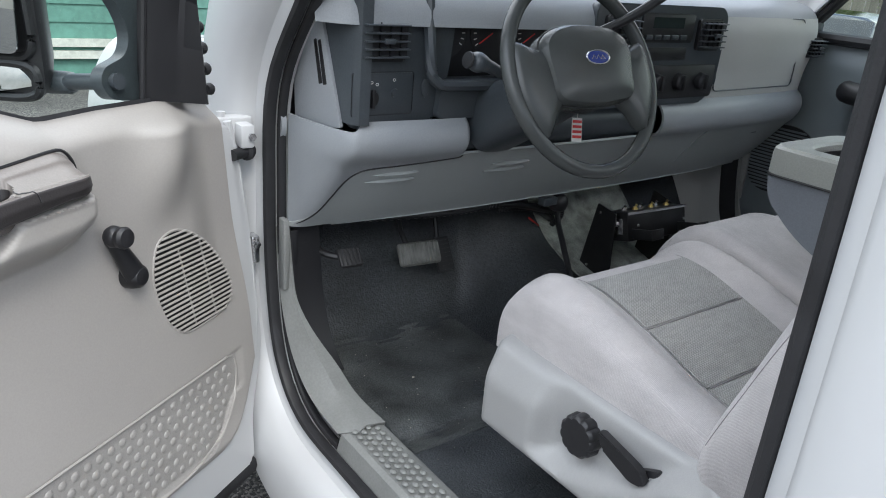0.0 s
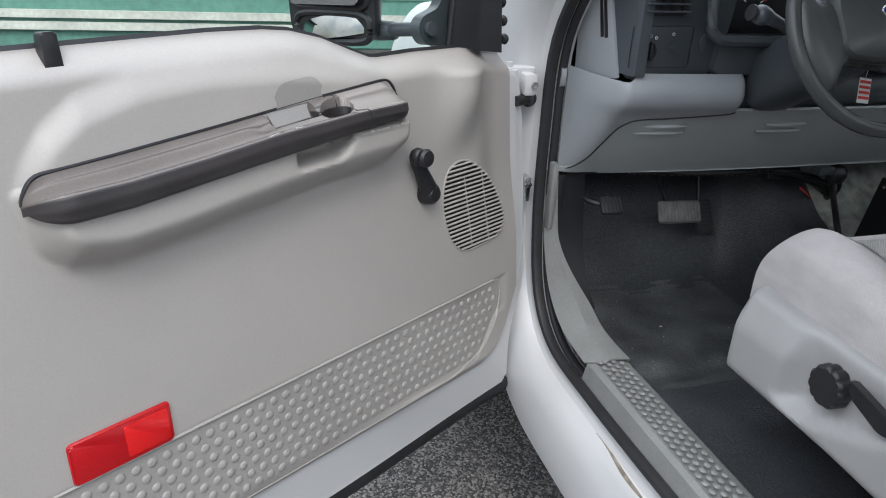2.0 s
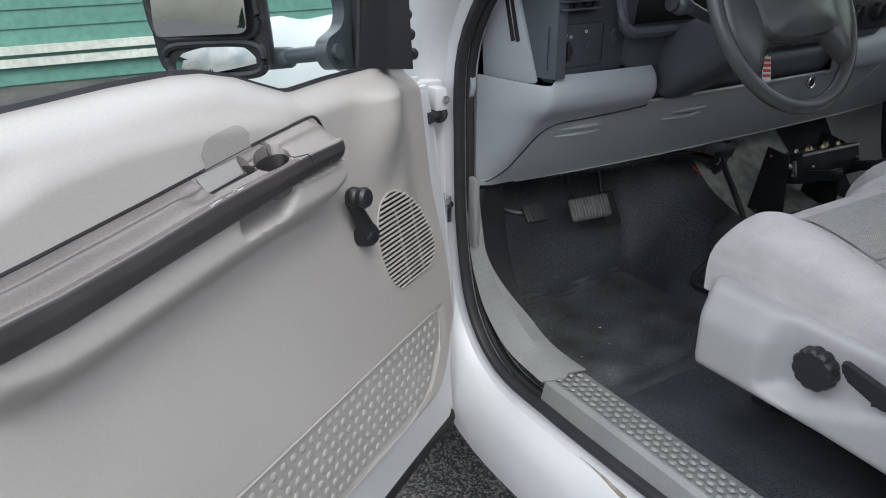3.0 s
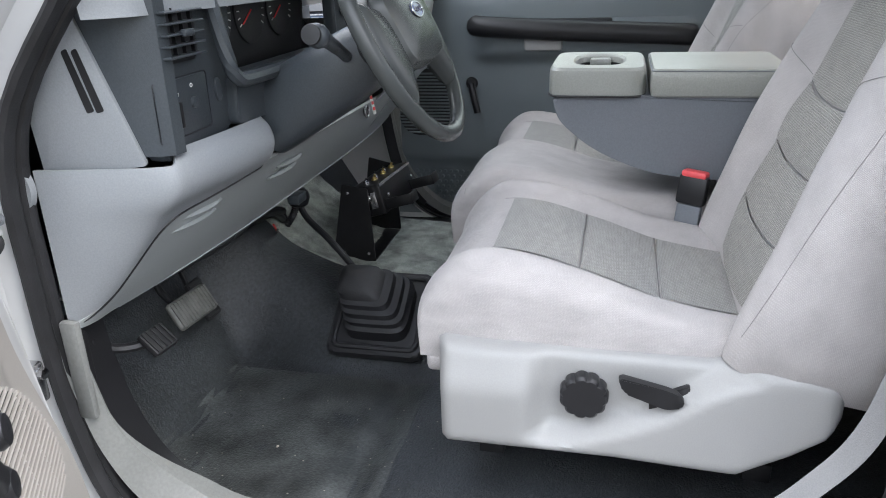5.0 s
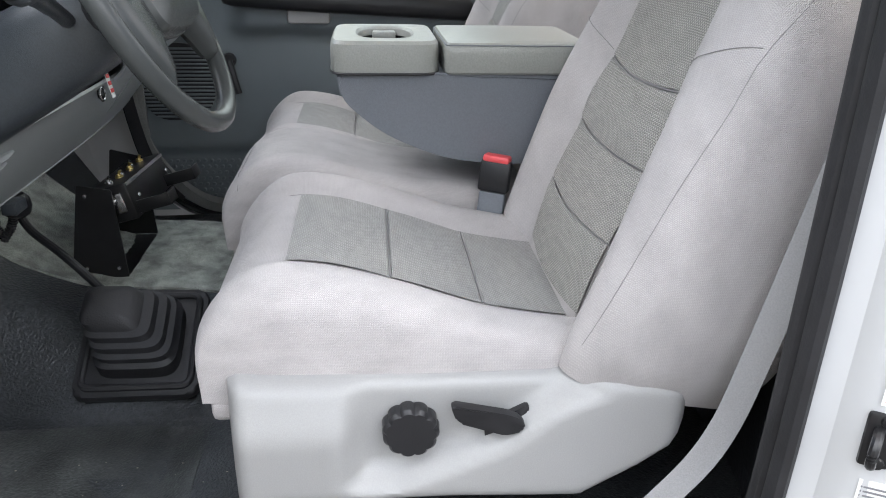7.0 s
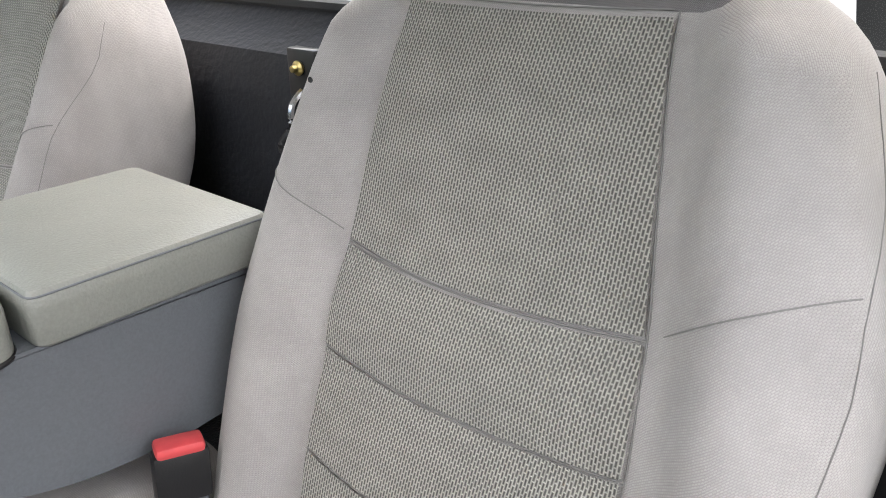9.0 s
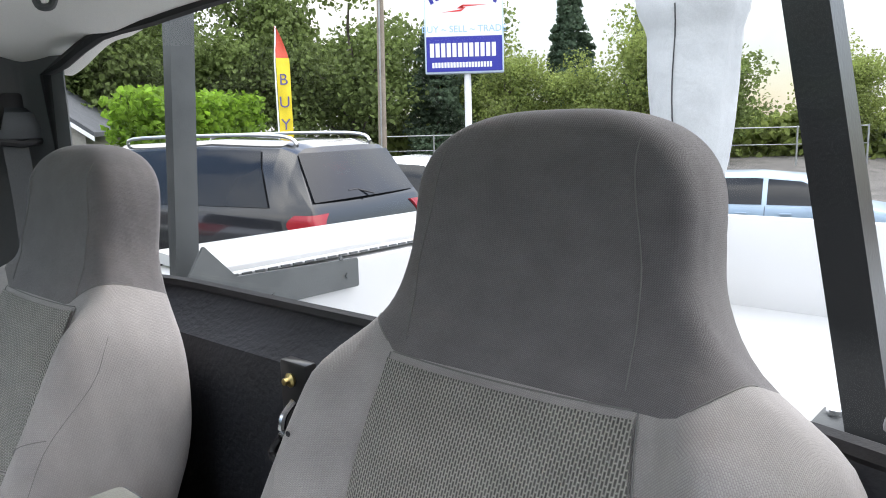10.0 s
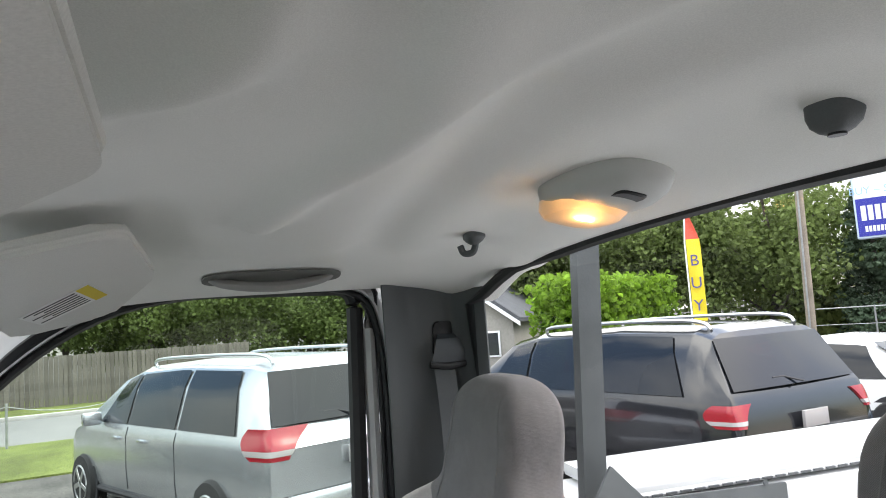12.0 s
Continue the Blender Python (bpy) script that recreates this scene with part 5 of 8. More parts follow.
part("upper_arm", tube([dp(0.317, 1.690, -0.05), dp(0.314, 1.705, -0.16), dp(0.30, 1.705, -0.25)], 0.018, 12), CHAR, mr, "grey mirror arm")
part("base", slab([(p.x, p.y) for p in spline([(0.20, 1.43, 0), (0.29, 1.442, 0), (0.328, 1.450, 0), (0.345, 1.478, 0), (0.332, 1.502, 0), (0.288, 1.518, 0), (0.270, 1.545, 0), (0.274, 1.580, 0), (0.296, 1.618, 0), (0.335, 1.655, 0), (0.320, 1.71, 0), (0.24, 1.71, 0)], 5, closed=True)], -0.092, -0.066, m=MD), CHAR, mr, "grey mirror mounting base")

# ---- dashboard ----
dash = thing("dashboard", "two-tone grey plastic dashboard with charcoal instrument surround", "dashboard")
DP = [(1.00, 1.100), (0.78, 1.092), (0.755, 1.100), (0.70, 1.165), (0.625, 1.262), (0.598, 1.287), (0.583, 1.300), (0.574, 1.316), (0.572, 1.336), (0.580, 1.358), (0.598, 1.376), (0.592, 1.44), (0.580, 1.50), (0.578, 1.56), (0.588, 1.600), (0.63, 1.632), (0.75, 1.655), (1.05, 1.665)]


def dash_ring(x, sink=0.0):
    bow = 0.045 * (abs(x) / 0.9) ** 3 + 0.045 * max(0.0, (abs(x) - 0.825) / 0.06) ** 2
    return [(x, y + sink + (bow if y < 0.8 else 0), z) for y, z in DP]


def dash_strip(i0, i1, x0, x1, n, lift=0.0):
    """A stretch of the dash's face between two rows of its profile."""
    rings = []
    for x in sorted(set(lin(x0, x1, n) + [q for q in (-0.88, -0.875, -0.87, -0.865, -0.86, -0.85, -0.84, -0.83, 0.83, 0.85, 0.87, 0.88, 0.89) if x0 < q < x1])):
        ring = [tuple(p) for p in spline(dash_ring(x)[i0:i1 + 1], 4)]
        rings.append([(a, b - lift, c) for a, b, c in ring])
    return loft(rings, caps=False, loop=False)


part("lower_panel", thick(dash_strip(0, 5, -0.775, 0.905, 40), -0.006), DASHLOW, dash, "mid-grey knee panel")
part("passenger_band", thick(dash_strip(5, 10, 0.085, 0.905, 30, 0.002), -0.006), DASH, dash, "pale grey padded band")
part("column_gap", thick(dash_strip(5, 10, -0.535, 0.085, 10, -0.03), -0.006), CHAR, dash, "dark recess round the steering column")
# dash plastic made paler in its colour for the windscreen light on this side
DASHLIT = mat("dash_windscreen_lit_plastic", (0.46, 0.455, 0.44), 0.5, spot=(3, 0.05), grain=(400, 0.06), bump=(850, 0.0003))
part("upper_face", thick(dash_strip(10, 14, 0.285, 0.905, 20), -0.006), DASHLIT, dash, "passenger airbag cover, windscreen light put into its pale grey")
part("top_pad", thick(dash_strip(13, 17, -0.885, 0.905, 30, -0.002), -0.006), DASH, dash, "grey dash top")
# end caps with the air slots
CEM = axes((-0.838, 0.620, 1.36), (-0.170, 0.9854, 0), (0, 0, 1), (-0.9854, -0.170, 0))
for sd in (-1, 1):
    xe = -0.884 if sd < 0 else 0.904
    cap = slab([(y + ((0.087 if sd > 0 else 0.225) if y < 0.8 else 0), z) for y, z in [(p.x, p.y) for i0, i1 in ((0, 5), (5, 10), (10, 14), (14, 17)) for p in spline([(a, b, 0) for a, b in DP[i0:i1 + 1]], 4)[:-1]]] , 0.0, 0.012, 0.003, m=axes((xe - (0.012 if sd < 0 else 0), 0, 0), (0, 1, 0), (0, 0, 1), (1, 0, 0)))
    cp = part("end_cap", cap, DASH, dash, "grey dash end cap with air slots")
    if sd < 0:
        part("end_cover", slab(rounded([(0.020, -0.003), (0.172, -0.024), (0.190, 0.262), (0.108, 0.262)], 0.005), -0.006, 0.001, 0.001, m=CEM), DASH, cp)
        for u0 in (0.0, 0.0140):
            part("air_slot", slab(rounded([(0.067 + u0, 0.076), (0.078 + u0, 0.073), (0.098 + u0, 0.158), (0.0895 + u0, 0.162)], 0.003), 0.0004, 0.0020, m=CEM), BLACK, cp)
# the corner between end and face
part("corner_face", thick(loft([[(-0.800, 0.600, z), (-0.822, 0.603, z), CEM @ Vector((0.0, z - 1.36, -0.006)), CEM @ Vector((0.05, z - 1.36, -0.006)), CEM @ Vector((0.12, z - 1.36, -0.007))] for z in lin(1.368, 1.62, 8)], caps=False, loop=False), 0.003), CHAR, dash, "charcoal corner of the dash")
# grab grooves in the knee panel
for x0, x1 in ((-0.760, -0.635), (-0.440, -0.315)):
    for k in (0, 1):
        f0 = 0.60 + 0.20 * k
        y, z = 0.70 + (0.625 - 0.70) * f0, 1.165 + (1.262 - 1.165) * f0
        line = lin(x0 + 0.012 * k, x1, 9)
        part("groove", tube([(x, y + 0.045 * (abs(x) / 0.9) ** 3, z) for x in line], [0.004 + 0.012 * math.sin(math.pi * (0.06 + 0.88 * i / 8)) for i in range(9)], 8, flat=0.45), DASHLOW, dash, "raised grip ridge")
FACE = [(p.y, p.x) for p in spline([(y, z, 0) for y, z in DP[2:11]], 6)]
CRE = [(-1.0, 1.104), (-0.92, 1.110), (-0.865, 1.122), (-0.836, 1.148), (-0.822, 1.190), (-0.808, 1.234), (-0.790, 1.256), (-0.765, 1.264), (-0.70, 1.268), (-0.60, 1.276), (-0.53, 1.284)]


def dash_end(q, z, lift):
    """The dash's driver side face at height z, q along it; west of -0.80 it turns the corner into the end."""
    x = max(q, -0.80)
    y = lin_table(FACE, z) + 0.045 * (abs(x) / 0.9) ** 3 - lift + 0.05 * max(0.0, (q + 0.565) / 0.03) ** 2 * sm(1.27, 1.30, z)
    if q < x:
        g = (x - q) / 0.20
        x -= cat([(0, 0.0), (0.17, 0.033), (0.36, 0.053), (0.66, 0.068), (1.0, 0.080)], g)
        y += (max(0.80, y + 0.012) - y) * cat([(0, 0.0), (0.17, 0.045), (0.36, 0.25), (0.66, 0.60), (1.0, 1.0)], g)
    return x, y, z


def crease_z(q):
    return cat(CRE, q)


def pad_skin(q, f):
    top = 1.355 + 0.017 * sm(-0.83, -0.80, q)
    z0 = crease_z(q)
    return dash_end(q, z0 + (top - z0) * f, 0.008)


ALONG = lin(-1.0, -0.86, 12)[:-1] + lin(-0.86, -0.77, 40)[:-1] + lin(-0.77, -0.575, 16)[:-1] + lin(-0.575, -0.535, 8)
# the padded band, whose skin runs down round the west end as far as a crease, and the knee panel's corner below it
part("knee_band", thick(sheet(pad_skin, ALONG, lin(0, 1, 30)), 0.006), DASH, dash, "pale blue-grey padded band")
part("panel_corner", thick(sheet(lambda q, f: dash_end(q, 1.101 + (crease_z(q) + 0.006 - 1.101) * f, 0.0), ALONG[:60], lin(0, 1, 14)), 0.005), DASHLOW, dash)
part("crease", tube([Vector(dash_end(q, crease_z(q) - 0.001, 0.0085)) for q in ALONG[4:]], 0.0020, 6), BLACK, dash)
# charcoal instrument surround, from the corner to the centre stack
bez = thing("instrument_surround", "charcoal plastic instrument surround with vent and light switches", "instrument panel")
XZ = axes((0, 0, 0), (1, 0, 0), (0, 0, 1), (0, -1, 0))
def face(pts, y, d, bevel=0.004, seg=2):
    """A plate that faces the seats, its back at y, d thick."""
    return slab(pts, -y, -y + d, bevel, seg, m=XZ)
part("frame", face(rounded([(-0.828, 1.357), (-0.63, 1.362), (-0.60, 1.46), (-0.585, 1.625), (-0.815, 1.625)], [0.012, 0.012, 0.03, 0.02, 0.02]), 0.65, 0.032, 0.010, 3), CHAR, bez)
part("cluster_hood", face(rounded([(-0.66, 1.452), (-0.24, 1.452), (-0.22, 1.625), (-0.67, 1.625)], 0.03), 0.66, 0.02, 0.006), BLACK, bez, "black instrument cluster")
part("cluster_shelf", tube(spline([(-0.665, 0.615, 1.62), (-0.668, 0.588, 1.49), (-0.655, 0.583, 1.455), (-0.60, 0.582, 1.445), (-0.35, 0.585, 1.445), (-0.26, 0.59, 1.45)], 6), 0.012, 8), CHAR, bez)
part("column_panel", face(rounded([(-0.635, 1.37), (-0.26, 1.37), (-0.24, 1.455), (-0.625, 1.455)], 0.02), 0.63, 0.03, 0.006), CHAR, bez)
for i, (cx_, r) in enumerate(((-0.60, 0.055), (-0.475, 0.058), (-0.35, 0.055))):
    g = part("gauge", lathe([(0.001, 0), (r, 0), (r, 0.003), (r - 0.004, 0.004), (0.001, 0.004)], 36, axes((cx_, 0.640, 1.545), (1, 0, 0), (0, 0, 1), (0, -1, 0))), BLACK, bez, "black round gauge")
    ticks = bmesh.new()
    for j in range(17):
        a = radians(-30 + 240 * j / 16)
        c, s = math.cos(a), math.sin(a)
        box(-0.0009, 0.0009, -0.004, 0.004, 0, 0.001, m=axes((cx_ + (r - 0.010) * c, 0.6355, 1.545 + (r - 0.010) * s), (-s, 0, c), (c, 0, s), (0, -1, 0)), into=ticks)
    part("tick_marks", ticks, PAPER, g, "white scale marks")
    part("needle", tube([(cx_, 0.634, 1.545), (cx_ - (r - 0.014) * 0.8, 0.634, 1.545 - (r - 0.014) * 0.5)], 0.0014, 6), REDINK, g, "orange-red needle")


def vent(cx_, cz, w, h, y, owner):
    v = part("air_vent", face(rounded([(cx_ - w / 2, cz - h / 2), (cx_ + w / 2, cz - h / 2), (cx_ + w / 2, cz + h / 2), (cx_ - w / 2, cz + h / 2)], 0.010), y, 0.014, 0.005, 2), BLACK, owner, "black louvred air vent")
    part("vent_field", face(rounded([(cx_ - w / 2 + 0.006, cz - h / 2 + 0.006), (cx_ + w / 2 - 0.006, cz - h / 2 + 0.006), (cx_ + w / 2 - 0.006, cz + h / 2 - 0.006), (cx_ - w / 2 + 0.006, cz + h / 2 - 0.006)], 0.006), y - 0.013, 0.003, 0), INK, v)
    for i in range(5):
        z = cz - h / 2 + h * (i + 0.7) / 5.4
        part("louvre", box(cx_ - w / 2 + 0.005, cx_ + w / 2 - 0.005, y - 0.034, y - 0.010, z - 0.0016, z + 0.0016, 0.001, 1), CHAR, v)
    for i in range(4):
        x = cx_ - w / 2 + w * (i + 0.8) / 4.6
        part("blade", box(x - 0.001, x + 0.001, y - 0.022, y - 0.012, cz - h / 2 + 0.006, cz + h / 2 - 0.006), BLACK, v)
    part("vent_slider", box(cx_ - 0.012, cx_ + 0.012, y - 0.040, y - 0.030, cz - 0.004, cz + 0.006, 0.002), CHAR, v)


vent(-0.768, 1.532, 0.110, 0.082, 0.624, bez)
sw = part("switch_panel", face(rounded([(-0.830, 1.386), (-0.690, 1.386), (-0.690, 1.468), (-0.830, 1.468)], 0.006), 0.620, 0.003, 0.001), CHAR, bez, "charcoal light switch panel")
part("panel_gap", tube([(a, 0.6178, b) for a, b in rounded([(-0.832, 1.384), (-0.688, 1.384), (-0.688, 1.470), (-0.832, 1.470)], 0.006)], 0.0011, 5, closed=True), INK, sw)
part("light_knob", join(lathe([(0.001, 0), (0.018, 0), (0.017, 0.003), (0.001, 0.004)], 24, axes((-0.788, 0.617, 1.418), (1, 0, 0), (0, 0, 1), (0, -1, 0))), box(-0.792, -0.784, 0.603, 0.616, 1.400, 1.438, 0.003)), BLACK, sw, "black headlight knob")
part("dimmer", lathe([(0.001, 0), (0.009, 0), (0.008, 0.004), (0.001, 0.005)], 18, axes((-0.733, 0.617, 1.428), (1, 0, 0), (0, 0, 1), (0, -1, 0))), CHAR, sw, "charcoal dimmer wheel")
for x, dz in ((-0.800, 0.003), (-0.788, 0.0), (-0.775, -0.004), (-0.735, 0.004)):
    part("symbol", tube([(x + a, 0.6165, 1.450 + dz + b) for a, b in oval(0, 0, 0.0032, 0.0026, 10)], 0.0007, 5, closed=True), PAPER, sw, "white switch symbol")
part("blank_button", face(oval(-0.658, 1.435, 0.010, 0.019, 24), 0.624, 0.010, 0.002), CHAR, bez)
# centre stack
st = thing("centre_stack", "charcoal centre stack with radio, vents and heater controls", "centre stack")
part("frame", face(rounded([(-0.215, 1.375), (0.255, 1.375), (0.290, 1.43), (0.295, 1.60), (0.27, 1.625), (-0.22, 1.625)], 0.02), 0.60, 0.026, 0.008, 3), CHAR, st)
vent(-0.135, 1.555, 0.110, 0.085, 0.578, st)
vent(0.215, 1.555, 0.100, 0.080, 0.578, st)
rd = part("radio", face(rounded([(-0.06, 1.535), (0.145, 1.535), (0.145, 1.605), (-0.06, 1.605)], 0.006), 0.576, 0.008, 0.002), BLACK, st, "black radio")
part("display", face([(-0.02, 1.57), (0.10, 1.57), (0.10, 1.596), (-0.02, 1.596)], 0.5685, 0.0015, 0), mat("radio_display", (0.02, 0.03, 0.028), 0.15), rd)
for i in range(5):
    part("button", box(-0.045 + 0.034 * i, -0.02 + 0.034 * i, 0.563, 0.569, 1.542, 1.554, 0.002), CHAR, rd)
part("pocket", face(rounded([(-0.05, 1.49), (0.135, 1.49), (0.135, 1.522), (-0.05, 1.522)], 0.006), 0.5765, 0.004, 0.001), BLACK, st, "dark storage slot")
hc = part("heater_panel", face(rounded([(-0.06, 1.392), (0.275, 1.392), (0.275, 1.478), (-0.06, 1.478)], 0.008), 0.577, 0.007, 0.002), BLACK, st, "black heater control panel")
for x in (0.03, 0.12, 0.215):
    part("knob", join(lathe([(0.001, 0), (0.023, 0), (0.021, 0.014), (0.016, 0.019), (0.001, 0.020)], 24, axes((x, 0.570, 1.435), (1, 0, 0), (0, 0, 1), (0, -1, 0))), box(x - 0.0035, x + 0.0035, 0.544, 0.556, 1.416, 1.455, 0.002)), BLACK, hc, "black rotary knob")
# passenger side: airbag seam, end vent, glove box
part("airbag_seam", tube([(a, 0.588 + 0.03 * (a / 0.9) ** 3, b) for a, b in rounded([(0.31, 1.40), (0.74, 1.40), (0.74, 1.60), (0.32, 1.60)], 0.02)], 0.0022, 6, closed=True), CHAR, dash)
vent(0.835, 1.515, 0.090, 0.060, 0.620, dash)
part("defog_grille", face(rounded([(0.79, 1.565), (0.88, 1.565), (0.88, 1.59), (0.79, 1.59)], 0.004), 0.628, 0.010, 0.002), CHAR, dash)
part("glove_box", thick(loft([[(x, y - 0.006 + 0.045 * (abs(x) / 0.9) ** 3, z) for y, z in ((0.765, 1.098), (0.702, 1.168), (0.63, 1.258), (0.606, 1.282))] for x in lin(0.36, 0.89, 12)], caps=False, loop=False), -0.004), DASHLOW, dash, "grey glove box lid")
part("glove_latch", box(0.63, 0.70, 0.655, 0.675, 1.240, 1.262, 0.003), CHAR, dash, "dark glove box latch")
part("ignition_ring", tube([(0.055 + a, 0.612, 1.262 + b) for a, b in oval(0, 0, 0.014, 0.014, 20)], 0.003, 6, closed=True), CHROME, dash, "bright socket ring")
part("socket", lathe([(0.001, 0), (0.012, 0), (0.012, 0.004), (0.001, 0.005)], 18, axes((0.055, 0.618, 1.262), (1, 0, 0), (0, 0, 1), (0, -1, 0))), BLACK, dash)

# ---- steering column and wheel ----
WC, WT = Vector((-0.462, 0.362, 1.500)), radians(27)
WA = Vector((0, -math.cos(WT), math.sin(WT)))
WUP = Vector((0, math.sin(WT), math.cos(WT)))
WM = axes(WC, (1, 0, 0), WUP, WA)
whl = thing("steering_wheel", "four-spoke black rubber steering wheel with a blue oval badge", "steering wheel", WM)
part("rim", tube([(0.191 * math.cos(2 * math.pi * i / 64), 0.191 * math.sin(2 * math.pi * i / 64), 0) for i in range(64)], 0.0145, 12, closed=True), WHEEL, whl, local=True)
hubp = [(-0.118, 0.046), (-0.095, 0.074), (-0.05, 0.088), (0, 0.091), (0.05, 0.088), (0.095, 0.074), (0.118, 0.046), (0.114, -0.01), (0.104, -0.056), (0.05, -0.068), (0.0, -0.071), (-0.05, -0.068), (-0.104, -0.056), (-0.114, -0.01)]
hubl = [(p.x, p.y) for p in spline([(a, b, 0) for a, b in hubp], 5, closed=True)]
rings = [[(a * s, b * s + 0.004, z) for a, b in hubl] for s, z in ((0.98, -0.02), (1.0, 0.0), (0.99, 0.018), (0.93, 0.030), (0.75, 0.038), (0.4, 0.042), (0.02, 0.043))]
hub = part("hub", loft(rings), WHEEL, whl, "dark airbag cover", local=True)
part("hub_seam", tube([(a * 1.0, b * 1.0 + 0.004, 0.008) for a, b in hubl], 0.002, 6, closed=True), BLACK, hub, local=True)
bdg = part("badge", slab(oval(0, 0.022, 0.031, 0.0135, 36), 0.0405, 0.0445, 0.001), BLUE, whl, "blue oval badge with a bright rim", local=True)
part("badge_rim", tube([(a, b, 0.0445) for a, b in oval(0, 0.022, 0.031, 0.0135, 36)], 0.0016, 6, closed=True), CHROME, bdg, local=True)
part("badge_mark", tube([(-0.018 + 0.006 * i, 0.022 + 0.004 * (1 if i % 2 else -1), 0.0448) for i in range(7)], 0.001, 5), CHROME, bdg, local=True)
for sx in (-1, 1):
    wing = [(p.x, p.y) for p in spline([(sx * 0.082, 0.050, 0), (sx * 0.130, 0.052, 0), (sx * 0.176, 0.064, 0), (sx * 0.187, 0.01, 0), (sx * 0.182, -0.045, 0), (sx * 0.150, -0.112, 0), (sx * 0.128, -0.118, 0), (sx * 0.104, -0.085, 0), (sx * 0.074, -0.052, 0), (sx * 0.060, 0.0, 0)], 5, closed=True)]
    part("spoke", loft([[(a, b, z) for a, b in wing] if k is None else [(sx * 0.125 + (a - sx * 0.125) * k, -0.01 + (b + 0.01) * k, z) for a, b in wing] for k, z in ((0.90, -0.016), (None, -0.008), (None, 0.002), (0.94, 0.012), (0.80, 0.019), (0.5, 0.023), (0.02, 0.024))]), WHEEL, whl, local=True)
part("boss", lathe([(0.05, -0.09), (0.06, -0.05), (0.072, -0.02), (0.06, -0.012), (0.001, -0.012)], 28), BLACK, whl, local=True)
col = thing("steering_column", "charcoal steering column shroud with stalks", "steering column")
part("shroud", loft([[WC - WA * d + Vector((w * a, 0, 0)) + WUP * (h * b - k) for a, b in oval(0, 0, 1, 1, 24, 3.2)] for d, w, h, k in ((0.055, 0.050, 0.050, 0.0), (0.08, 0.062, 0.060, 0.004), (0.16, 0.068, 0.066, 0.008), (0.30, 0.074, 0.072, 0.012))]), CHAR, col)
sk = [(-0.535, 0.44, 1.470), (-0.60, 0.43, 1.490), (-0.655, 0.432, 1.512), (-0.69, 0.434, 1.520)]
part("stalk", tube(spline(sk, 6), [0.010, 0.010, 0.010, 0.010, 0.010, 0.010, 0.010, 0.011, 0.011, 0.011, 0.012, 0.012, 0.014, 0.017, 0.019, 0.019, 0.018, 0.014, 0.006], 12), CHAR, col, "charcoal indicator stalk")
part("stalk_end", lathe([(0.001, 0), (0.016, 0), (0.015, 0.004), (0.001, 0.005)], 20, axes((-0.695, 0.433, 1.521), (0, 1, 0), (0.2, 0, 0.98), (-0.98, 0, 0.2))), BLACK, col)
part("shift_lever", tube(spline([(-0.41, 0.45, 1.55), (-0.33, 0.40, 1.60), (-0.25, 0.37, 1.655), (-0.19, 0.36, 1.69)], 6), 0.010, 10), BLACK, col, "black column shift lever")
tg = thing("paper_tag", "small white paper tag with red print hanging under the wheel", "tag")
tgm = pose(-0.352, 0.462, 1.362, 78, 8, 12)
part("card", box(-0.021, 0.021, -0.026, 0.026, 0, 0.001, m=tgm), PAPER, tg)
for k in range(4):
    part("print_bar", box(-0.019, 0.019, 0.018 - 0.011 * k - 0.003, 0.018 - 0.011 * k + 0.003, 0.001, 0.0016, m=tgm), REDINK, tg, "red printed bar")
part("string", tube([(-0.356, 0.462, 1.386), (-0.365, 0.452, 1.42)], 0.0008, 5), PAPER, tg)

# ---- footwell ----
PEDAL = mat("worn_pedal_rubber", (0.15, 0.15, 0.14), 0.4, spot=(30, 0.3), bump=(300, 0.0004))
pd = thing("brake_pedal", "wide black rubber brake pedal on a steel arm", "pedal", group="pedals")
pm = pose(-0.466, 0.858, 0.940, 58, 0, -6)
part("pad", box(-0.063, 0.063, -0.032, 0.032, -0.008, 0.008, 0.010, 3, m=pm), PEDAL, pd)
for k in range(12):
    part("rib", box(-0.055 + 0.010 * k - 0.0024, -0.055 + 0.010 * k + 0.0024, -0.027, 0.027, 0.007, 0.0105, m=pm), PEDAL, pd)
part("arm", tube(spline([(-0.475, 0.885, 0.935), (-0.50, 0.91, 1.00), (-0.52, 0.90, 1.08), (-0.52, 0.92, 1.12)], 5), 0.008, 8), BLACK, pd)
pk = thing("parking_brake_pedal", "small black rubber parking brake pedal", "pedal", group="pedals")
pm2 = pose(-0.745, 0.750, 1.016, 40, 0, -8)
part("pad", box(-0.028, 0.028, -0.024, 0.024, -0.006, 0.008, 0.005, m=pm2), RUBBER, pk)
for k in range(5):
    part("rib", box(-0.022 + 0.011 * k - 0.002, -0.022 + 0.011 * k + 0.002, -0.021, 0.021, 0.007, 0.010, m=pm2), RUBBER, pk)
part("arm", tube(spline([(-0.750, 0.762, 1.014), (-0.79, 0.80, 1.02), (-0.81, 0.88, 1.05)], 5), 0.009, 8), BLACK, pk)
part("arm_plate", box(-0.842, -0.830, 0.80, 0.90, 1.040, 1.062, 0.004), BLACK, pk)
ac = thing("accelerator_pedal", "black ribbed rubber accelerator pedal", "pedal", group="pedals")
pm3 = pose(-0.348, 0.905, 0.900, 60, 0, 0)
part("pad", box(-0.028, 0.028, -0.050, 0.050, -0.006, 0.006, 0.006, m=pm3), RUBBER, ac)
for k in range(8):
    part("rib", box(-0.024, 0.024, -0.043 + 0.012 * k - 0.002, -0.043 + 0.012 * k + 0.002, 0.005, 0.008, m=pm3), RUBBER, ac)
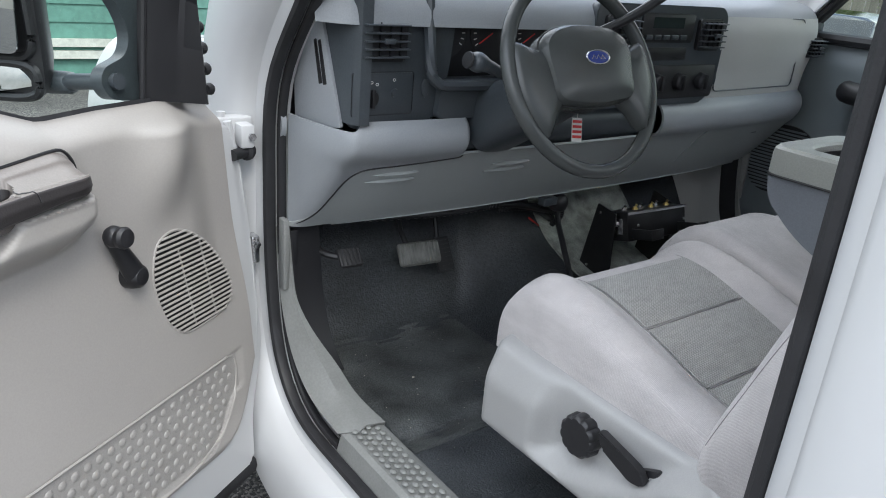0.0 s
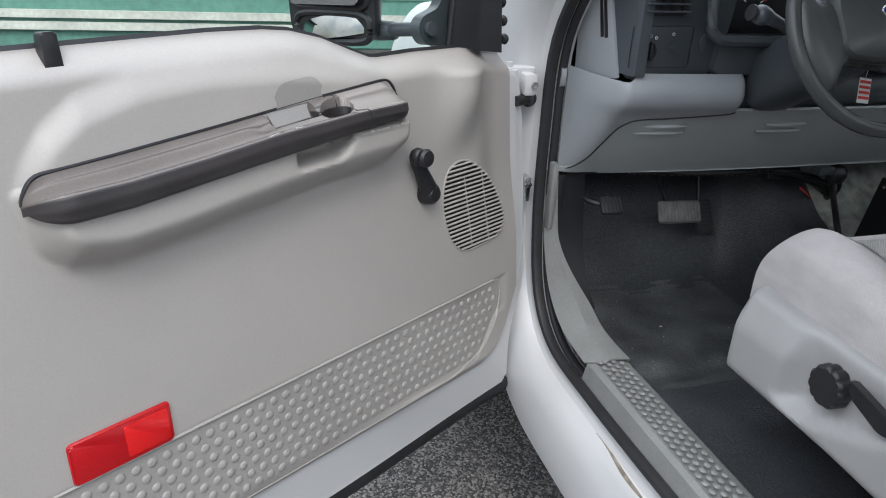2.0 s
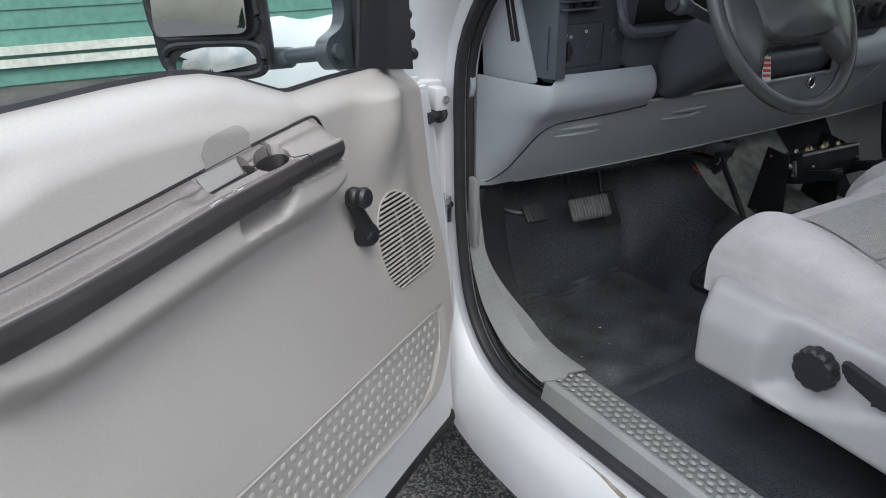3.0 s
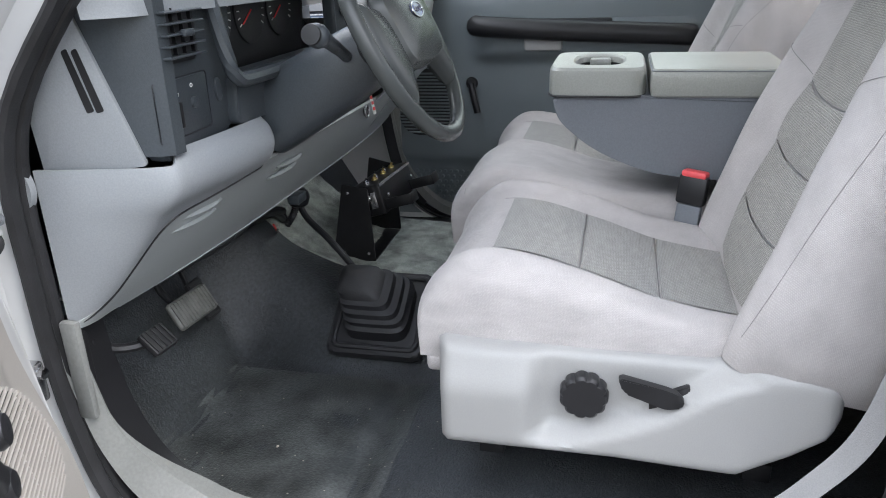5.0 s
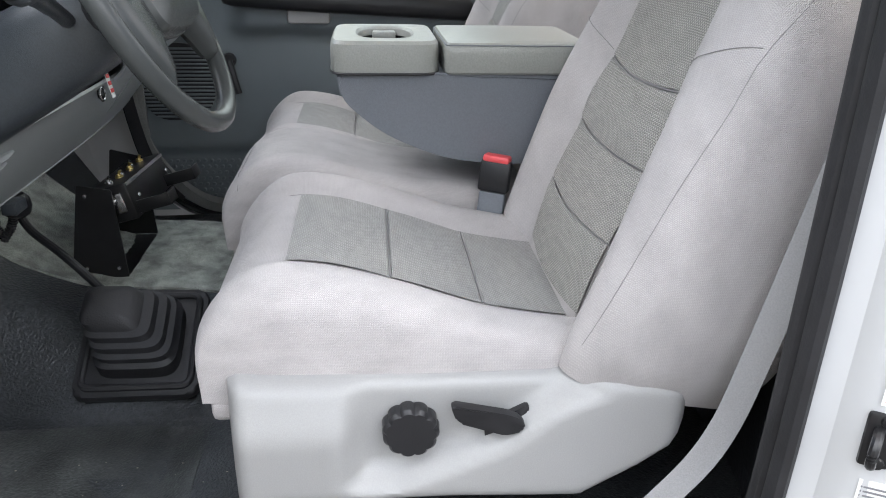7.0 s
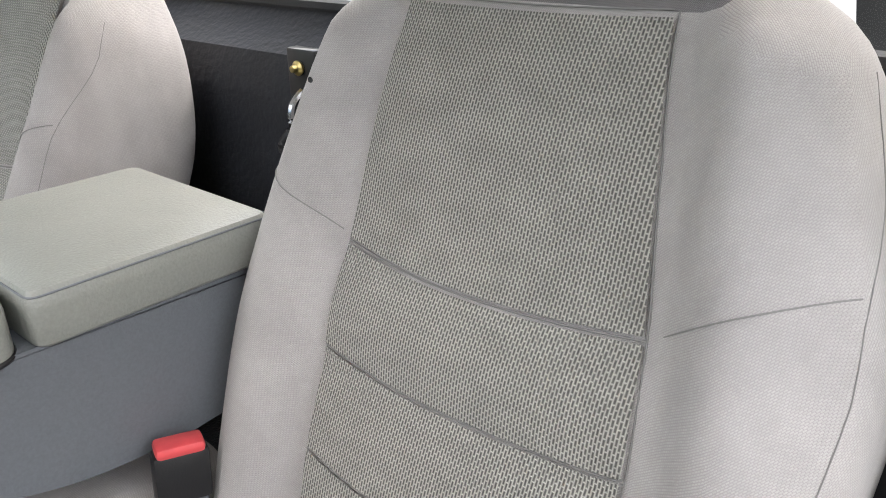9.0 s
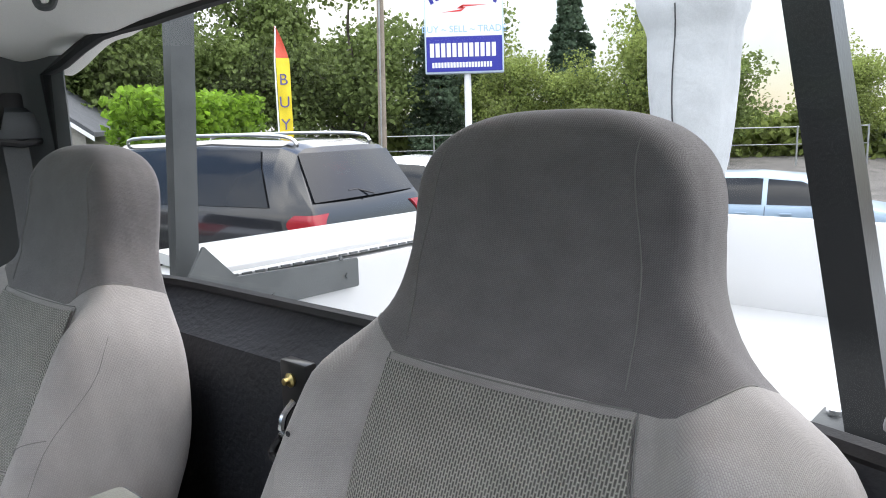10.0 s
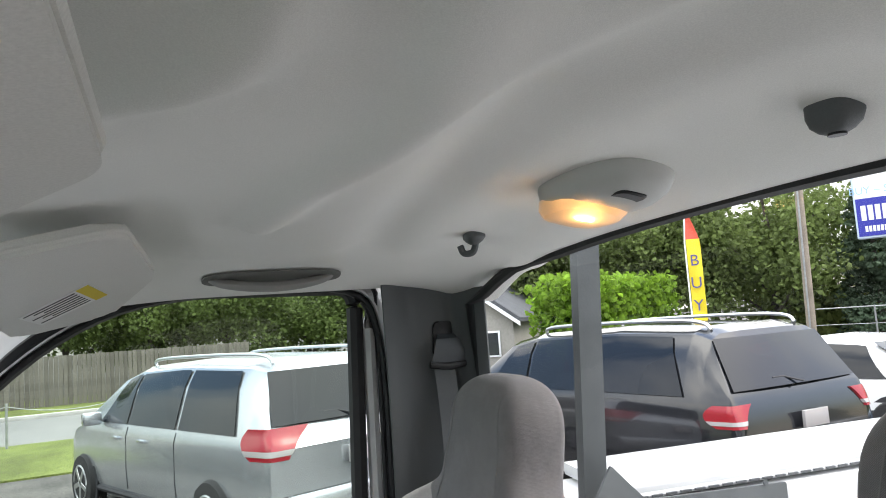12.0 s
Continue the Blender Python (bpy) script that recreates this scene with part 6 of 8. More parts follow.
part("arm", tube([(-0.348, 0.93, 0.90), (-0.345, 0.97, 1.02), (-0.34, 0.99, 1.10)], 0.007, 8), BLACK, ac)
ud = thing("wiring_loom", "bundles of black ribbed cable conduit under the dashboard", "wiring")
for k, pts in enumerate(([(-0.30, 0.80, 1.075), (-0.18, 0.80, 1.06), (-0.05, 0.83, 1.02), (0.06, 0.88, 0.98), (0.10, 0.92, 0.95)], [(-0.15, 0.82, 1.05), (-0.02, 0.85, 1.01), (0.04, 0.86, 0.95), (0.08, 0.88, 0.91)], [(-0.02, 0.80, 1.07), (0.03, 0.83, 0.99), (0.0, 0.87, 0.93), (-0.05, 0.90, 0.90)], [(-0.22, 0.84, 1.04), (-0.10, 0.83, 1.03), (0.02, 0.86, 0.97), (0.06, 0.90, 0.93)], [(-0.68, 0.80, 1.09), (-0.45, 0.79, 1.075), (-0.28, 0.80, 1.07)])):
    line = spline(pts, 22)
    part("conduit", tube(line, [0.0105 if i % 2 else 0.0085 for i in range(len(line))], 8), BLACK, ud)
for k, pts in enumerate(([(-0.10, 0.83, 1.0), (-0.02, 0.86, 0.95), (0.05, 0.88, 0.90)], [(-0.08, 0.83, 0.98), (-0.01, 0.87, 0.94), (0.04, 0.90, 0.90)])):
    part("wire", tube(spline(pts, 8), 0.003, 6), REDINK if k == 0 else BLACK, ud, "thin red wire" if k == 0 else "thin black wire")
part("connector", box(-0.14, -0.09, 0.735, 0.765, 1.068, 1.092, 0.004), CHAR, ud, "grey diagnostic connector")
part("bracket", box(-0.62, -0.42, 0.80, 0.86, 1.075, 1.10, 0.004), STEEL, ud, "black steel bracket")
part("release_label", box(-0.56, -0.47, 0.795, 0.7985, 1.083, 1.092), PAPER, ud, "white release handle marking")
# transfer case lever and its bellows
tl = thing("transfer_lever", "black bent gear lever with a stepped rubber boot", "gear lever")
tb_m = axes((-0.205, 0.515, 0.830), (0, -1, 0), Vector((0.84, 0.0, 0.54)).normalized(), Vector((0, -1, 0)).cross(Vector((0.84, 0.0, 0.54)).normalized()))
part("base_plate", slab(rounded([(-0.115, -0.125), (0.115, -0.125), (0.115, 0.105), (-0.115, 0.105)], 0.022), -0.012, 0.012, 0.008, 3, m=tb_m), RUBBER, tl, "black rubber base plate")
part("base_rim", tube([tb_m @ Vector((a, b, 0.014)) for a, b in rounded([(-0.100, -0.108), (0.100, -0.108), (0.100, 0.090), (-0.100, 0.090)], 0.02)], 0.007, 8, closed=True), RUBBER, tl)
steps = [(0.078, 0.080, 0.0, -0.010, 0.0), (0.078, 0.078, 0.045, -0.008, 0.0), (0.074, 0.072, 0.050, -0.004, 0.0), (0.074, 0.070, 0.062, -0.004, 0.003), (0.068, 0.064, 0.065, 0.0, 0.006), (0.068, 0.062, 0.077, 0.002, 0.009), (0.060, 0.055, 0.080, 0.006, 0.014), (0.060, 0.053, 0.092, 0.008, 0.018), (0.050, 0.046, 0.095, 0.012, 0.024), (0.048, 0.042, 0.108, 0.016, 0.030), (0.034, 0.030, 0.116, 0.020, 0.036), (0.012, 0.012, 0.122, 0.022, 0.042)]
part("boot", loft([[tb_m @ Vector((-a - sh * 1.4, b + off, h)) for a, b in oval(0, 0, ra, rb, 28, 5)] for ra, rb, h, off, sh in steps]), RUBBER, tl, "black stepped rubber boot")
lev = spline([tb_m @ Vector((-0.05, 0.02, 0.112)), (-0.145, 0.600, 0.905), (-0.10, 0.68, 0.965), (-0.055, 0.755, 1.005), (-0.036, 0.783, 1.04)], 6)
part("rod", tube(lev, 0.0085, 10), BLACK, tl)
part("lever_knob", loft([[(-0.036 + r * math.cos(2 * math.pi * i / 20), 0.783 + r * math.sin(2 * math.pi * i / 20), 1.028 + h) for i in range(20)] for r, h in ((0.012, 0), (0.024, 0.008), (0.029, 0.024), (0.027, 0.040), (0.018, 0.050), (0.001, 0.053))]), BLACK, tl, "black rounded knob")
for a, b in ((-0.095, 0.085), (0.095, 0.085)):
    part("screw", lathe([(0.001, 0), (0.007, 0), (0.006, 0.004), (0.001, 0.005)], 10, tb_m @ Matrix.Translation((a, b, 0.012))), STEEL, tl)
# control box on its folded steel bracket
cb = thing("control_box", "black steel switch box with bright toggles on a bracket", "control box")
ZL = 0.862
part("side_plate", slab(rounded([(0.724, ZL), (0.604, ZL), (0.615, 1.064), (0.684, 1.076)], 0.004), 0.0, 0.004, m=axes((0.022, 0, 0), (0, 1, 0), (0, 0, 1), (1, 0, 0))), STEEL, cb, "black steel side plate")
part("far_plate", slab(rounded([(0.724, ZL + 0.005), (0.604, ZL + 0.005), (0.615, 1.066), (0.690, 1.085)], 0.004), 0.0, 0.004, m=axes((0.272, 0, 0), (0, 1, 0), (0, 0, 1), (1, 0, 0))), STEEL, cb)
for y, z in ((0.670, 1.052), (0.690, 0.885), (0.622, 0.885)):
    part("screw", lathe([(0.001, 0), (0.005, 0), (0.004, 0.003), (0.001, 0.004)], 10, pose(0.022, y, z, 0, -90, 0)), CHROME, cb)
part("base", box(0.028, 0.270, 0.606, 0.722, ZL - 0.004, ZL + 0.004, 0.001), STEEL, cb)
bxm = pose(0.158, 0.618, 1.036, -16, 0, -4)
part("case", box(-0.118, 0.118, -0.045, 0.045, -0.055, 0.028, 0.004, m=bxm), STEEL, cb)
part("cover_edge", box(-0.118, 0.118, -0.048, -0.045, 0.020, 0.027, m=bxm), CHROME, cb, "worn bright edge")
for i in range(6):
    k_ = bxm @ Matrix.Translation((-0.080 + 0.032 * i, 0.005 - 0.012 * (i % 2), 0.028))
    part("toggle", join(lathe([(0.001, 0), (0.009, 0), (0.009, 0.004), (0.006, 0.005), (0.006, 0.008), (0.001, 0.009)], 12, k_), tube([k_ @ Vector((0, 0, 0.006)), k_ @ Vector((0.002, -0.006, 0.014))], [0.0026, 0.0040], 8)), BRASS if i % 2 else CHROME, cb, "brass toggle switch" if i % 2 else "bright steel toggle switch")
part("indicator", join(box(-0.124, -0.118, -0.03, 0.015, -0.035, 0.010, 0.002, m=bxm), lathe([(0.001, 0), (0.010, 0), (0.007, 0.008), (0.001, 0.009)], 12, bxm @ pose(-0.124, -0.008, -0.005, 0, -90, 0))), CHROME, cb, "bright metal connector")
for sx in (-0.10, 0.085):
    part("bracket_arm", box(sx - 0.003, sx + 0.003, -0.115, -0.03, -0.048, -0.020, 0.001, m=bxm), STEEL, cb)
    part("bracket_foot", box(sx - 0.003, sx + 0.045, -0.118, -0.112, -0.048, -0.020, 0.001, m=bxm), STEEL, cb)
    part("screw", lathe([(0.001, 0), (0.005, 0), (0.004, 0.003), (0.001, 0.004)], 10, bxm @ pose(sx + 0.02, -0.048, -0.012, 90, 0, 0)), CHROME, cb)

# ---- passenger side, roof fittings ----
# door panel plastic, darkened and blued for the shade across the cab
PDOOR = mat("passenger_door_shaded_plastic", (0.165, 0.190, 0.205), 0.5, spot=(3, 0.06), grain=(400, 0.05), bump=(850, 0.0003))
pdr = thing("passenger_door", "closed passenger door, cab shade in its dark grey panel colour, black armrest", "door", pose(0.9, 0.2, 0.6))


def pp_x(y, z):
    x = 0.905 + 0.02 * sm(1.46, 1.53, z)
    x -= 0.045 * sm(1.26, 1.32, z) * (1 - sm(1.38, 1.42, z)) * sm(-0.27, -0.20, y) * (1 - sm(0.42, 0.52, y))
    x += 0.012 * (1 - sm(0.90, 0.92, z)) * sm(-0.25, -0.2, y)
    return x


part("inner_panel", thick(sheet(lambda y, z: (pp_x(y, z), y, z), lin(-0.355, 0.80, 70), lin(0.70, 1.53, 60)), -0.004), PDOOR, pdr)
part("shell", box(0.935, 1.0, -0.36, 0.80, 0.60, 1.50, 0.015), PAINT, pdr, "white painted steel door shell")
arm_l = spline([(0.855, 0.485, 1.405), (0.835, 0.44, 1.398), (0.83, 0.2, 1.385), (0.832, -0.18, 1.368), (0.852, -0.235, 1.362)], 8)
part("armrest", tube(arm_l, [0.018 + 0.012 * min(1, i / 4, (len(arm_l) - 1 - i) / 4) for i in range(len(arm_l))], 12, flat=1.15), BLACK, pdr, "black padded armrest")
part("pull_cup", box(0.842, 0.87, 0.18, 0.31, 1.315, 1.36, 0.012), TRIM, pdr, "pale grey pull cup")
part("handle_bezel", box(0.845, 0.868, 0.02, 0.30, 1.40, 1.42, 0.006), BLACK, pdr)
sf = [(p.x, p.y) for p in spline([(0.775, 1.10, 0), (0.755, 1.19, 0), (0.70, 1.245, 0), (0.61, 1.245, 0), (0.555, 1.20, 0), (0.545, 1.12, 0), (0.58, 1.04, 0), (0.68, 1.01, 0), (0.75, 1.03, 0)], 4, closed=True)]
sfp = part("speaker_field", slab(sf, -0.004, 0.004, m=axes((0.900, 0, 0), (0, 1, 0), (0, 0, 1), (1, 0, 0))), BLACK, pdr, "dark speaker opening")
for i in range(19):
    z = 1.022 + 0.0118 * i
    ys = [a + (c - a) * (z - b) / (d - b) for (a, b), (c, d) in zip(sf, sf[1:] + sf[:1]) if (b - z) * (d - z) < 0]
    if len(ys) >= 2:
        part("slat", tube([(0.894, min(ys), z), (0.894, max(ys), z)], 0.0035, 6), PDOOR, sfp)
part("window_crank", join(tube([(0.885, 0.50, 1.20), (0.872, 0.485, 1.14), (0.868, 0.475, 1.10)], 0.012, 10), lathe([(0.001, 0), (0.022, 0), (0.018, 0.014), (0.001, 0.016)], 18, pose(0.90, 0.50, 1.20, 0, -90, 0))), BLACK, pdr, "black window winder")
spots = [axes((0.9165, 0.72 - 0.022 * i - (0.011 if j % 2 else 0), 0.75 + 0.02 * j), Vector((0, 0.007, 0)), Vector((0, 0, 0.007)), Vector((-0.004, 0, 0))) for i in range(44) for j in range(7)]
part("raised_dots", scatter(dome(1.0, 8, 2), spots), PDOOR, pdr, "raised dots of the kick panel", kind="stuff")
wf = rounded([(0.70, 1.545), (-0.308, 1.545), (-0.323, 2.048), (0.10, 2.060), (0.34, 1.985)], [0.03, 0.02, 0.05, 0.2, 0.25], 8)
wline = [(0.915, a, b) for a, b in wf]
fold = [(-0.346, 0.80), (-0.346, 1.50), (-0.350, 1.95), (-0.350, 2.03), (-0.330, 2.072), (-0.28, 2.088), (0.10, 2.096), (0.36, 2.02)]
part("frame_fold", tube([(0.916, a - 0.001, b) for a, b in fold], 0.017, 8, flat=0.9), PAINT, pdr, "white painted window frame edge")
part("frame_seal", tube([(0.896, a - 0.018 * sm(2.10, 2.06, b), b + 0.010 * sm(2.03, 2.08, b)) for a, b in fold], 0.006, 8), RUBBER, pdr, "black rubber frame seal")
part("window_frame", tube(wline, 0.019, 8, closed=True), RUBBER, pdr, "black window surround")
pw = part("window_pane", slab([(a, b) for a, b in wf], 0.0, 0.003, m=axes((0.928, 0, 0), (0, 1, 0), (0, 0, 1), (1, 0, 0))), WINGLASS, pdr, "tinted window glass")
pw.visible_shadow = False
part("lock_button", tube([(0.905, -0.255, 1.53), (0.905, -0.255, 1.567)], 0.007, 10), BLACK, pdr, "black lock button")

dl = thing("dome_lamp", "oval grey dome lamp, lit, with a black rocker switch", "lamp")
dlm = axes((0.052, -0.478, liner_z(0.052, -0.478) - 0.004), (-1, 0, 0.0), Vector((0, -0.97, -0.22)).normalized(), Vector((0, 0.22, -0.97)).normalized())
part("housing", loft([[dlm @ Vector((a, b, h)) for a, b in oval(0, 0, 0.118 * s, 0.062 * s, 40, 2.6)] for s, h in ((1.0, -0.012), (1.0, 0.004), (0.95, 0.016), (0.82, 0.026), (0.55, 0.031), (0.02, 0.032))]), mat("lamp_plastic", (0.50, 0.50, 0.48), 0.5, bump=(700, 0.0003)), dl)
LENS = mat("lamp_lens", (0.85, 0.82, 0.75), 0.42)
lens_b = LENS.node_tree.nodes["Principled BSDF"]
lens_b.inputs["Transmission Weight"].default_value = 0.85
lens_b.inputs["Emission Color"].default_value, lens_b.inputs["Emission Strength"].default_value = (1.0, 0.55, 0.22, 1), 0.03
part("lens", loft([[dlm @ Vector((a - 0.045, b, h)) for a, b in oval(0, 0, 0.066 * s, 0.050 * s, 32, 3)] for s, h in ((1.0, 0.018), (0.98, 0.030), (0.85, 0.039), (0.5, 0.043), (0.02, 0.044))]), LENS, dl, "clear ribbed lens")
BULB = mat("bulb_glow", (1, 0.6, 0.25), 0.3)
BULB.node_tree.nodes["Principled BSDF"].inputs["Emission Color"].default_value = (1.0, 0.50, 0.16, 1)
BULB.node_tree.nodes["Principled BSDF"].inputs["Emission Strength"].default_value = 22.0
part("bulb", tube([dlm @ Vector((-0.036, -0.010, 0.036)), dlm @ Vector((-0.032, 0.010, 0.036))], 0.006, 10), BULB, dl, "glowing warm bulb")
part("switch", loft([[dlm @ Vector((a + 0.062, b, h)) for a, b in oval(0, 0, 0.026 * s, 0.020 * s, 20, 4)] for s, h in ((1.0, 0.020), (1.0, 0.029), (0.9, 0.031), (0.02, 0.031))]), BLACK, dl, "black rocker switch")


def hook(x, y, big):
    h = thing("coat_hook", "grey plastic coat hook on the headliner", "hook", group="coat hooks")
    z = liner_z(x, y)
    part("base", loft([[(x + a * s, y + b * s, z + d) for a, b in oval(0, 0, 0.028 * big, 0.020 * big, 20, 3)] for s, d in ((1.0, 0.01), (1.0, -0.006), (0.75, -0.014 * big), (0.35, -0.02 * big), (0.02, -0.021 * big))]), PILLAR, h)
    part("hook", tube(spline([(x, y - 0.004, z - 0.008), (x + 0.004, y + 0.002, z - 0.034 * big), (x + 0.016 * big, y + 0.018 * big, z - 0.036 * big), (x + 0.02 * big, y + 0.024 * big, z - 0.020 * big)], 5), 0.007 * big, 10), PILLAR, h)


hook(0.49, -0.465, 0.9)
anch = thing("roof_socket", "grey plastic belt mount with a dark screw hole on the headliner", "mount")
ax, ay = -0.304, -0.498
az = liner_z(ax, ay)
part("cone", loft([[(ax + a * s, ay + b * s, az + d) for a, b in oval(0, 0, 0.024, 0.018, 24, 3)] for s, d in ((1.0, 0.01), (1.0, -0.006), (0.88, -0.014), (0.60, -0.020), (0.40, -0.022), (0.02, -0.022))]), PILLAR, anch)
part("hole", lathe([(0.001, 0), (0.008, 0), (0.008, 0.002), (0.001, 0.002)], 14, pose(ax, ay, az - 0.0240)), BLACK, anch, "dark screw hole")


def visor(pts, name_label, sticker):
    v = thing("sun_visor", name_label, "sun visor", group="sun visors")
    c = [Vector(p) for p in pts]
    e1, e2 = (c[1] - c[0]).normalized(), (c[-1] - c[0])
    nrm = e1.cross(e2).normalized()
    if nrm.z > 0:
        nrm = -nrm
    e2 = nrm.cross(e1)
    if e2.dot(c[-1] - c[0]) < 0:
        e2 = -e2
    m = axes(c[0], e1, e2, nrm)
    flat = [((p - c[0]).dot(e1), (p - c[0]).dot(e2)) for p in c]
    out = rounded(flat, 0.035, 6)
    part("board", slab(out, -0.006, 0.016, 0.009, 3, m=m), VISOR, v)
    part("piping", tube([m @ Vector((a, b, 0.006)) for a, b in out], 0.0035, 6, closed=True), VISOR, v)
    if sticker:
        lm = m @ axes((0.241, 0.089, 0.0162), (0.69, 0.724, 0), (0.996, -0.08, 0), (0, 0, -1))
        lab = part("warning_label", box(0, 0.180, -0.012, 0.095, -0.001, 0.0, m=lm), PAPER, v, "white airbag warning label")
        part("label_head", box(0, 0.030, -0.012, 0.095, -0.0016, -0.001, m=lm), YELLOW, lab, "yellow warning band")
        for k in range(7):
            part("print_bar", box(0.038, 0.172 - 0.02 * (k % 3), -0.004 + 0.0135 * k, 0.001 + 0.0135 * k, -0.0014, -0.001, m=lm), INK, lab)
    return v


visor([(0.204, 0.108, 2.102), (0.50, 0.087, 2.072), (0.75, 0.180, 2.026), (0.75, 0.34, 1.987), (0.20, 0.33, 2.057)], "grey cloth passenger sun visor with a warning label", True)
visor([(-0.224, 0.165, 2.052), (-0.395, 0.068, 2.052), (-0.78, 0.050, 2.037), (-0.78, 0.30, 1.99), (-0.224, 0.35, 2.03)], "grey cloth driver sun visor", False)
gh = thing("grab_handle", "grey moulded grab handle recessed over the passenger door", "grab handle")
ghl = spline([(0.765, 0.002, 2.078), (0.750, -0.020, 2.060), (0.742, -0.070, 2.050), (0.740, -0.125, 2.047), (0.742, -0.180, 2.050), (0.750, -0.228, 2.060), (0.765, -0.250, 2.076)], 6)
# a patch laid on the liner, darkened to give the recess its shade
part("recess", thick(loft([[(0.750 + r * 0.036 * b, -0.125 + r * 0.138 * a, liner_z(0.750 + r * 0.036 * b, -0.125 + r * 0.138 * a) - 0.0035) for a, b in oval(0, 0, 1, 1, 32, 3)] for r in (0.02, 0.4, 0.75, 0.92, 1.0)], caps=False), 0.002), mat("recess_shade", (0.16, 0.158, 0.150), 0.7, bump=(600, 0.0003)), gh, "shade of the handle recess as a dark grey patch")
part("bar", tube(ghl, [0.014 - 0.004 * abs(2 * i / (len(ghl) - 1) - 1) for i in range(len(ghl))], 12, flat=0.8), mat("handle_plastic", (0.30, 0.295, 0.285), 0.5, bump=(600, 0.0003)), gh, "grey grip bar")

# belts
def strap(pts, w, across, material, parent, t=0.0014):
    P = spline(pts, 8)
    a = Vector(across).normalized() * w / 2
    return part("webbing", thick(loft([[p - a, p + a] for p in P], caps=False, loop=False), t), material, parent)


sb = thing("seat_belt", "dark seat belt webbing with a plastic loop on the rear pillar", "seat belt", group="seat belts")
strap([(0.845, -0.505, 1.865), (0.80, -0.50, 1.66), (0.765, -0.47, 1.45), (0.74, -0.40, 1.1), (0.73, -0.36, 0.80)], 0.046, (0.25, 1, 0), BELTDARK, sb)
part("slot_plate", slab(rounded([(-0.545, 1.875), (-0.485, 1.875), (-0.490, 1.955), (-0.540, 1.955)], 0.014), 0.0, 0.012, 0.004, m=axes((0.856, 0, 0), (0, 1, 0), (0, 0, 1), (1, 0, 0))), BLACK, sb, "black slot plate")
part("loop", loft([[(x, -0.515 + a, z) for a in (-w, -w * 0.5, w * 0.5, w)] for x, z, w in ((0.850, 1.925, 0.020), (0.836, 1.915, 0.026), (0.828, 1.890, 0.036), (0.832, 1.862, 0.042), (0.846, 1.850, 0.042))], caps=False, loop=False), CHAR, sb, "grey plastic belt loop")
part("loop_bar", tube([(0.836, -0.560, 1.858), (0.832, -0.515, 1.852), (0.836, -0.470, 1.858)], 0.008, 8), BLACK, sb)
sb2 = thing("seat_belt", "pale grey seat belt webbing beside the driver seat", "seat belt", group="seat belts")
strap([(-0.865, -0.500, 1.90), (-0.84, -0.455, 1.55), (-0.815, -0.392, 1.15), (-0.80, -0.362, 0.99), (-0.792, -0.305, 0.89), (-0.785, -0.245, 0.815)], 0.034, (0.9, 1, 0.35), BELT, sb2)
part("anchor_sleeve", loft([[(-0.785 + dx, y + s * 0.030, z - s * 0.012) for dx, s in ((-0.008, -1), (0.008, -1), (0.008, 1), (-0.008, 1))] for y, z in ((-0.262, 0.845), (-0.225, 0.785), (-0.19, 0.735))]), TRIM, sb2, "pale grey plastic anchor sleeve")

PALERED = mat("faded_red_ink", (0.66, 0.33, 0.32), 0.7)
# latch striker and stickers on the pillar
sk_ = thing("door_striker", "black steel door latch striker on the white pillar", "striker")
JAMB = axes((-0.967, -0.430, 0), Vector((-0.458, -0.889, 0)), (0, 0, 1), Vector((-0.889, 0.458, 0)))
part("plate", box(-0.008, 0.022, 1.086, 1.150, -0.002, 0.006, 0.004, m=JAMB), STEEL, sk_)
part("loop", tube([JAMB @ p for p in spline([(0.006, 1.100, 0), (0.000, 1.102, 0.026), (-0.002, 1.116, 0.033), (0.000, 1.130, 0.026), (0.006, 1.132, 0)], 5)], 0.0052, 10), STEEL, sk_)
for z in (1.093, 1.143):
    part("bolt", lathe([(0.001, 0), (0.007, 0), (0.006, 0.003), (0.001, 0.004)], 12, JAMB @ pose(0.010, z, 0.006)), STEEL, sk_)
for z0, z1, ink, word in ((1.005, 1.068, GREYINK, "white data sticker with dark print on the pillar"), (1.158, 1.204, PALERED, "white tyre sticker with red print on the pillar")):
    stk = thing("sticker", word, "sticker", group="pillar stickers")
    part("paper", box(0.0, 0.042, z0, z1, 0.0020, 0.0026, m=JAMB), PAPER, stk)
    for k in range(10):
        part("print_bar", box(0.003, 0.039 - 0.004 * (k % 3), z0 + 0.004 + k * (z1 - z0 - 0.008) / 10, z0 + 0.004 + (k + 0.4) * (z1 - z0 - 0.008) / 10, 0.0026, 0.0031, m=JAMB), ink, stk)

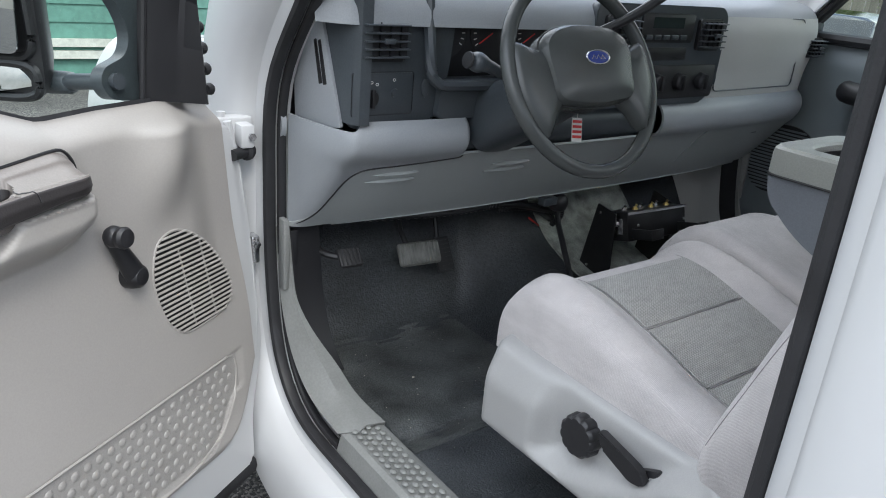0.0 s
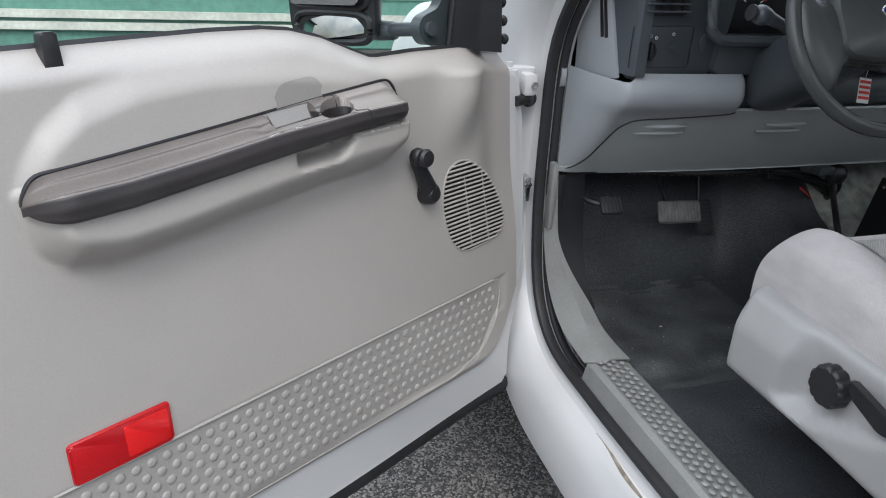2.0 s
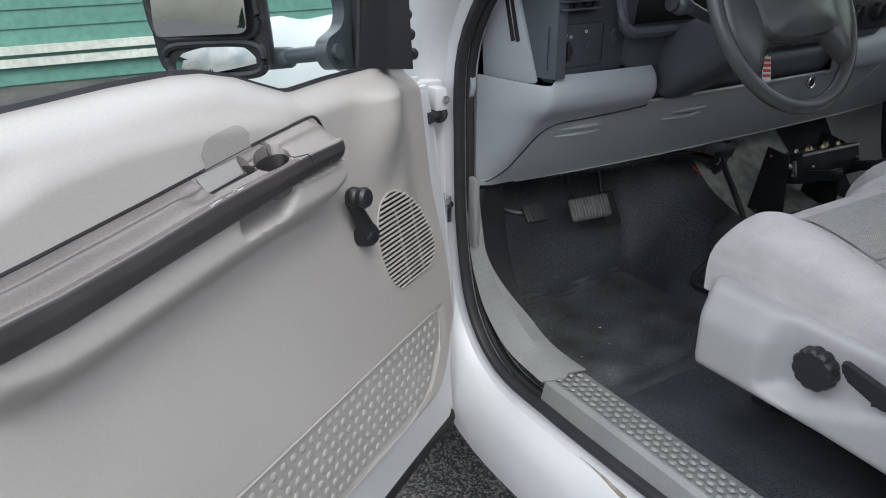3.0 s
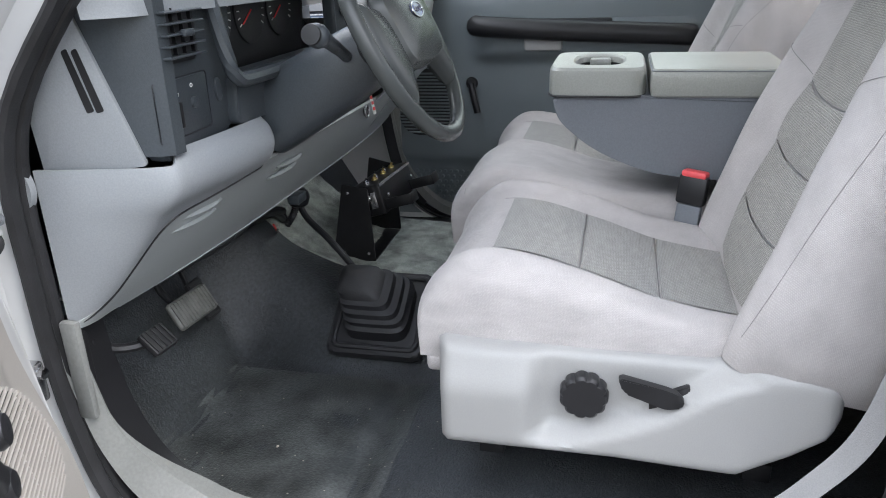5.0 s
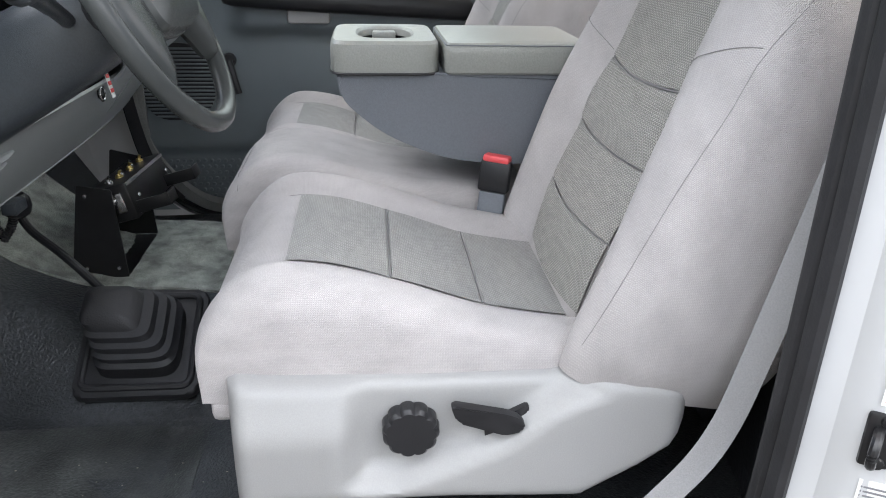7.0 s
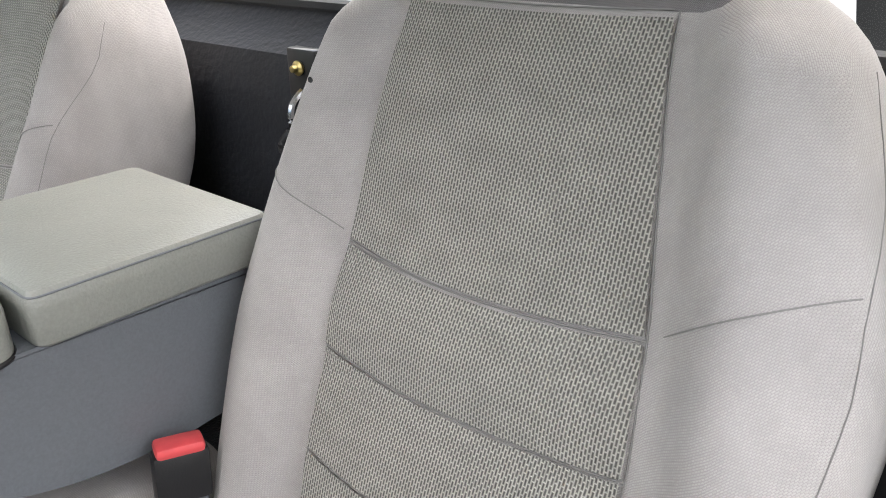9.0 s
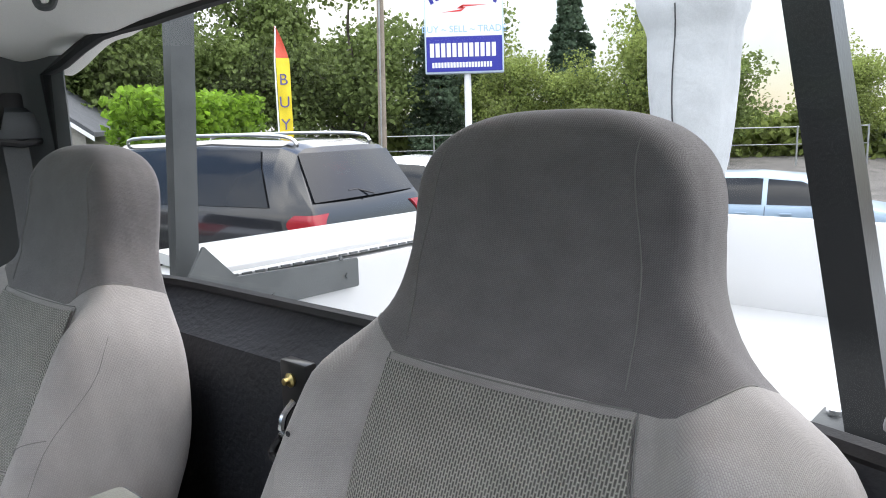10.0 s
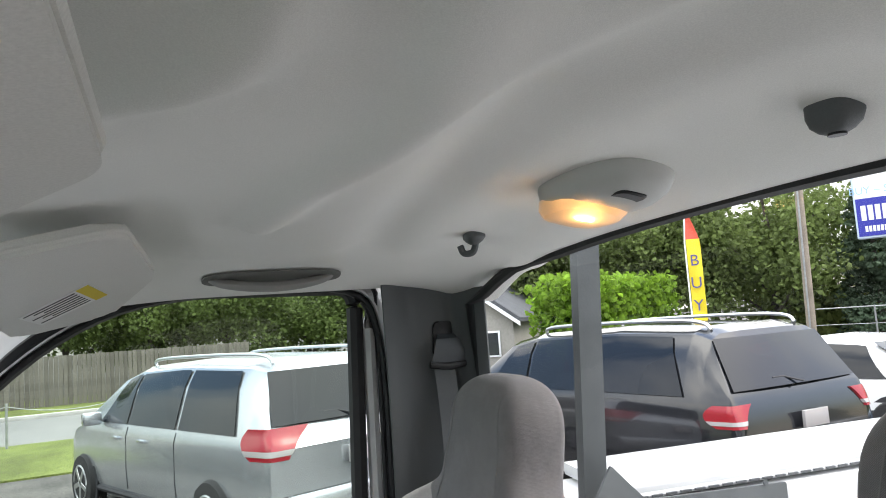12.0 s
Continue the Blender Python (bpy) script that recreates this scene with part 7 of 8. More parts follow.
# ---- service body, rack, crane ----
bed = thing("service_body", "white painted steel utility bed with side tool boxes", "truck bed", pose(0, -2, 0.9))
part("deck", box(-0.80, 0.80, -3.40, -0.86, 0.96, 1.00, 0.01), PAINT, bed)
part("headboard", box(-0.80, 0.80, -0.90, -0.80, 0.90, 1.48, 0.012), PAINT, bed)
for sd in (-1, 1):
    part("tool_box", slab(rounded([(sd * 0.78, 0.62), (sd * 1.07, 0.62), (sd * 1.07, 1.515), (sd * 0.78, 1.495)], 0.01), 0.82, 3.42, 0.008, 2, m=axes((0, 0, 0), (1, 0, 0), (0, 0, 1), (0, -1, 0))), PAINT, bed, "white side tool box")
    ld = part("lid", slab(rounded([(sd * 0.80, 1.506), (sd * 1.085, 1.525), (sd * 1.085, 1.556), (sd * 0.80, 1.535)], 0.006), 0.90, 3.40, 0.006, 2, m=axes((0, 0, 0), (1, 0, 0), (0, 0, 1), (0, -1, 0))), PAINT, bed, "white tool box lid")
    part("hinge", tube([(sd * 0.795, -0.92 - 0.0, 1.512), (sd * 0.795, -3.38, 1.512)], 0.007, 8), PAINT, ld)
    slots = bmesh.new()
    for k in range(60):
        box(sd * 0.786 - 0.003, sd * 0.786 + 0.003, -0.95 - 0.04 * k - 0.014, -0.95 - 0.04 * k + 0.014, 1.509, 1.514, into=slots)
    part("hinge_slots", slots, PILLAR, ld, "dark hinge knuckle gaps")
part("tailgate", box(-0.78, 0.78, -3.44, -3.38, 0.96, 1.42, 0.012), PAINT, bed)
for sd in (-1, 1):
    part("tyre", lathe([(0.001, -0.13), (0.22, -0.13), (0.36, -0.12), (0.39, -0.06), (0.39, 0.06), (0.36, 0.12), (0.22, 0.13), (0.001, 0.10)], 36, pose(sd * 0.86, -2.0, 0.39, 0, 90, 0)), RUBBER, bed)
# the rack's grey steel, with the west post's shade put into the colour
SHADESTEEL = mat("shaded_grey_steel", (0.022, 0.025, 0.027), 0.35, spot=(14, 0.15), bump=(160, 0.0004))
rk = thing("headache_rack", "grey painted steel rack uprights bolted to the bed behind the cab", "rack")
for sd, x0, x1, y in ((1, 0.862, 0.775, -0.86), (-1, -0.648, -0.500, -0.88)):
    hw = 0.017 if sd > 0 else 0.025
    rings = [[(x + a, y + b, z) for a, b in ((-hw, -0.03), (hw, -0.03), (hw, 0.03), (-hw, 0.03))] for x, z in ((x0, 1.485), (x1, 2.28))]
    pst = part("post", loft(rings), GREYSTEEL if sd > 0 else SHADESTEEL, rk, "grey square steel post" if sd > 0 else "square steel post, shade put into its dark colour")
    part("foot", box(x0 - 0.075, x0 + 0.075, y - 0.07, y + 0.06, 1.478, 1.490, 0.003), GREYSTEEL, pst)
    for bx in (-0.055, 0.055):
        part("bolt", lathe([(0.001, 0), (0.012, 0), (0.012, 0.008), (0.001, 0.009)], 6, pose(x0 + bx, y - 0.045, 1.490)), CHROME, pst, "bright bolt")
    if sd > 0:
        part("side_plate", slab(rounded([(-0.80, 1.505), (-0.86, 1.600), (-0.945, 1.512), (-1.345, 1.500), (-1.345, 1.418), (-0.98, 1.418), (-0.80, 1.49)], 0.004), 0.0, 0.008, 0.002, m=axes((0.762, 0, 0), (0, 1, 0), (0, 0, 1), (1, 0, 0))), GREYSTEEL, rk, "grey steel side plate")
        for y0, z0 in ((-1.05, 1.445), (-1.30, 1.455), (-1.28, 1.507)):
            part("bolt", lathe([(0.001, 0), (0.007, 0), (0.007, 0.004), (0.001, 0.005)], 6, pose(0.762, y0, z0, 0, -90, 0)), GREYSTEEL, rk)
    else:
        part("conduit", tube(spline([(x0 - 0.02, y + 0.03, 1.53), (x0 - 0.10, y + 0.06, 1.50), (x0 - 0.16, y + 0.08, 1.45)], 14), [0.020 if i % 2 else 0.016 for i in range(29)], 10), mat("grey_hose", (0.35, 0.36, 0.37), 0.5, spot=(30, 0.1)), rk, "grey ribbed hose")
cr = thing("crane_cover", "weathered grey canvas cover tied round an upright crane", "covered crane")
def cov(z):
    return lin_table([(0.95, 0.13), (1.34, 0.105), (1.46, 0.10), (1.56, 0.058), (1.60, 0.060), (1.72, 0.088), (1.86, 0.112), (2.10, 0.126), (2.15, 0.150), (2.20, 0.152), (2.30, 0.140), (2.36, 0.120), (2.40, 0.06)], z)
rings = []
for z in lin(1.0, 2.40, 60):
    w = cov(z)
    rings.append([(0.035 + 0.02 * sm(1.6, 2.3, z) + w * math.cos(a) * (1 + 0.10 * noise.noise(Vector((math.cos(a) * 2, math.sin(a) * 2, z * 6))) + 0.06 * noise.noise(Vector((math.cos(a) * 5, math.sin(a) * 5, z * 3 + 4)))), -1.95 + 0.8 * w * math.sin(a) * (1 + 0.09 * noise.noise(Vector((math.cos(a) * 2 + 5, math.sin(a) * 2, z * 6)))), z) for a in [2 * math.pi * i / 40 for i in range(40)]])
part("cover", loft(rings), COVER, cr)
part("tie", tube([(0.035 + 0.064 * math.cos(a), -1.95 + 0.052 * math.sin(a), 1.575) for a in [2 * math.pi * i / 24 for i in range(24)]], 0.012, 8, closed=True), CHAR, cr, "dark tie strap")
part("zip", tube([(0.05 - 0.01 * math.sin(z * 9), -1.95 + 0.8 * cov(z) + 0.004, z) for z in lin(1.62, 2.16, 14)], 0.0018, 6), INK, cr, "dark zip")
part("post", box(-0.03, 0.10, -2.02, -1.88, 0.99, 1.1, 0.01), GREYSTEEL, cr)

# ---- outside ----
def drop(x, y):
    """The lot falls away a little behind the truck."""
    return -0.55 * (1 - sm(-14.0, -7.0, y)) * (1 - sm(4.6, 8.5, x))


gnd = sheet(lambda x, y: (x, y, drop(x, y)), [-400, -120, -40, -12, -4, 0, 4, 5, 6, 7, 8, 9, 12, 40, 120, 400], [-400, -120, -40, -20, -15, -14, -13, -12, -11, -10, -9, -8, -7, -6, -4, 0, 4, 12, 40, 120, 400])
solid("ground", gnd, ASPHALT, "dark worn asphalt car lot with fine gravel", "ground")
GRASS = mat("grass", (0.13, 0.16, 0.035), 0.95, spot=(0.8, 0.35), grain=(25, 0.4), bump=(30, 0.05))
ROAD = mat("road_asphalt", (0.17, 0.17, 0.165), 0.85, spot=(0.5, 0.15), grain=(30, 0.25), bump=(60, 0.008))
# verge and road run past the far side of the lot
RD = pose(14.5, 0, 0, 0, 0, 8)
solid("ground_verge", box(-1.5, 3.5, -9, 40, 0.0, 0.03, m=RD), GRASS, "grass verge with dry patches beside the road", "grass", "structure")
solid("road", box(3.5, 10.5, -60, 60, 0.0, 0.025, m=RD), ROAD, "pale grey two-lane road", "road")
solid("ground_verge_far", box(10.5, 20, -60, 60, 0.0, 0.03, m=RD), GRASS, "grass strip beyond the road", "grass")
solid("kerb", box(10.3, 10.5, -60, 60, 0.0, 0.14, 0.02, m=RD), mat("concrete", (0.42, 0.41, 0.39), 0.85, spot=(2, 0.1), grain=(40, 0.12), bump=(60, 0.004)), "pale concrete kerb", "kerb")
FENCE = mat("weathered_boards", (0.15, 0.135, 0.12), 0.85, spot=(2, 0.2), grain=(40, 0.2), bump=(40, 0.004), vary=0.18)
fen = thing("board_fence", "weathered grey-brown board fence beyond the road", "fence", RD)
brd = finish(box(-0.012, 0.012, -0.07, 0.07, 0, 1.75, 0.004, 1), "board", FENCE)
for i in range(150):
    o = new("board", brd)
    o.parent = fen
    o.matrix_basis = pose(15.0 + 0.03 * ((i * 7) % 3), -4 + 0.152 * i, 0.02 + 0.03 * ((i * 5) % 4) / 4)
for i in range(9):
    part("post", box(15.05, 15.15, -4 + 2.6 * i, -3.9 + 2.6 * i, 0, 1.85, 0.005, 1), FENCE, fen, local=True)
cl = thing("chain_fence", "low chain strung between thin grey posts", "fence", RD)
GALV = mat("galvanised_steel", (0.36, 0.37, 0.38), 0.45, metal=0.7, spot=(8, 0.15))
for i in range(8):
    part("post", tube([(3.0, 1 + 2.4 * i, 0), (3.0, 1 + 2.4 * i, 0.95)], 0.025, 8), GALV, cl, local=True)
    part("chain", tube([(3.0, 1 + 2.4 * i + 2.4 * f, 0.88 - 0.35 * 4 * f * (1 - f) * 0.5) for f in lin(0, 1, 9)], 0.010, 6), GALV, cl, local=True)

# trees
def leaf_mat(name, col):
    m = mat(name, col, 0.7, spot=(0.6, 0.3), grain=(5, 0.3), spec=0.25)
    n, l = m.node_tree.nodes, m.node_tree.links
    b = n["Principled BSDF"]
    g = n.new("ShaderNodeNewGeometry")
    r = n.new("ShaderNodeMapRange")
    r.inputs["To Min"].default_value, r.inputs["To Max"].default_value = 0.75, 1.3
    l.new(g.outputs["Random Per Island"], r.inputs["Value"])
    x = n.new("ShaderNodeVectorMath")
    x.operation = "SCALE"
    src = b.inputs["Base Color"].links[0].from_socket
    l.new(src, x.inputs[0])
    l.new(r.outputs["Result"], x.inputs["Scale"])
    l.new(x.outputs["Vector"], b.inputs["Base Color"])
    tr, mx = n.new("ShaderNodeBsdfTranslucent"), n.new("ShaderNodeMixShader")
    mx.inputs["Fac"].default_value = 0.5
    l.new(x.outputs["Vector"], tr.inputs["Color"])
    l.new(b.outputs["BSDF"], mx.inputs[1])
    l.new(tr.outputs["BSDF"], mx.inputs[2])
    l.new(mx.outputs["Shader"], n["Material Output"].inputs["Surface"])
    return m


BARK = mat("bark", (0.10, 0.085, 0.07), 0.9, spot=(3, 0.2), grain=(30, 0.3), bump=(20, 0.03))
LEAF = [leaf_mat("leaf_green", (0.150, 0.200, 0.065)), leaf_mat("leaf_light", (0.22, 0.27, 0.08)), leaf_mat("conifer_green", (0.085, 0.125, 0.080)), leaf_mat("hedge_green", (0.17, 0.29, 0.03))]


def leaves(pts, size, rng, drop=0.3):
    """Many small bent leaf clumps at the points."""
    vs, fs = [], []
    for p in pts:
        s = size * rng.uniform(0.6, 1.35)
        n = Vector((rng.gauss(0, 1), rng.gauss(0, 1), rng.gauss(0.5, 1))).normalized()
        t = n.orthogonal().normalized()
        t = Matrix.Rotation(rng.uniform(0, 6.28), 3, n) @ t
        b = n.cross(t)
        k = len(vs)
        for a, c, h in ((-0.5, 0, 0), (-0.12, 0.42, -drop), (0.5, 0.12, 0), (0.2, -0.45, -drop), (-0.3, -0.3, 0.0)):
            vs.append(p + t * a * s + b * c * s + n * h * s * 0.4)
        fs += [(k, k + 1, k + 2), (k, k + 2, k + 3), (k, k + 3, k + 4)]
    return vs, fs


def raw(name, vs, fs, material):
    me = bpy.data.meshes.new(name)
    me.from_pydata([tuple(v) for v in vs], [], fs)
    me.materials.append(material)
    me.update()
    return me


def broadleaf(seed, height, spread, material, count, label):
    rng = random.Random(seed)
    t = thing("tree", label, "tree")
    tr = [Vector((0, 0, -0.1))]
    for i in range(1, 8):
        tr.append(Vector((0.12 * rng.gauss(0, 1), 0.12 * rng.gauss(0, 1), height * 0.75 * i / 7)))
    trunk = tube(tr, [height * 0.024 * (1 - 0.11 * i) for i in range(8)], 8)
    tips = []
    for i in range(16):
        a, f = rng.uniform(0, 6.28), rng.uniform(0.22, 0.80)
        b0 = tr[int(f * 7)]
        L = spread * rng.uniform(0.5, 0.95) * (1.1 - 0.5 * f)
        mid = b0 + Vector((math.cos(a) * L * 0.5, math.sin(a) * L * 0.5, L * 0.40))
        end = b0 + Vector((math.cos(a) * L, math.sin(a) * L, L * rng.uniform(0.35, 0.8)))
        tube([b0, mid, end], [height * 0.009, height * 0.006, height * 0.002], 5, into=trunk)
        tips += [mid, end, (mid + end) / 2]
    part("trunk", trunk, BARK, t, local=True)
    tips += [Vector((0, 0, height * 0.9)), Vector((0.3, 0.2, height * 0.8))]
    pts = []
    for i in range(count):
        c = rng.choice(tips)
        r = spread * rng.choice((0.28, 0.36, 0.42))
        d = Vector((rng.gauss(0, 1), rng.gauss(0, 1), rng.gauss(0, 0.85))).normalized() * r * rng.uniform(0.25, 1) ** 0.5
        pts.append(c + d + Vector((0, 0, 0.15)))
    vs, fs = leaves(pts, 0.0215 * height, rng)
    ob = new("crown", raw("crown", vs, fs, material))
    ob.parent = t
    FRAME[ob] = FRAME[t]
    return t


def conifer(seed, height, spread, count, label):
    rng = random.Random(seed)
    t = thing("conifer", label, "tree")
    part("trunk", tube([(0, 0, -0.1), (0.05, 0, height * 0.5), (0, 0.05, height)], [height * 0.018, height * 0.011, 0.02], 8), BARK, t, local=True)
    pts = []
    for i in range(count):
        f = 1 - rng.random() ** 0.62
        layer = min(1.0, max(0.0, round(f * 22) / 22 + rng.gauss(0, 0.008)))
        a = rng.uniform(0, 6.28)
        lump = 0.75 + 0.55 * noise.noise(Vector((math.cos(a) * 1.5, math.sin(a) * 1.5, layer * 9 + seed)))
        r = spread * (1 - layer) ** 0.85 * lump * rng.uniform(0.25, 1.0) ** 0.45
        pts.append(Vector((r * math.cos(a), r * math.sin(a), height * (0.07 + 0.93 * layer) - 0.18 * r)))
    vs, fs = leaves(pts, 0.026 * height, rng, 0.7)
    ob = new("crown", raw("crown", vs, fs, LEAF[2]))
    ob.parent = t
    FRAME[ob] = FRAME[t]
    return t


kinds = [broadleaf(1, 9, 3.6, LEAF[0], 15000, "tall leafy green roadside tree"), broadleaf(2, 7, 3.2, LEAF[1], 12000, "light green leafy tree"), broadleaf(3, 11, 4.2, LEAF[0], 17000, "tall spreading dark green tree"), conifer(4, 13, 3.3, 9000, "tall dark green conifer tree"), conifer(5, 9, 2.7, 8000, "dark blue-green spruce tree")]
PLACE = [
    (2, 33.0, -17.5, 1.05), (0, 30.5, -20.0, 1.0), (2, 29.5, -23.5, 0.95), (0, 27.5, -25.5, 1.15), (3, 30.0, -36.0, 1.0), (4, 23.2, -27.0, 0.92), (1, 21.2, -29.5, 0.8),
    (1, 18.0, -31.0, 0.75), (1, 15.4, -31.5, 0.9), (3, 22.5, -37.5, 0.82), (4, 17.5, -38.5, 1.05), (3, 19.6, -40.5, 0.72), (0, 13.0, -33.0, 0.8), (1, 8.5, -38.0, 0.75), (0, 4.5, -46.0, 0.8),
    (1, 1.0, -50.0, 0.8), (0, -3.0, -52.0, 0.9), (4, -7.0, -55.0, 1.0), (0, 37.0, -9.0, 0.9), (3, 40.0, -12.5, 1.1), (2, 38.5, -14.5, 0.9), (0, 38.0, -5.5, 0.85), (2, 38.0, -1.5, 0.75), (0, 37.5, 2.0, 0.8),
    (2, 37.0, 5.5, 0.75), (0, 36.5, 9.0, 0.8), (1, 38.0, 12.0, 0.8), (0, 36.0, 15.0, 0.9), (2, 34.0, 19.0, 0.9), (3, -200.0, 39.5, 0.60), (4, -204.0, 42.0, 0.75), (3, -198.0, 44.0, 0.56), (4, -202.0, 46.0, 0.80), (3, -200.0, 48.0, 0.62), (3, -203.0, 53.0, 0.50), (4, -200.0, 55.0, 0.66), (4, -200.0, 59.0, 0.35), (3, -200.0, 63.5, 0.40), (4, -66.0, -22.0, 1.4), (3, -48.0, -34.0, 1.1), (0, -38.0, -46.0, 1.0), (2, -26.0, -52.0, 1.0), (4, -16.0, -54.0, 1.0), (2, 25.8, -31.5, 0.85), (0, 34.5, -13.5, 0.95)]
rng = random.Random(11)
used = set()
for k, x, y, s in PLACE:
    m = Matrix.Translation((x, y, drop(x, y))) @ Matrix.Rotation(rng.uniform(0, 6.28), 4, "Z")
    src = kinds[k]
    if k not in used:
        used.add(k)
        src.matrix_basis = m @ Matrix.Diagonal((s, s, s * rng.uniform(0.95, 1.08), 1))
    else:
        c = copy_thing(src, m)
        c.scale = (s, s, s * rng.uniform(0.93, 1.08))
for k in kinds:
    tagged(k, group="trees round the lot")
hg = random.Random(3)
hp_ = [Vector((hg.uniform(-1.1, 1.1), hg.uniform(-5.2, 2.0), hg.uniform(0.1, 3.1) + 0.25 * math.sin(i))) for i in range(9000)]
vs, fs = leaves(hp_, 0.24, hg)
hob = new("hedge", raw("hedge", vs, fs, LEAF[3]))
hob.matrix_basis = pose(22.6, -12.9, 0, 0, 0, 29)
tagged(hob, "bright green clipped hedge beside a house", "hedge", kind="stuff")

hq_ = []
for i in range(15000):
    f = hg.uniform(0, 1)
    top = 2.3 + 0.9 * math.sin(9 * f) * math.sin(23 * f + 1) + 0.5 * math.sin(57 * f)
    hq_.append(Vector((29.0 - 29.0 * f + hg.gauss(0, 0.7), -26.0 - 20.0 * f + hg.gauss(0, 0.7), hg.uniform(-0.5, max(1.2, top)))))
vs, fs = leaves(hq_, 0.42, hg)
sob = new("shrubs", raw("shrubs", vs, fs, LEAF[1]))
tagged(sob, "loose row of light green shrubs behind the wire fence", "shrubs", kind="stuff")

# utility pole, wires, lot sign, feather flag
upole = thing("utility_pole", "weathered wooden utility pole with a conduit", "utility pole")
WOODP = mat("pole_wood", (0.26, 0.22, 0.18), 0.85, spot=(1.5, 0.2), grain=(40, 0.2), bump=(30, 0.006))
part("post", tube([(20.72, -20.80, -0.2), (20.55, -20.95, 11.0)], [0.17, 0.12], 14), WOODP, upole)
part("conduit", tube([(20.60, -20.62, 0), (20.50, -20.75, 8.0)], 0.035, 8), GALV, upole)
part("crossarm", box(19.6, 21.6, -21.0, -20.85, 10.2, 10.35, 0.01), WOODP, upole)
wrs = thing("overhead_wires", "thin black overhead wires", "wires")
for dz, dx in ((8.2, 0.0), (8.9, 0.4)):
    part("wire", tube([Vector((20.55 + dx, -20.9, dz)) + (Vector((-32 + dx, -46, dz - 1)) - Vector((20.55 + dx, -20.9, dz))) * f - Vector((0, 0, 3.2 * f * (1 - f))) for f in lin(0, 1, 20)], 0.018, 5), INK, wrs)
SA, SB = Vector((15.39, -17.64, 0)), Vector((13.50, -19.20, 0))
sd_ = (SB - SA).normalized()
sn = Vector((-sd_.y, sd_.x, 0))
if sn.dot(Vector((-15, 18, 0))) < 0:
    sn = -sn
SW = (SB - SA).length
sgm = axes(SA + Vector((0, 0, 3.46)), sd_, (0, 0, 1), sd_.cross(Vector((0, 0, 1))))
if (sgm.to_3x3() @ Vector((0, 0, 1))).dot(sn) < 0:
    sgm = axes(SB + Vector((0, 0, 3.46)), -sd_, (0, 0, 1), (-sd_).cross(Vector((0, 0, 1))))
SIGNB = mat("sign_blue", (0.03, 0.035, 0.33), 0.35, spot=(1, 0.05))
SIGNW = mat("sign_white", (0.82, 0.84, 0.88), 0.4, spot=(1, 0.04))
SKYB = mat("sign_sky", (0.35, 0.55, 0.78), 0.4)
sg = thing("lot_sign", "white and blue car lot sign on a steel pole", "sign", sgm)
SH = 2.75
part("case", box(0, SW, 0, SH, -0.42, 0.0, 0.03), mat("sign_case", (0.55, 0.66, 0.80), 0.45, spot=(1, 0.05)), sg, local=True)
part("upper_face", box(0.05, SW - 0.05, 1.12, SH - 0.05, 0.0, 0.012), SIGNW, sg, "white upper sign face", local=True)
part("lower_face", box(0.05, SW - 0.05, 0.06, 1.12, 0.0, 0.014), SIGNB, sg, "blue lower sign face", local=True)
for k, (x0, x1, z0, z1, m_) in enumerate(((0.16, SW - 0.2, 0.50, 0.92, SIGNW), (0.22, SW - 0.35, 0.18, 0.34, SIGNW), (0.05, SW - 0.05, 1.09, 1.13, SIGNW))):
    if k < 2:
        n_ = 12 if k == 0 else 20
        for i in range(n_):
            a = x0 + (x1 - x0) * i / n_
            part("print_bar", box(a, a + (x1 - x0) / n_ * 0.72, z0, z1, 0.014, 0.020), m_, sg, local=True)
# the name over the emblem is drawn as bars on an arc
for i in range(13):
    f = i / 12
    if i in (4, 9):
        continue
    cx_, cz_ = SW / 2 + (f - 0.5) * SW * 0.82, 2.22 + 0.30 * (1 - (2 * f - 1) ** 2)
    part("name_bar", box(-0.055, 0.055, -0.13, 0.13, 0.012, 0.018, m=pose(cx_, cz_, 0, 0, 0, -25 * (2 * f - 1))), SIGNB, sg, local=True)
part("emblem", slab([(0.55, 1.84), (1.15, 1.86), (1.30, 1.98), (1.08, 1.99), (1.95, 2.04), (1.20, 2.06), (1.02, 1.95), (1.22, 1.93)], 0.012, 0.018), REDINK, sg, "red lightning-like emblem", local=True)


def words(text, size, m, material, parent, name="lettering", depth=0.002):
    cu = bpy.data.curves.new(name, "FONT")
    cu.body, cu.size, cu.align_x, cu.align_y, cu.extrude = text, size, "CENTER", "CENTER", depth
    tmp = bpy.data.objects.new("tmp", cu)
    me = bpy.data.meshes.new_from_object(tmp)
    bpy.data.objects.remove(tmp)
    bpy.data.curves.remove(cu)
    me.transform(m)
    me.materials.clear()
    me.materials.append(material)
    ob = new(name, me)
    ob.parent = parent
    FRAME[ob] = FRAME[parent]
    return ob


words("BUY ~ SELL ~ TRADE", 0.285, pose(SW / 2, 1.33, 0.016), SKYB, sg)
pc_ = sgm.inverted() @ Vector((14.40, -18.50, 0))
part("pole", tube([(pc_.x, -3.46, -0.2), (pc_.x, 0.05, -0.2)], 0.11, 14), SIGNW, sg, "white steel pole", local=True)
part("meter_box", box(pc_.x - 0.25, pc_.x + 0.28, -3.1, -2.5, -0.1, 0.1, 0.02), GALV, sg, local=True)
fl = thing("feather_flag", "tall yellow and red feather flag on a thin pole", "flag")
FA, FB = Vector((8.80, -7.08, 0)), Vector((8.70, -7.22, 0))
fd = Vector((0.53, 0.66, 0)).normalized() * -1
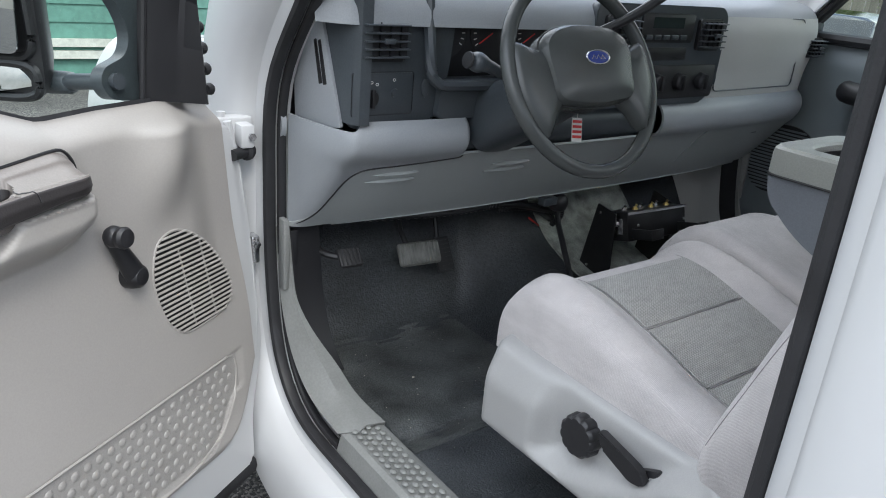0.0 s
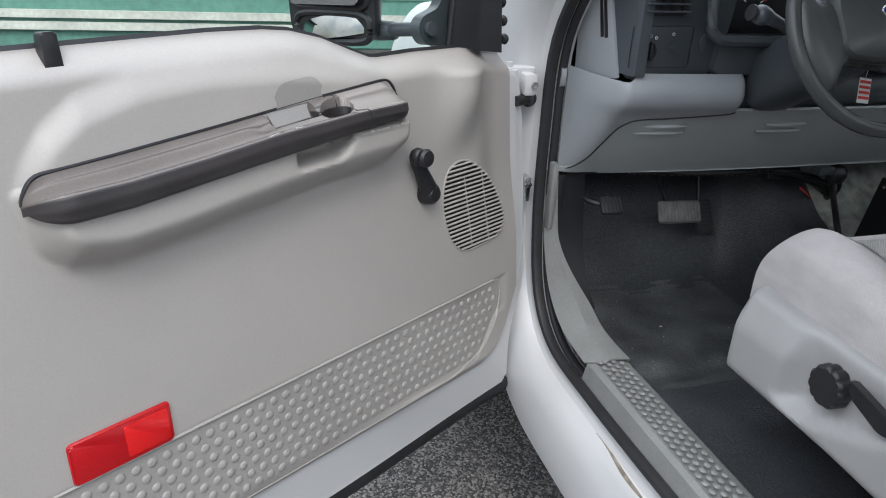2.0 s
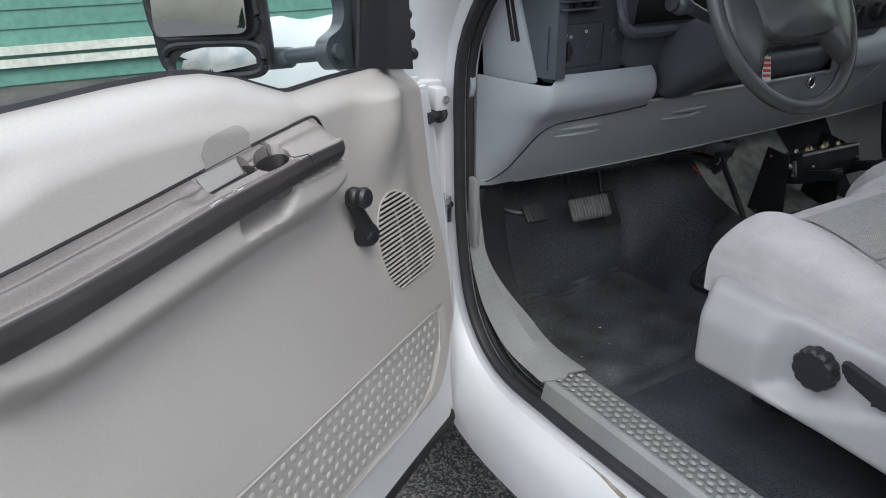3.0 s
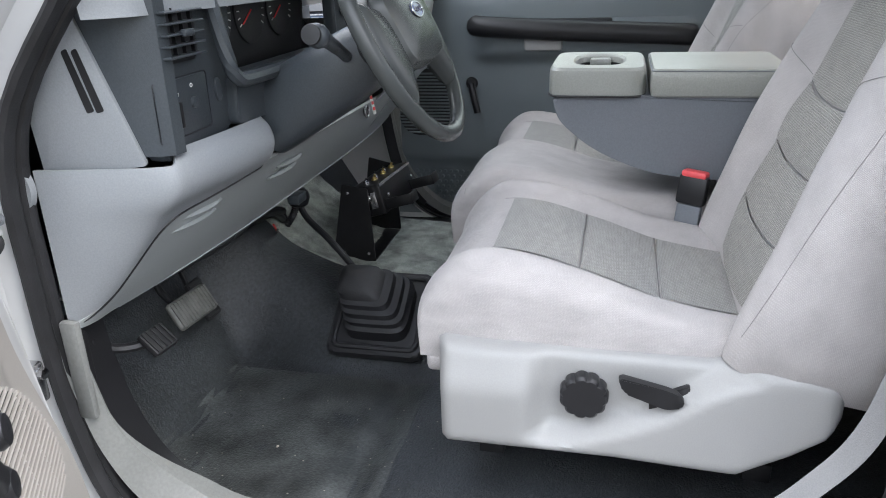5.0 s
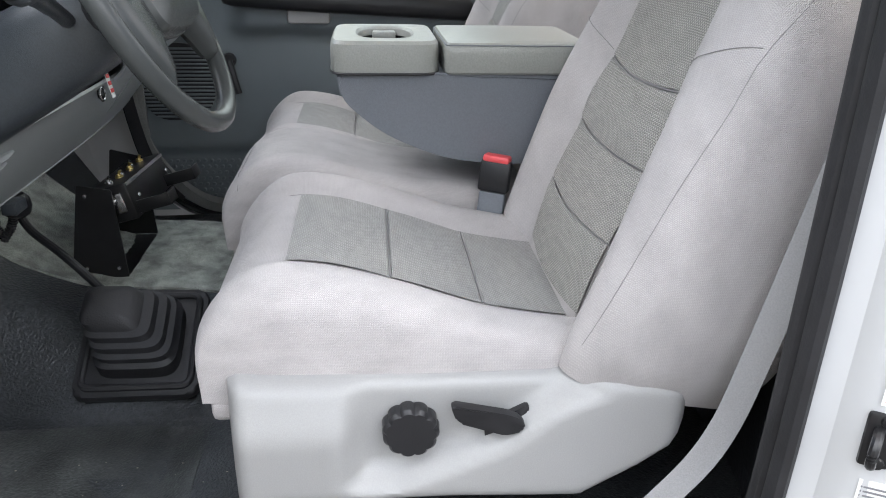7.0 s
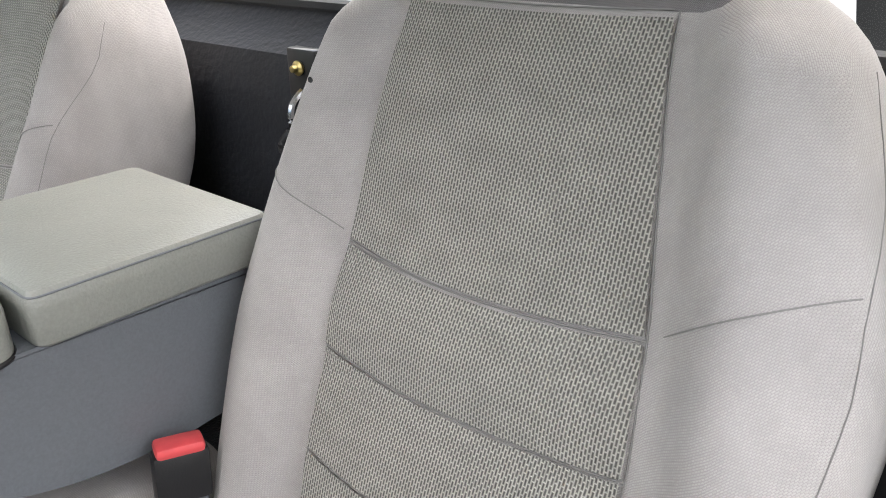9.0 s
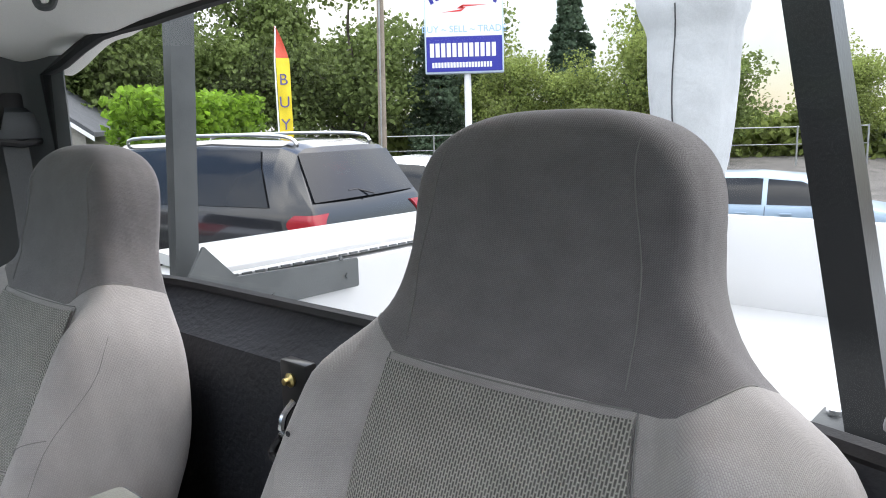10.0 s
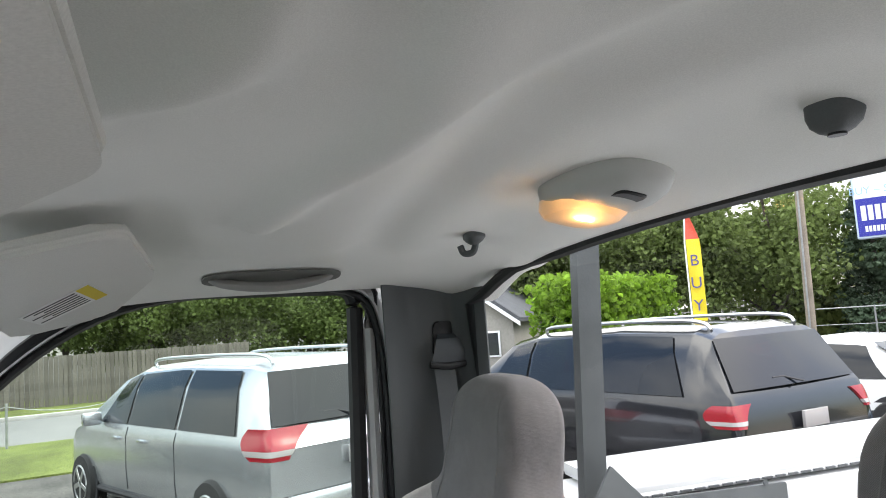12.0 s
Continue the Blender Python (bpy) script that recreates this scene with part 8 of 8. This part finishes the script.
fm_ = axes(FA, fd, (0, 0, 1), fd.cross(Vector((0, 0, 1))))
YEL = mat("flag_yellow", (0.80, 0.62, 0.03), 0.6, spot=(3, 0.06), bump=(6, 0.02))
REDF = mat("flag_red", (0.70, 0.10, 0.06), 0.6, spot=(3, 0.06), bump=(6, 0.02))
part("pole", tube([fm_ @ Vector((-0.02, 0, 0)), fm_ @ Vector((-0.02, 2.9, 0)), fm_ @ Vector((0.02, 3.42, 0))], 0.012, 8), SIGNW, fl)
def fedge(z):
    return 0.20 * min(1.0, max(0.0, (3.42 - z) / 0.5)) ** 0.7
part("cloth", thick(sheet(lambda z, f: fm_ @ Vector((fedge(z) * f, z, 0.02 * math.sin(z * 5 + f * 3))), lin(0.7, 2.95, 30), lin(0, 1, 6)), 0.003), YEL, fl, "yellow cloth")
part("cloth_top", thick(sheet(lambda z, f: fm_ @ Vector((fedge(z) * f, z, 0.02 * math.sin(z * 5 + f * 3))), lin(2.95, 3.42, 10), lin(0, 1, 6)), 0.003), REDF, fl, "red cloth")
for i, ch in enumerate("BUY"):
    for sgn in (1, -1):
        words(ch, 0.24, fm_ @ Matrix.Translation((0.095, 2.62 - 0.34 * i, 0.028 * sgn)) @ (Matrix.Identity(4) if sgn > 0 else Matrix.Rotation(math.pi, 4, "Y")), mat("flag_ink", (0.10, 0.09, 0.25), 0.6) if i == 0 and sgn > 0 else bpy.data.materials["flag_ink"], fl)
# house behind the hedge
hs = thing("house", "grey house with a steep dark roof and white trim", "house", pose(29.24, -11.28, -0.38, 0, 0, -37))
SIDING = mat("grey_siding", (0.30, 0.29, 0.27), 0.8, spot=(1, 0.08), grain=(10, 0.08))
SHING = mat("roof_shingles", (0.075, 0.08, 0.09), 0.85, spot=(2, 0.15), grain=(18, 0.2), bump=(12, 0.02))
part("wall", box(-2.4, 5.0, -2.2, 4.2, 0, 2.35, 0.02), SIDING, hs, local=True)
part("gable", slab([(-2.2, 2.35), (1.0, 4.70), (4.2, 2.35)], -2.38, 4.8, 0.0, m=Matrix(((0, 0, 1, 0), (1, 0, 0, 0), (0, 1, 0, 0), (0, 0, 0, 1)))), SIDING, hs, local=True)
for a, b in (((-2.55, 2.20), (1.0, 4.82)), ((1.0, 4.82), (4.55, 2.20))):
    part("roof", slab([a, b, (b[0], b[1] + 0.16), (a[0], a[1] + 0.16)], -2.7, 5.1, 0.0, m=Matrix(((0, 0, 1, 0), (1, 0, 0, 0), (0, 1, 0, 0), (0, 0, 0, 1)))), SHING, hs, "dark shingle roof", local=True)
    part("barge_board", slab([a, b, (b[0], b[1] - 0.16), (a[0], a[1] - 0.16)], -2.74, -2.68, 0.0, m=Matrix(((0, 0, 1, 0), (1, 0, 0, 0), (0, 1, 0, 0), (0, 0, 0, 1)))), SIGNW, hs, "white barge board", local=True)
for y in (-1.2, 0.9, 2.9):
    wn_ = part("window", box(-2.46, -2.38, y - 0.45, y + 0.45, 0.9, 1.9, 0.01), SIGNW, hs, "white framed window", local=True)
    part("pane", box(-2.475, -2.455, y - 0.38, y + 0.38, 0.97, 1.83), mat("dark_pane", (0.03, 0.035, 0.04), 0.08) if y < 0 else bpy.data.materials["dark_pane"], wn_, local=True)
# chain-link fence by the sign
clf = thing("wire_fence", "grey wire fence with thin rails", "fence")
for i in range(9):
    x, y = 23.5 - 2.2 * i, -23.5 - 1.0 * i
    part("post", tube([(x, y, 0), (x, y, 1.5)], 0.035, 8), GALV, clf)
    if i < 8:
        part("rail", tube([(x, y, 1.45), (x - 2.2, y - 1.0, 1.45)], 0.025, 6), GALV, clf)
        part("rail", tube([(x, y, 0.8), (x - 2.2, y - 1.0, 0.8)], 0.015, 6), GALV, clf)

# green weatherboard shed beyond the open door
GREEN = mat("green_paint", (0.10, 0.24, 0.19), 0.6, spot=(1.2, 0.15), grain=(14, 0.12), bump=(20, 0.003), vary=0.08)
WTRIM = mat("weathered_white", (0.52, 0.53, 0.47), 0.7, spot=(2, 0.18), grain=(18, 0.12))
shd = thing("green_shed", "long green weatherboard shed with pale horizontal boards", "shed", pose(-3.5, 9.2, 0, 0, 0, -3))
part("wall", box(-12, 10, 0.03, 5, 0, 2.9), GREEN, shd, local=True)
bd = finish(slab([(0.0, 0.0), (-0.025, 0.0), (-0.006, 0.20), (0.0, 0.20)], -11, 11, m=Matrix(((0, 0, 1, 0), (1, 0, 0, 0), (0, 1, 0, 0), (0, 0, 0, 1)))), "board", GREEN)
bw = finish(slab([(0.0, 0.0), (-0.05, 0.0), (-0.045, 0.09), (0.0, 0.09)], -11, 11, m=Matrix(((0, 0, 1, 0), (1, 0, 0, 0), (0, 1, 0, 0), (0, 0, 0, 1)))), "board", WTRIM)
for i in range(14):
    o = new("board", bd)
    o.parent = shd
    o.matrix_basis = pose(-1, 0.03, 0.02 + 0.2 * i)
for z in (0.215, 0.35):
    o = new("pale_board", bw)
    o.parent = shd
    o.matrix_basis = pose(-1, -0.0, z)
part("roof", box(-12.5, 10.5, -0.5, 5.5, 2.9, 3.02), SHING, shd, "dark roof", local=True)

# ---- parked vehicles ----
TYRE = mat("tyre_rubber", (0.02, 0.02, 0.021), 0.8, bump=(60, 0.004))
ALLOY = mat("alloy", (0.55, 0.56, 0.57), 0.3, metal=0.9)
DGLASS = mat("dark_car_glass", (0.008, 0.011, 0.016), 0.03, spec=0.3)
TAIL = mat("tail_lamp_red", (0.30, 0.010, 0.020), 0.2, coat=0.3, grain=(60, 0.15))
CLEARL = mat("lamp_clear", (0.38, 0.36, 0.36), 0.12, coat=0.4)


def vehicle(name, label, m, L, W, top, bottom, belt_z, paint, windows, rear, lamp, rails=False, privacy=True, cat="car"):
    """A car facing +y: top is its outline from nose to tail, windows the stretches of side glass, rear the back window."""
    t = thing(name, label, cat, m)
    hw = W / 2
    y0, y1 = top[0][0], top[-1][0]

    def roof_z(y):
        for (a, za), (b, zb) in zip(top, top[1:]):
            if a >= y >= b:
                return za + (zb - za) * (a - y) / (a - b)
        return top[-1][1]

    def half(y):
        return hw * (1 - 0.16 * sm(y0 - 0.55, y0, y) - 0.05 * (1 - sm(y1, y1 + 0.4, y)))

    def sec(y):
        z1 = roof_z(y)
        w = half(y)
        b = min(belt_z, z1 - 0.02)
        gh = max(z1 - b, 0.0)
        sh = 0.24 * min(1.0, gh / 0.55)
        side = [(w * 0.93, bottom), (w * 0.985, bottom + 0.14), (w, bottom + 0.34), (w * 0.995, b - 0.10), (w * 0.965, b), (w * (0.965 - sh * 0.55), b + gh * 0.62), (w * (0.965 - sh), b + gh * 0.90), (w * (0.90 - sh * 1.2), z1 - gh * 0.01), (w * 0.35, z1 + 0.012 * min(1, gh))]
        return side
    ys = sorted({y0 - (y0 - y1) * i / 44 for i in range(45)} | {p[0] for p in top}, reverse=True)
    rings = []
    for y in ys:
        s = sec(y)
        rings.append([(x, y, z) for x, z in s] + [(-x, y, z) for x, z in s[::-1]])
    part("body", loft(rings), paint, t, local=True, angle=28)
    for sx in (-1, 1):
        for (a0, a1, b0, b1) in windows:
            pan_ = []
            for v in lin(0, 1, 5):
                row = []
                for u in lin(0, 1, 8):
                    ylo, yhi = a0 + (b0 - a0) * u, a1 + (b1 - a1) * u
                    y = ylo + (yhi - ylo) * v
                    s = sec(y)
                    f = 0.10 + 0.84 * v
                    z = belt_z + 0.03 + (s[6][1] - belt_z - 0.05) * v
                    (xa, za), (xb, zb), (xc, zc) = s[4], s[5], s[6]
                    x = xa + (xb - xa) * (z - za) / max(zb - za, 1e-3) if z < zb else xb + (xc - xb) * (z - zb) / max(zc - zb, 1e-3)
                    row.append((sx * (x + 0.016), y, z))
                pan_.append(row)
            part("side_window", loft(pan_, caps=False, loop=False), DGLASS, t, "dark side window", local=True)
    for sx in (-1, 1):
        for q in windows[:2]:
            y = q[2] - 0.03
            s = sec(y)
            part("door_seam", tube([(sx * (x + 0.001), y, z) for x, z in s[1:5]], 0.006, 4), INK, t, "dark door gap", local=True)
        part("sill_strip", tube([(sx * half(y) * 0.975, y, bottom + 0.07) for y in lin(y0 - 1.3, y1 + 1.35, 8)], 0.035, 6), INK, t, "dark lower sill", local=True)
    (ya, za), (yb, zb) = rear
    rg = []
    for v in lin(0.06, 0.94, 6):
        y, z = ya + (yb - ya) * v, za + (zb - za) * v
        wv = half(yb) * (0.76 + 0.14 * v)
        rg.append([(wv * u, y - 0.018 - 0.03 * (1 - u * u), z + 0.004) for u in lin(-1, 1, 10)])
    part("rear_window", loft(rg, caps=False, loop=False), DGLASS, t, "dark rear window", local=True)
    part("wiper", tube([(0.0, yb - 0.06, zb + 0.05), (-0.16, ya * 0.25 + yb * 0.75 - 0.055, zb + 0.10), (-0.30, ya * 0.25 + yb * 0.75 - 0.055, zb + 0.10)], 0.009, 6), INK, t, "black rear wiper", local=True)
    lz0, lz1, lw, wrap = lamp
    tail = [p for p in top if p[0] < y1 + 0.8][::-1]

    def rear_y(z):
        """Where the tail stands at a height."""
        for (ya_, za_), (yb_, zb_) in zip(tail, tail[1:]):
            if za_ <= z <= zb_:
                return ya_ + (yb_ - ya_) * (z - za_) / max(zb_ - za_, 1e-3)
        return y1

    def side_x(y, z):
        """Half the body's width at a place and height."""
        s = sec(y)
        z = min(z, s[4][1] + 0.05)
        for (xa, za_), (xb, zb_) in zip(s, s[1:]):
            if za_ <= z <= zb_:
                return xa + (xb - xa) * (z - za_) / max(zb_ - za_, 1e-3)
        return s[4][0]

    def lamp_row(sx, f, lift):
        z = lz0 + (lz1 - lz0) * f
        ry, w = rear_y(z) - 0.012 - lift, half(y1)
        ks, kr = 0.45 + 0.55 * math.sin(math.pi * min(1.0, 0.15 + 0.75 * f)), 0.42 + 0.58 * f ** 1.3
        row = [(sx * (side_x(y, z - 0.02) + 0.012 + lift), y, z) for y in (ry + wrap * ks, ry + wrap * ks * 0.6, ry + wrap * ks * 0.3, ry + 0.05)]
        xc = side_x(ry + 0.05, z - 0.02)
        row += [(sx * (xc - 0.012), ry + 0.012, z), (sx * (xc - 0.045), ry, z), (sx * (xc - lw * kr * 0.6), ry - 0.006, z), (sx * (xc - lw * kr), ry - 0.006, z)]
        return row + [(x * 0.97, y + 0.03, z) for x, y, z in row[::-1]]
    for sx in (-1, 1):
        part("tail_lamp", loft([lamp_row(sx, f, 0.0) for f in lin(0, 1, 9)]), TAIL, t, "red tail lamp", local=True)
        part("tail_lamp_clear", loft([lamp_row(sx, f, 0.005) for f in (0.14, 0.20, 0.26, 0.32)]), CLEARL, t, "clear lamp strip", local=True)
        for wy in (y0 - 0.88, y1 + 0.95):
            wm = Matrix.Translation((sx * (hw - 0.10), wy, 0.345)) @ Matrix.Rotation(math.pi / 2, 4, "Y")
            wh = part("wheel", lathe([(0.001, -0.11), (0.22, -0.11), (0.32, -0.10), (0.345, -0.05), (0.345, 0.05), (0.32, 0.10), (0.22, 0.11), (0.001, 0.09)], 32, wm), TYRE, t, "black tyre", local=True)
            sgn = sx
            spoke = bmesh.new()
            for k in range(5):
                box(0.03, 0.205, -0.028, 0.028, 0.10 * sgn, 0.118 * sgn, 0.004, 1, m=wm @ Matrix.Rotation(2 * math.pi * k / 5, 4, "Z"), into=spoke)
            part("rim", join(spoke, tube([wm @ Vector((0.205 * math.cos(a), 0.205 * math.sin(a), 0.108 * sgn)) for a in [2 * math.pi * i / 24 for i in range(24)]], 0.014, 6, closed=True)), ALLOY, wh, "bright alloy rim", local=True)
            part("arch", slab([(wy + 0.40 * math.cos(a), 0.345 + 0.40 * math.sin(a)) for a in lin(0, 2 * math.pi - 0.2, 28)], 0.0, 0.012, m=axes((sx * hw * 0.985 - (0.012 if sx < 0 else 0), 0, 0), (0, 1, 0), (0, 0, 1), (1, 0, 0))), INK, t, "dark wheel arch", local=True)
            wh.location.x = sx * 0.045
        for hy in (windows[0][0] - 0.55, windows[0][0] - 1.25) if len(windows) > 1 else (windows[0][0] - 0.7,):
            part("door_handle", box(sx * hw * 0.985, sx * (hw * 1.0 + 0.028), hy - 0.09, hy + 0.09, belt_z - 0.14, belt_z - 0.105, 0.008), paint, t, local=True)
        my = windows[0][0] - 0.05
        part("mirror", box(sx * (hw - 0.02), sx * (hw + 0.19), my - 0.06, my + 0.06, belt_z + 0.0, belt_z + 0.15, 0.03), paint, t, "door mirror", local=True)
        if rails:
            part("roof_rail", tube(spline([(sx * hw * 0.60, windows[0][1] - 0.35, roof_z(windows[0][1] - 0.35) - 0.0), (sx * hw * 0.62, windows[0][1] - 0.6, roof_z(0) + 0.055), (sx * hw * 0.62, y1 + 0.75, roof_z(y1 + 0.7) + 0.055), (sx * hw * 0.60, y1 + 0.45, roof_z(y1 + 0.45))], 5), 0.018, 8), ALLOY, t, "bright roof rail", local=True)
    part("bumper", box(-hw * 0.93, hw * 0.93, y1 - 0.075, y1 + 0.25, bottom + 0.05, bottom + 0.33, 0.04), paint, t, "rear bumper", local=True)
    part("number_plate", box(-0.16, 0.16, y1 - 0.060, y1 - 0.03, belt_z - 0.28, belt_z - 0.14, 0.004), CLEARL, t, "pale number plate", local=True)
    return t


SILVER = mat("silver_car_paint", (0.50, 0.52, 0.55), 0.24, metal=0.75, spot=(3, 0.03), coat=0.25)
BLACKP = mat("black_car_paint", (0.012, 0.013, 0.016), 0.12, spot=(3, 0.05), coat=0.5, spec=0.5)
PALEB = mat("pale_blue_car_paint", (0.30, 0.40, 0.52), 0.3, metal=0.3, coat=0.6, spot=(3, 0.04))
MAROON = mat("maroon_car_paint", (0.22, 0.012, 0.02), 0.25, coat=0.7, spot=(3, 0.05))
WHITEP = mat("white_car_paint", (0.78, 0.79, 0.80), 0.25, coat=0.7, spot=(3, 0.02))


def aim(x, y, ang):
    """A pose on the ground at (x, y) whose +y axis points ang degrees from the world's x axis."""
    return pose(x, y, drop(x, y), 0, 0, ang - 90)


van_top = [(2.55, 0.62), (2.45, 0.86), (1.75, 1.04), (0.95, 1.60), (0.5, 1.70), (-0.6, 1.75), (-1.9, 1.73), (-2.18, 1.68), (-2.45, 1.09), (-2.52, 0.98), (-2.53, 0.60)]
va = radians(26)
vehicle("minivan", "silver minivan with dark glass and red tail lamps", aim(5.75 + 2.5 * math.cos(va) + 0.95 * math.sin(va), -0.50 + 2.5 * math.sin(va) - 0.95 * math.cos(va), 26), 5.08, 1.98, van_top, 0.26, 1.06, SILVER,
        [(1.20, 0.78, 0.42, 0.42), (0.36, 0.36, -0.78, -0.78), (-0.86, -0.86, -1.98, -1.80)], ((-2.16, 1.66), (-2.425, 1.14)), (0.90, 1.16, 0.42, 0.38), rails=True, cat="minivan")
suv_top = [(2.45, 0.70), (2.38, 0.98), (1.45, 1.14), (0.75, 1.68), (0.3, 1.76), (-1.0, 1.79), (-1.95, 1.76), (-2.12, 1.70), (-2.40, 1.18), (-2.47, 0.95), (-2.48, 0.58)]
sa = radians(12)
vehicle("suv", "black sport utility vehicle with roof rails and tinted glass", aim(4.22 + 2.45 * math.cos(sa) + 0.95 * math.sin(sa), -3.94 + 2.45 * math.sin(sa) - 0.95 * math.cos(sa), 12), 5.0, 1.92, suv_top, 0.30, 1.16, BLACKP,
        [(1.05, 0.62, 0.30, 0.30), (0.24, 0.24, -0.72, -0.72), (-0.80, -0.80, -1.95, -1.72)], ((-2.10, 1.68), (-2.39, 1.20)), (0.95, 1.13, 0.22, 0.28), rails=True, cat="suv")
car_top = [(2.35, 0.58), (2.28, 0.78), (1.15, 0.93), (0.35, 1.38), (-0.3, 1.43), (-1.0, 1.39), (-1.65, 1.02), (-2.25, 0.96), (-2.32, 0.80), (-2.33, 0.50)]
cw = [(0.75, 0.42, -0.18, -0.18), (-0.26, -0.26, -1.30, -1.02)]
vehicle("sedan", "white parked sedan on the gravel lot", aim(7.6, -8.2, 15), 4.7, 1.8, car_top, 0.24, 0.90, WHITEP, cw, ((-1.05, 1.37), (-1.62, 1.03)), (0.72, 0.90, 0.40, 0.3), cat="sedan")
wag_top = [(2.3, 0.58), (2.22, 0.80), (1.25, 0.95), (0.55, 1.40), (-0.2, 1.46), (-1.6, 1.44), (-2.15, 1.0), (-2.25, 0.80), (-2.26, 0.5)]
vehicle("station_wagon", "pale blue estate car with a white roof edge", aim(3.6, -13.8, 192), 4.5, 1.75, wag_top, 0.24, 0.92, PALEB, [(0.85, 0.60, 0.0, 0.0), (-0.08, -0.08, -0.85, -0.85), (-0.92, -0.92, -1.75, -1.55)], ((-1.62, 1.42), (-2.12, 1.02)), (0.75, 0.95, 0.2, 0.2), cat="estate car")
vehicle("sedan", "white parked sedan with red tail lamps", aim(-0.6, -17.0, 200), 4.7, 1.8, car_top, 0.24, 0.90, WHITEP, cw, ((-1.05, 1.37), (-1.62, 1.03)), (0.72, 0.90, 0.40, 0.3), cat="sedan")
vehicle("sedan", "dark red parked sedan", aim(-4.2, -21.5, 190), 4.7, 1.8, car_top, 0.24, 0.90, MAROON, cw, ((-1.05, 1.37), (-1.62, 1.03)), (0.72, 0.90, 0.40, 0.3), cat="sedan")
vehicle("sedan", "dark parked car on the lot", aim(8.9, 4.6, 10), 4.7, 1.8, car_top, 0.24, 0.90, BLACKP, cw, ((-1.05, 1.37), (-1.62, 1.03)), (0.72, 0.90, 0.40, 0.3), cat="sedan")
vehicle("sedan", "white parked sedan on the far lot", aim(-30.0, 8.8, 75), 4.7, 1.8, car_top, 0.24, 0.90, WHITEP, cw, ((-1.05, 1.37), (-1.62, 1.03)), (0.72, 0.90, 0.40, 0.3), cat="sedan")
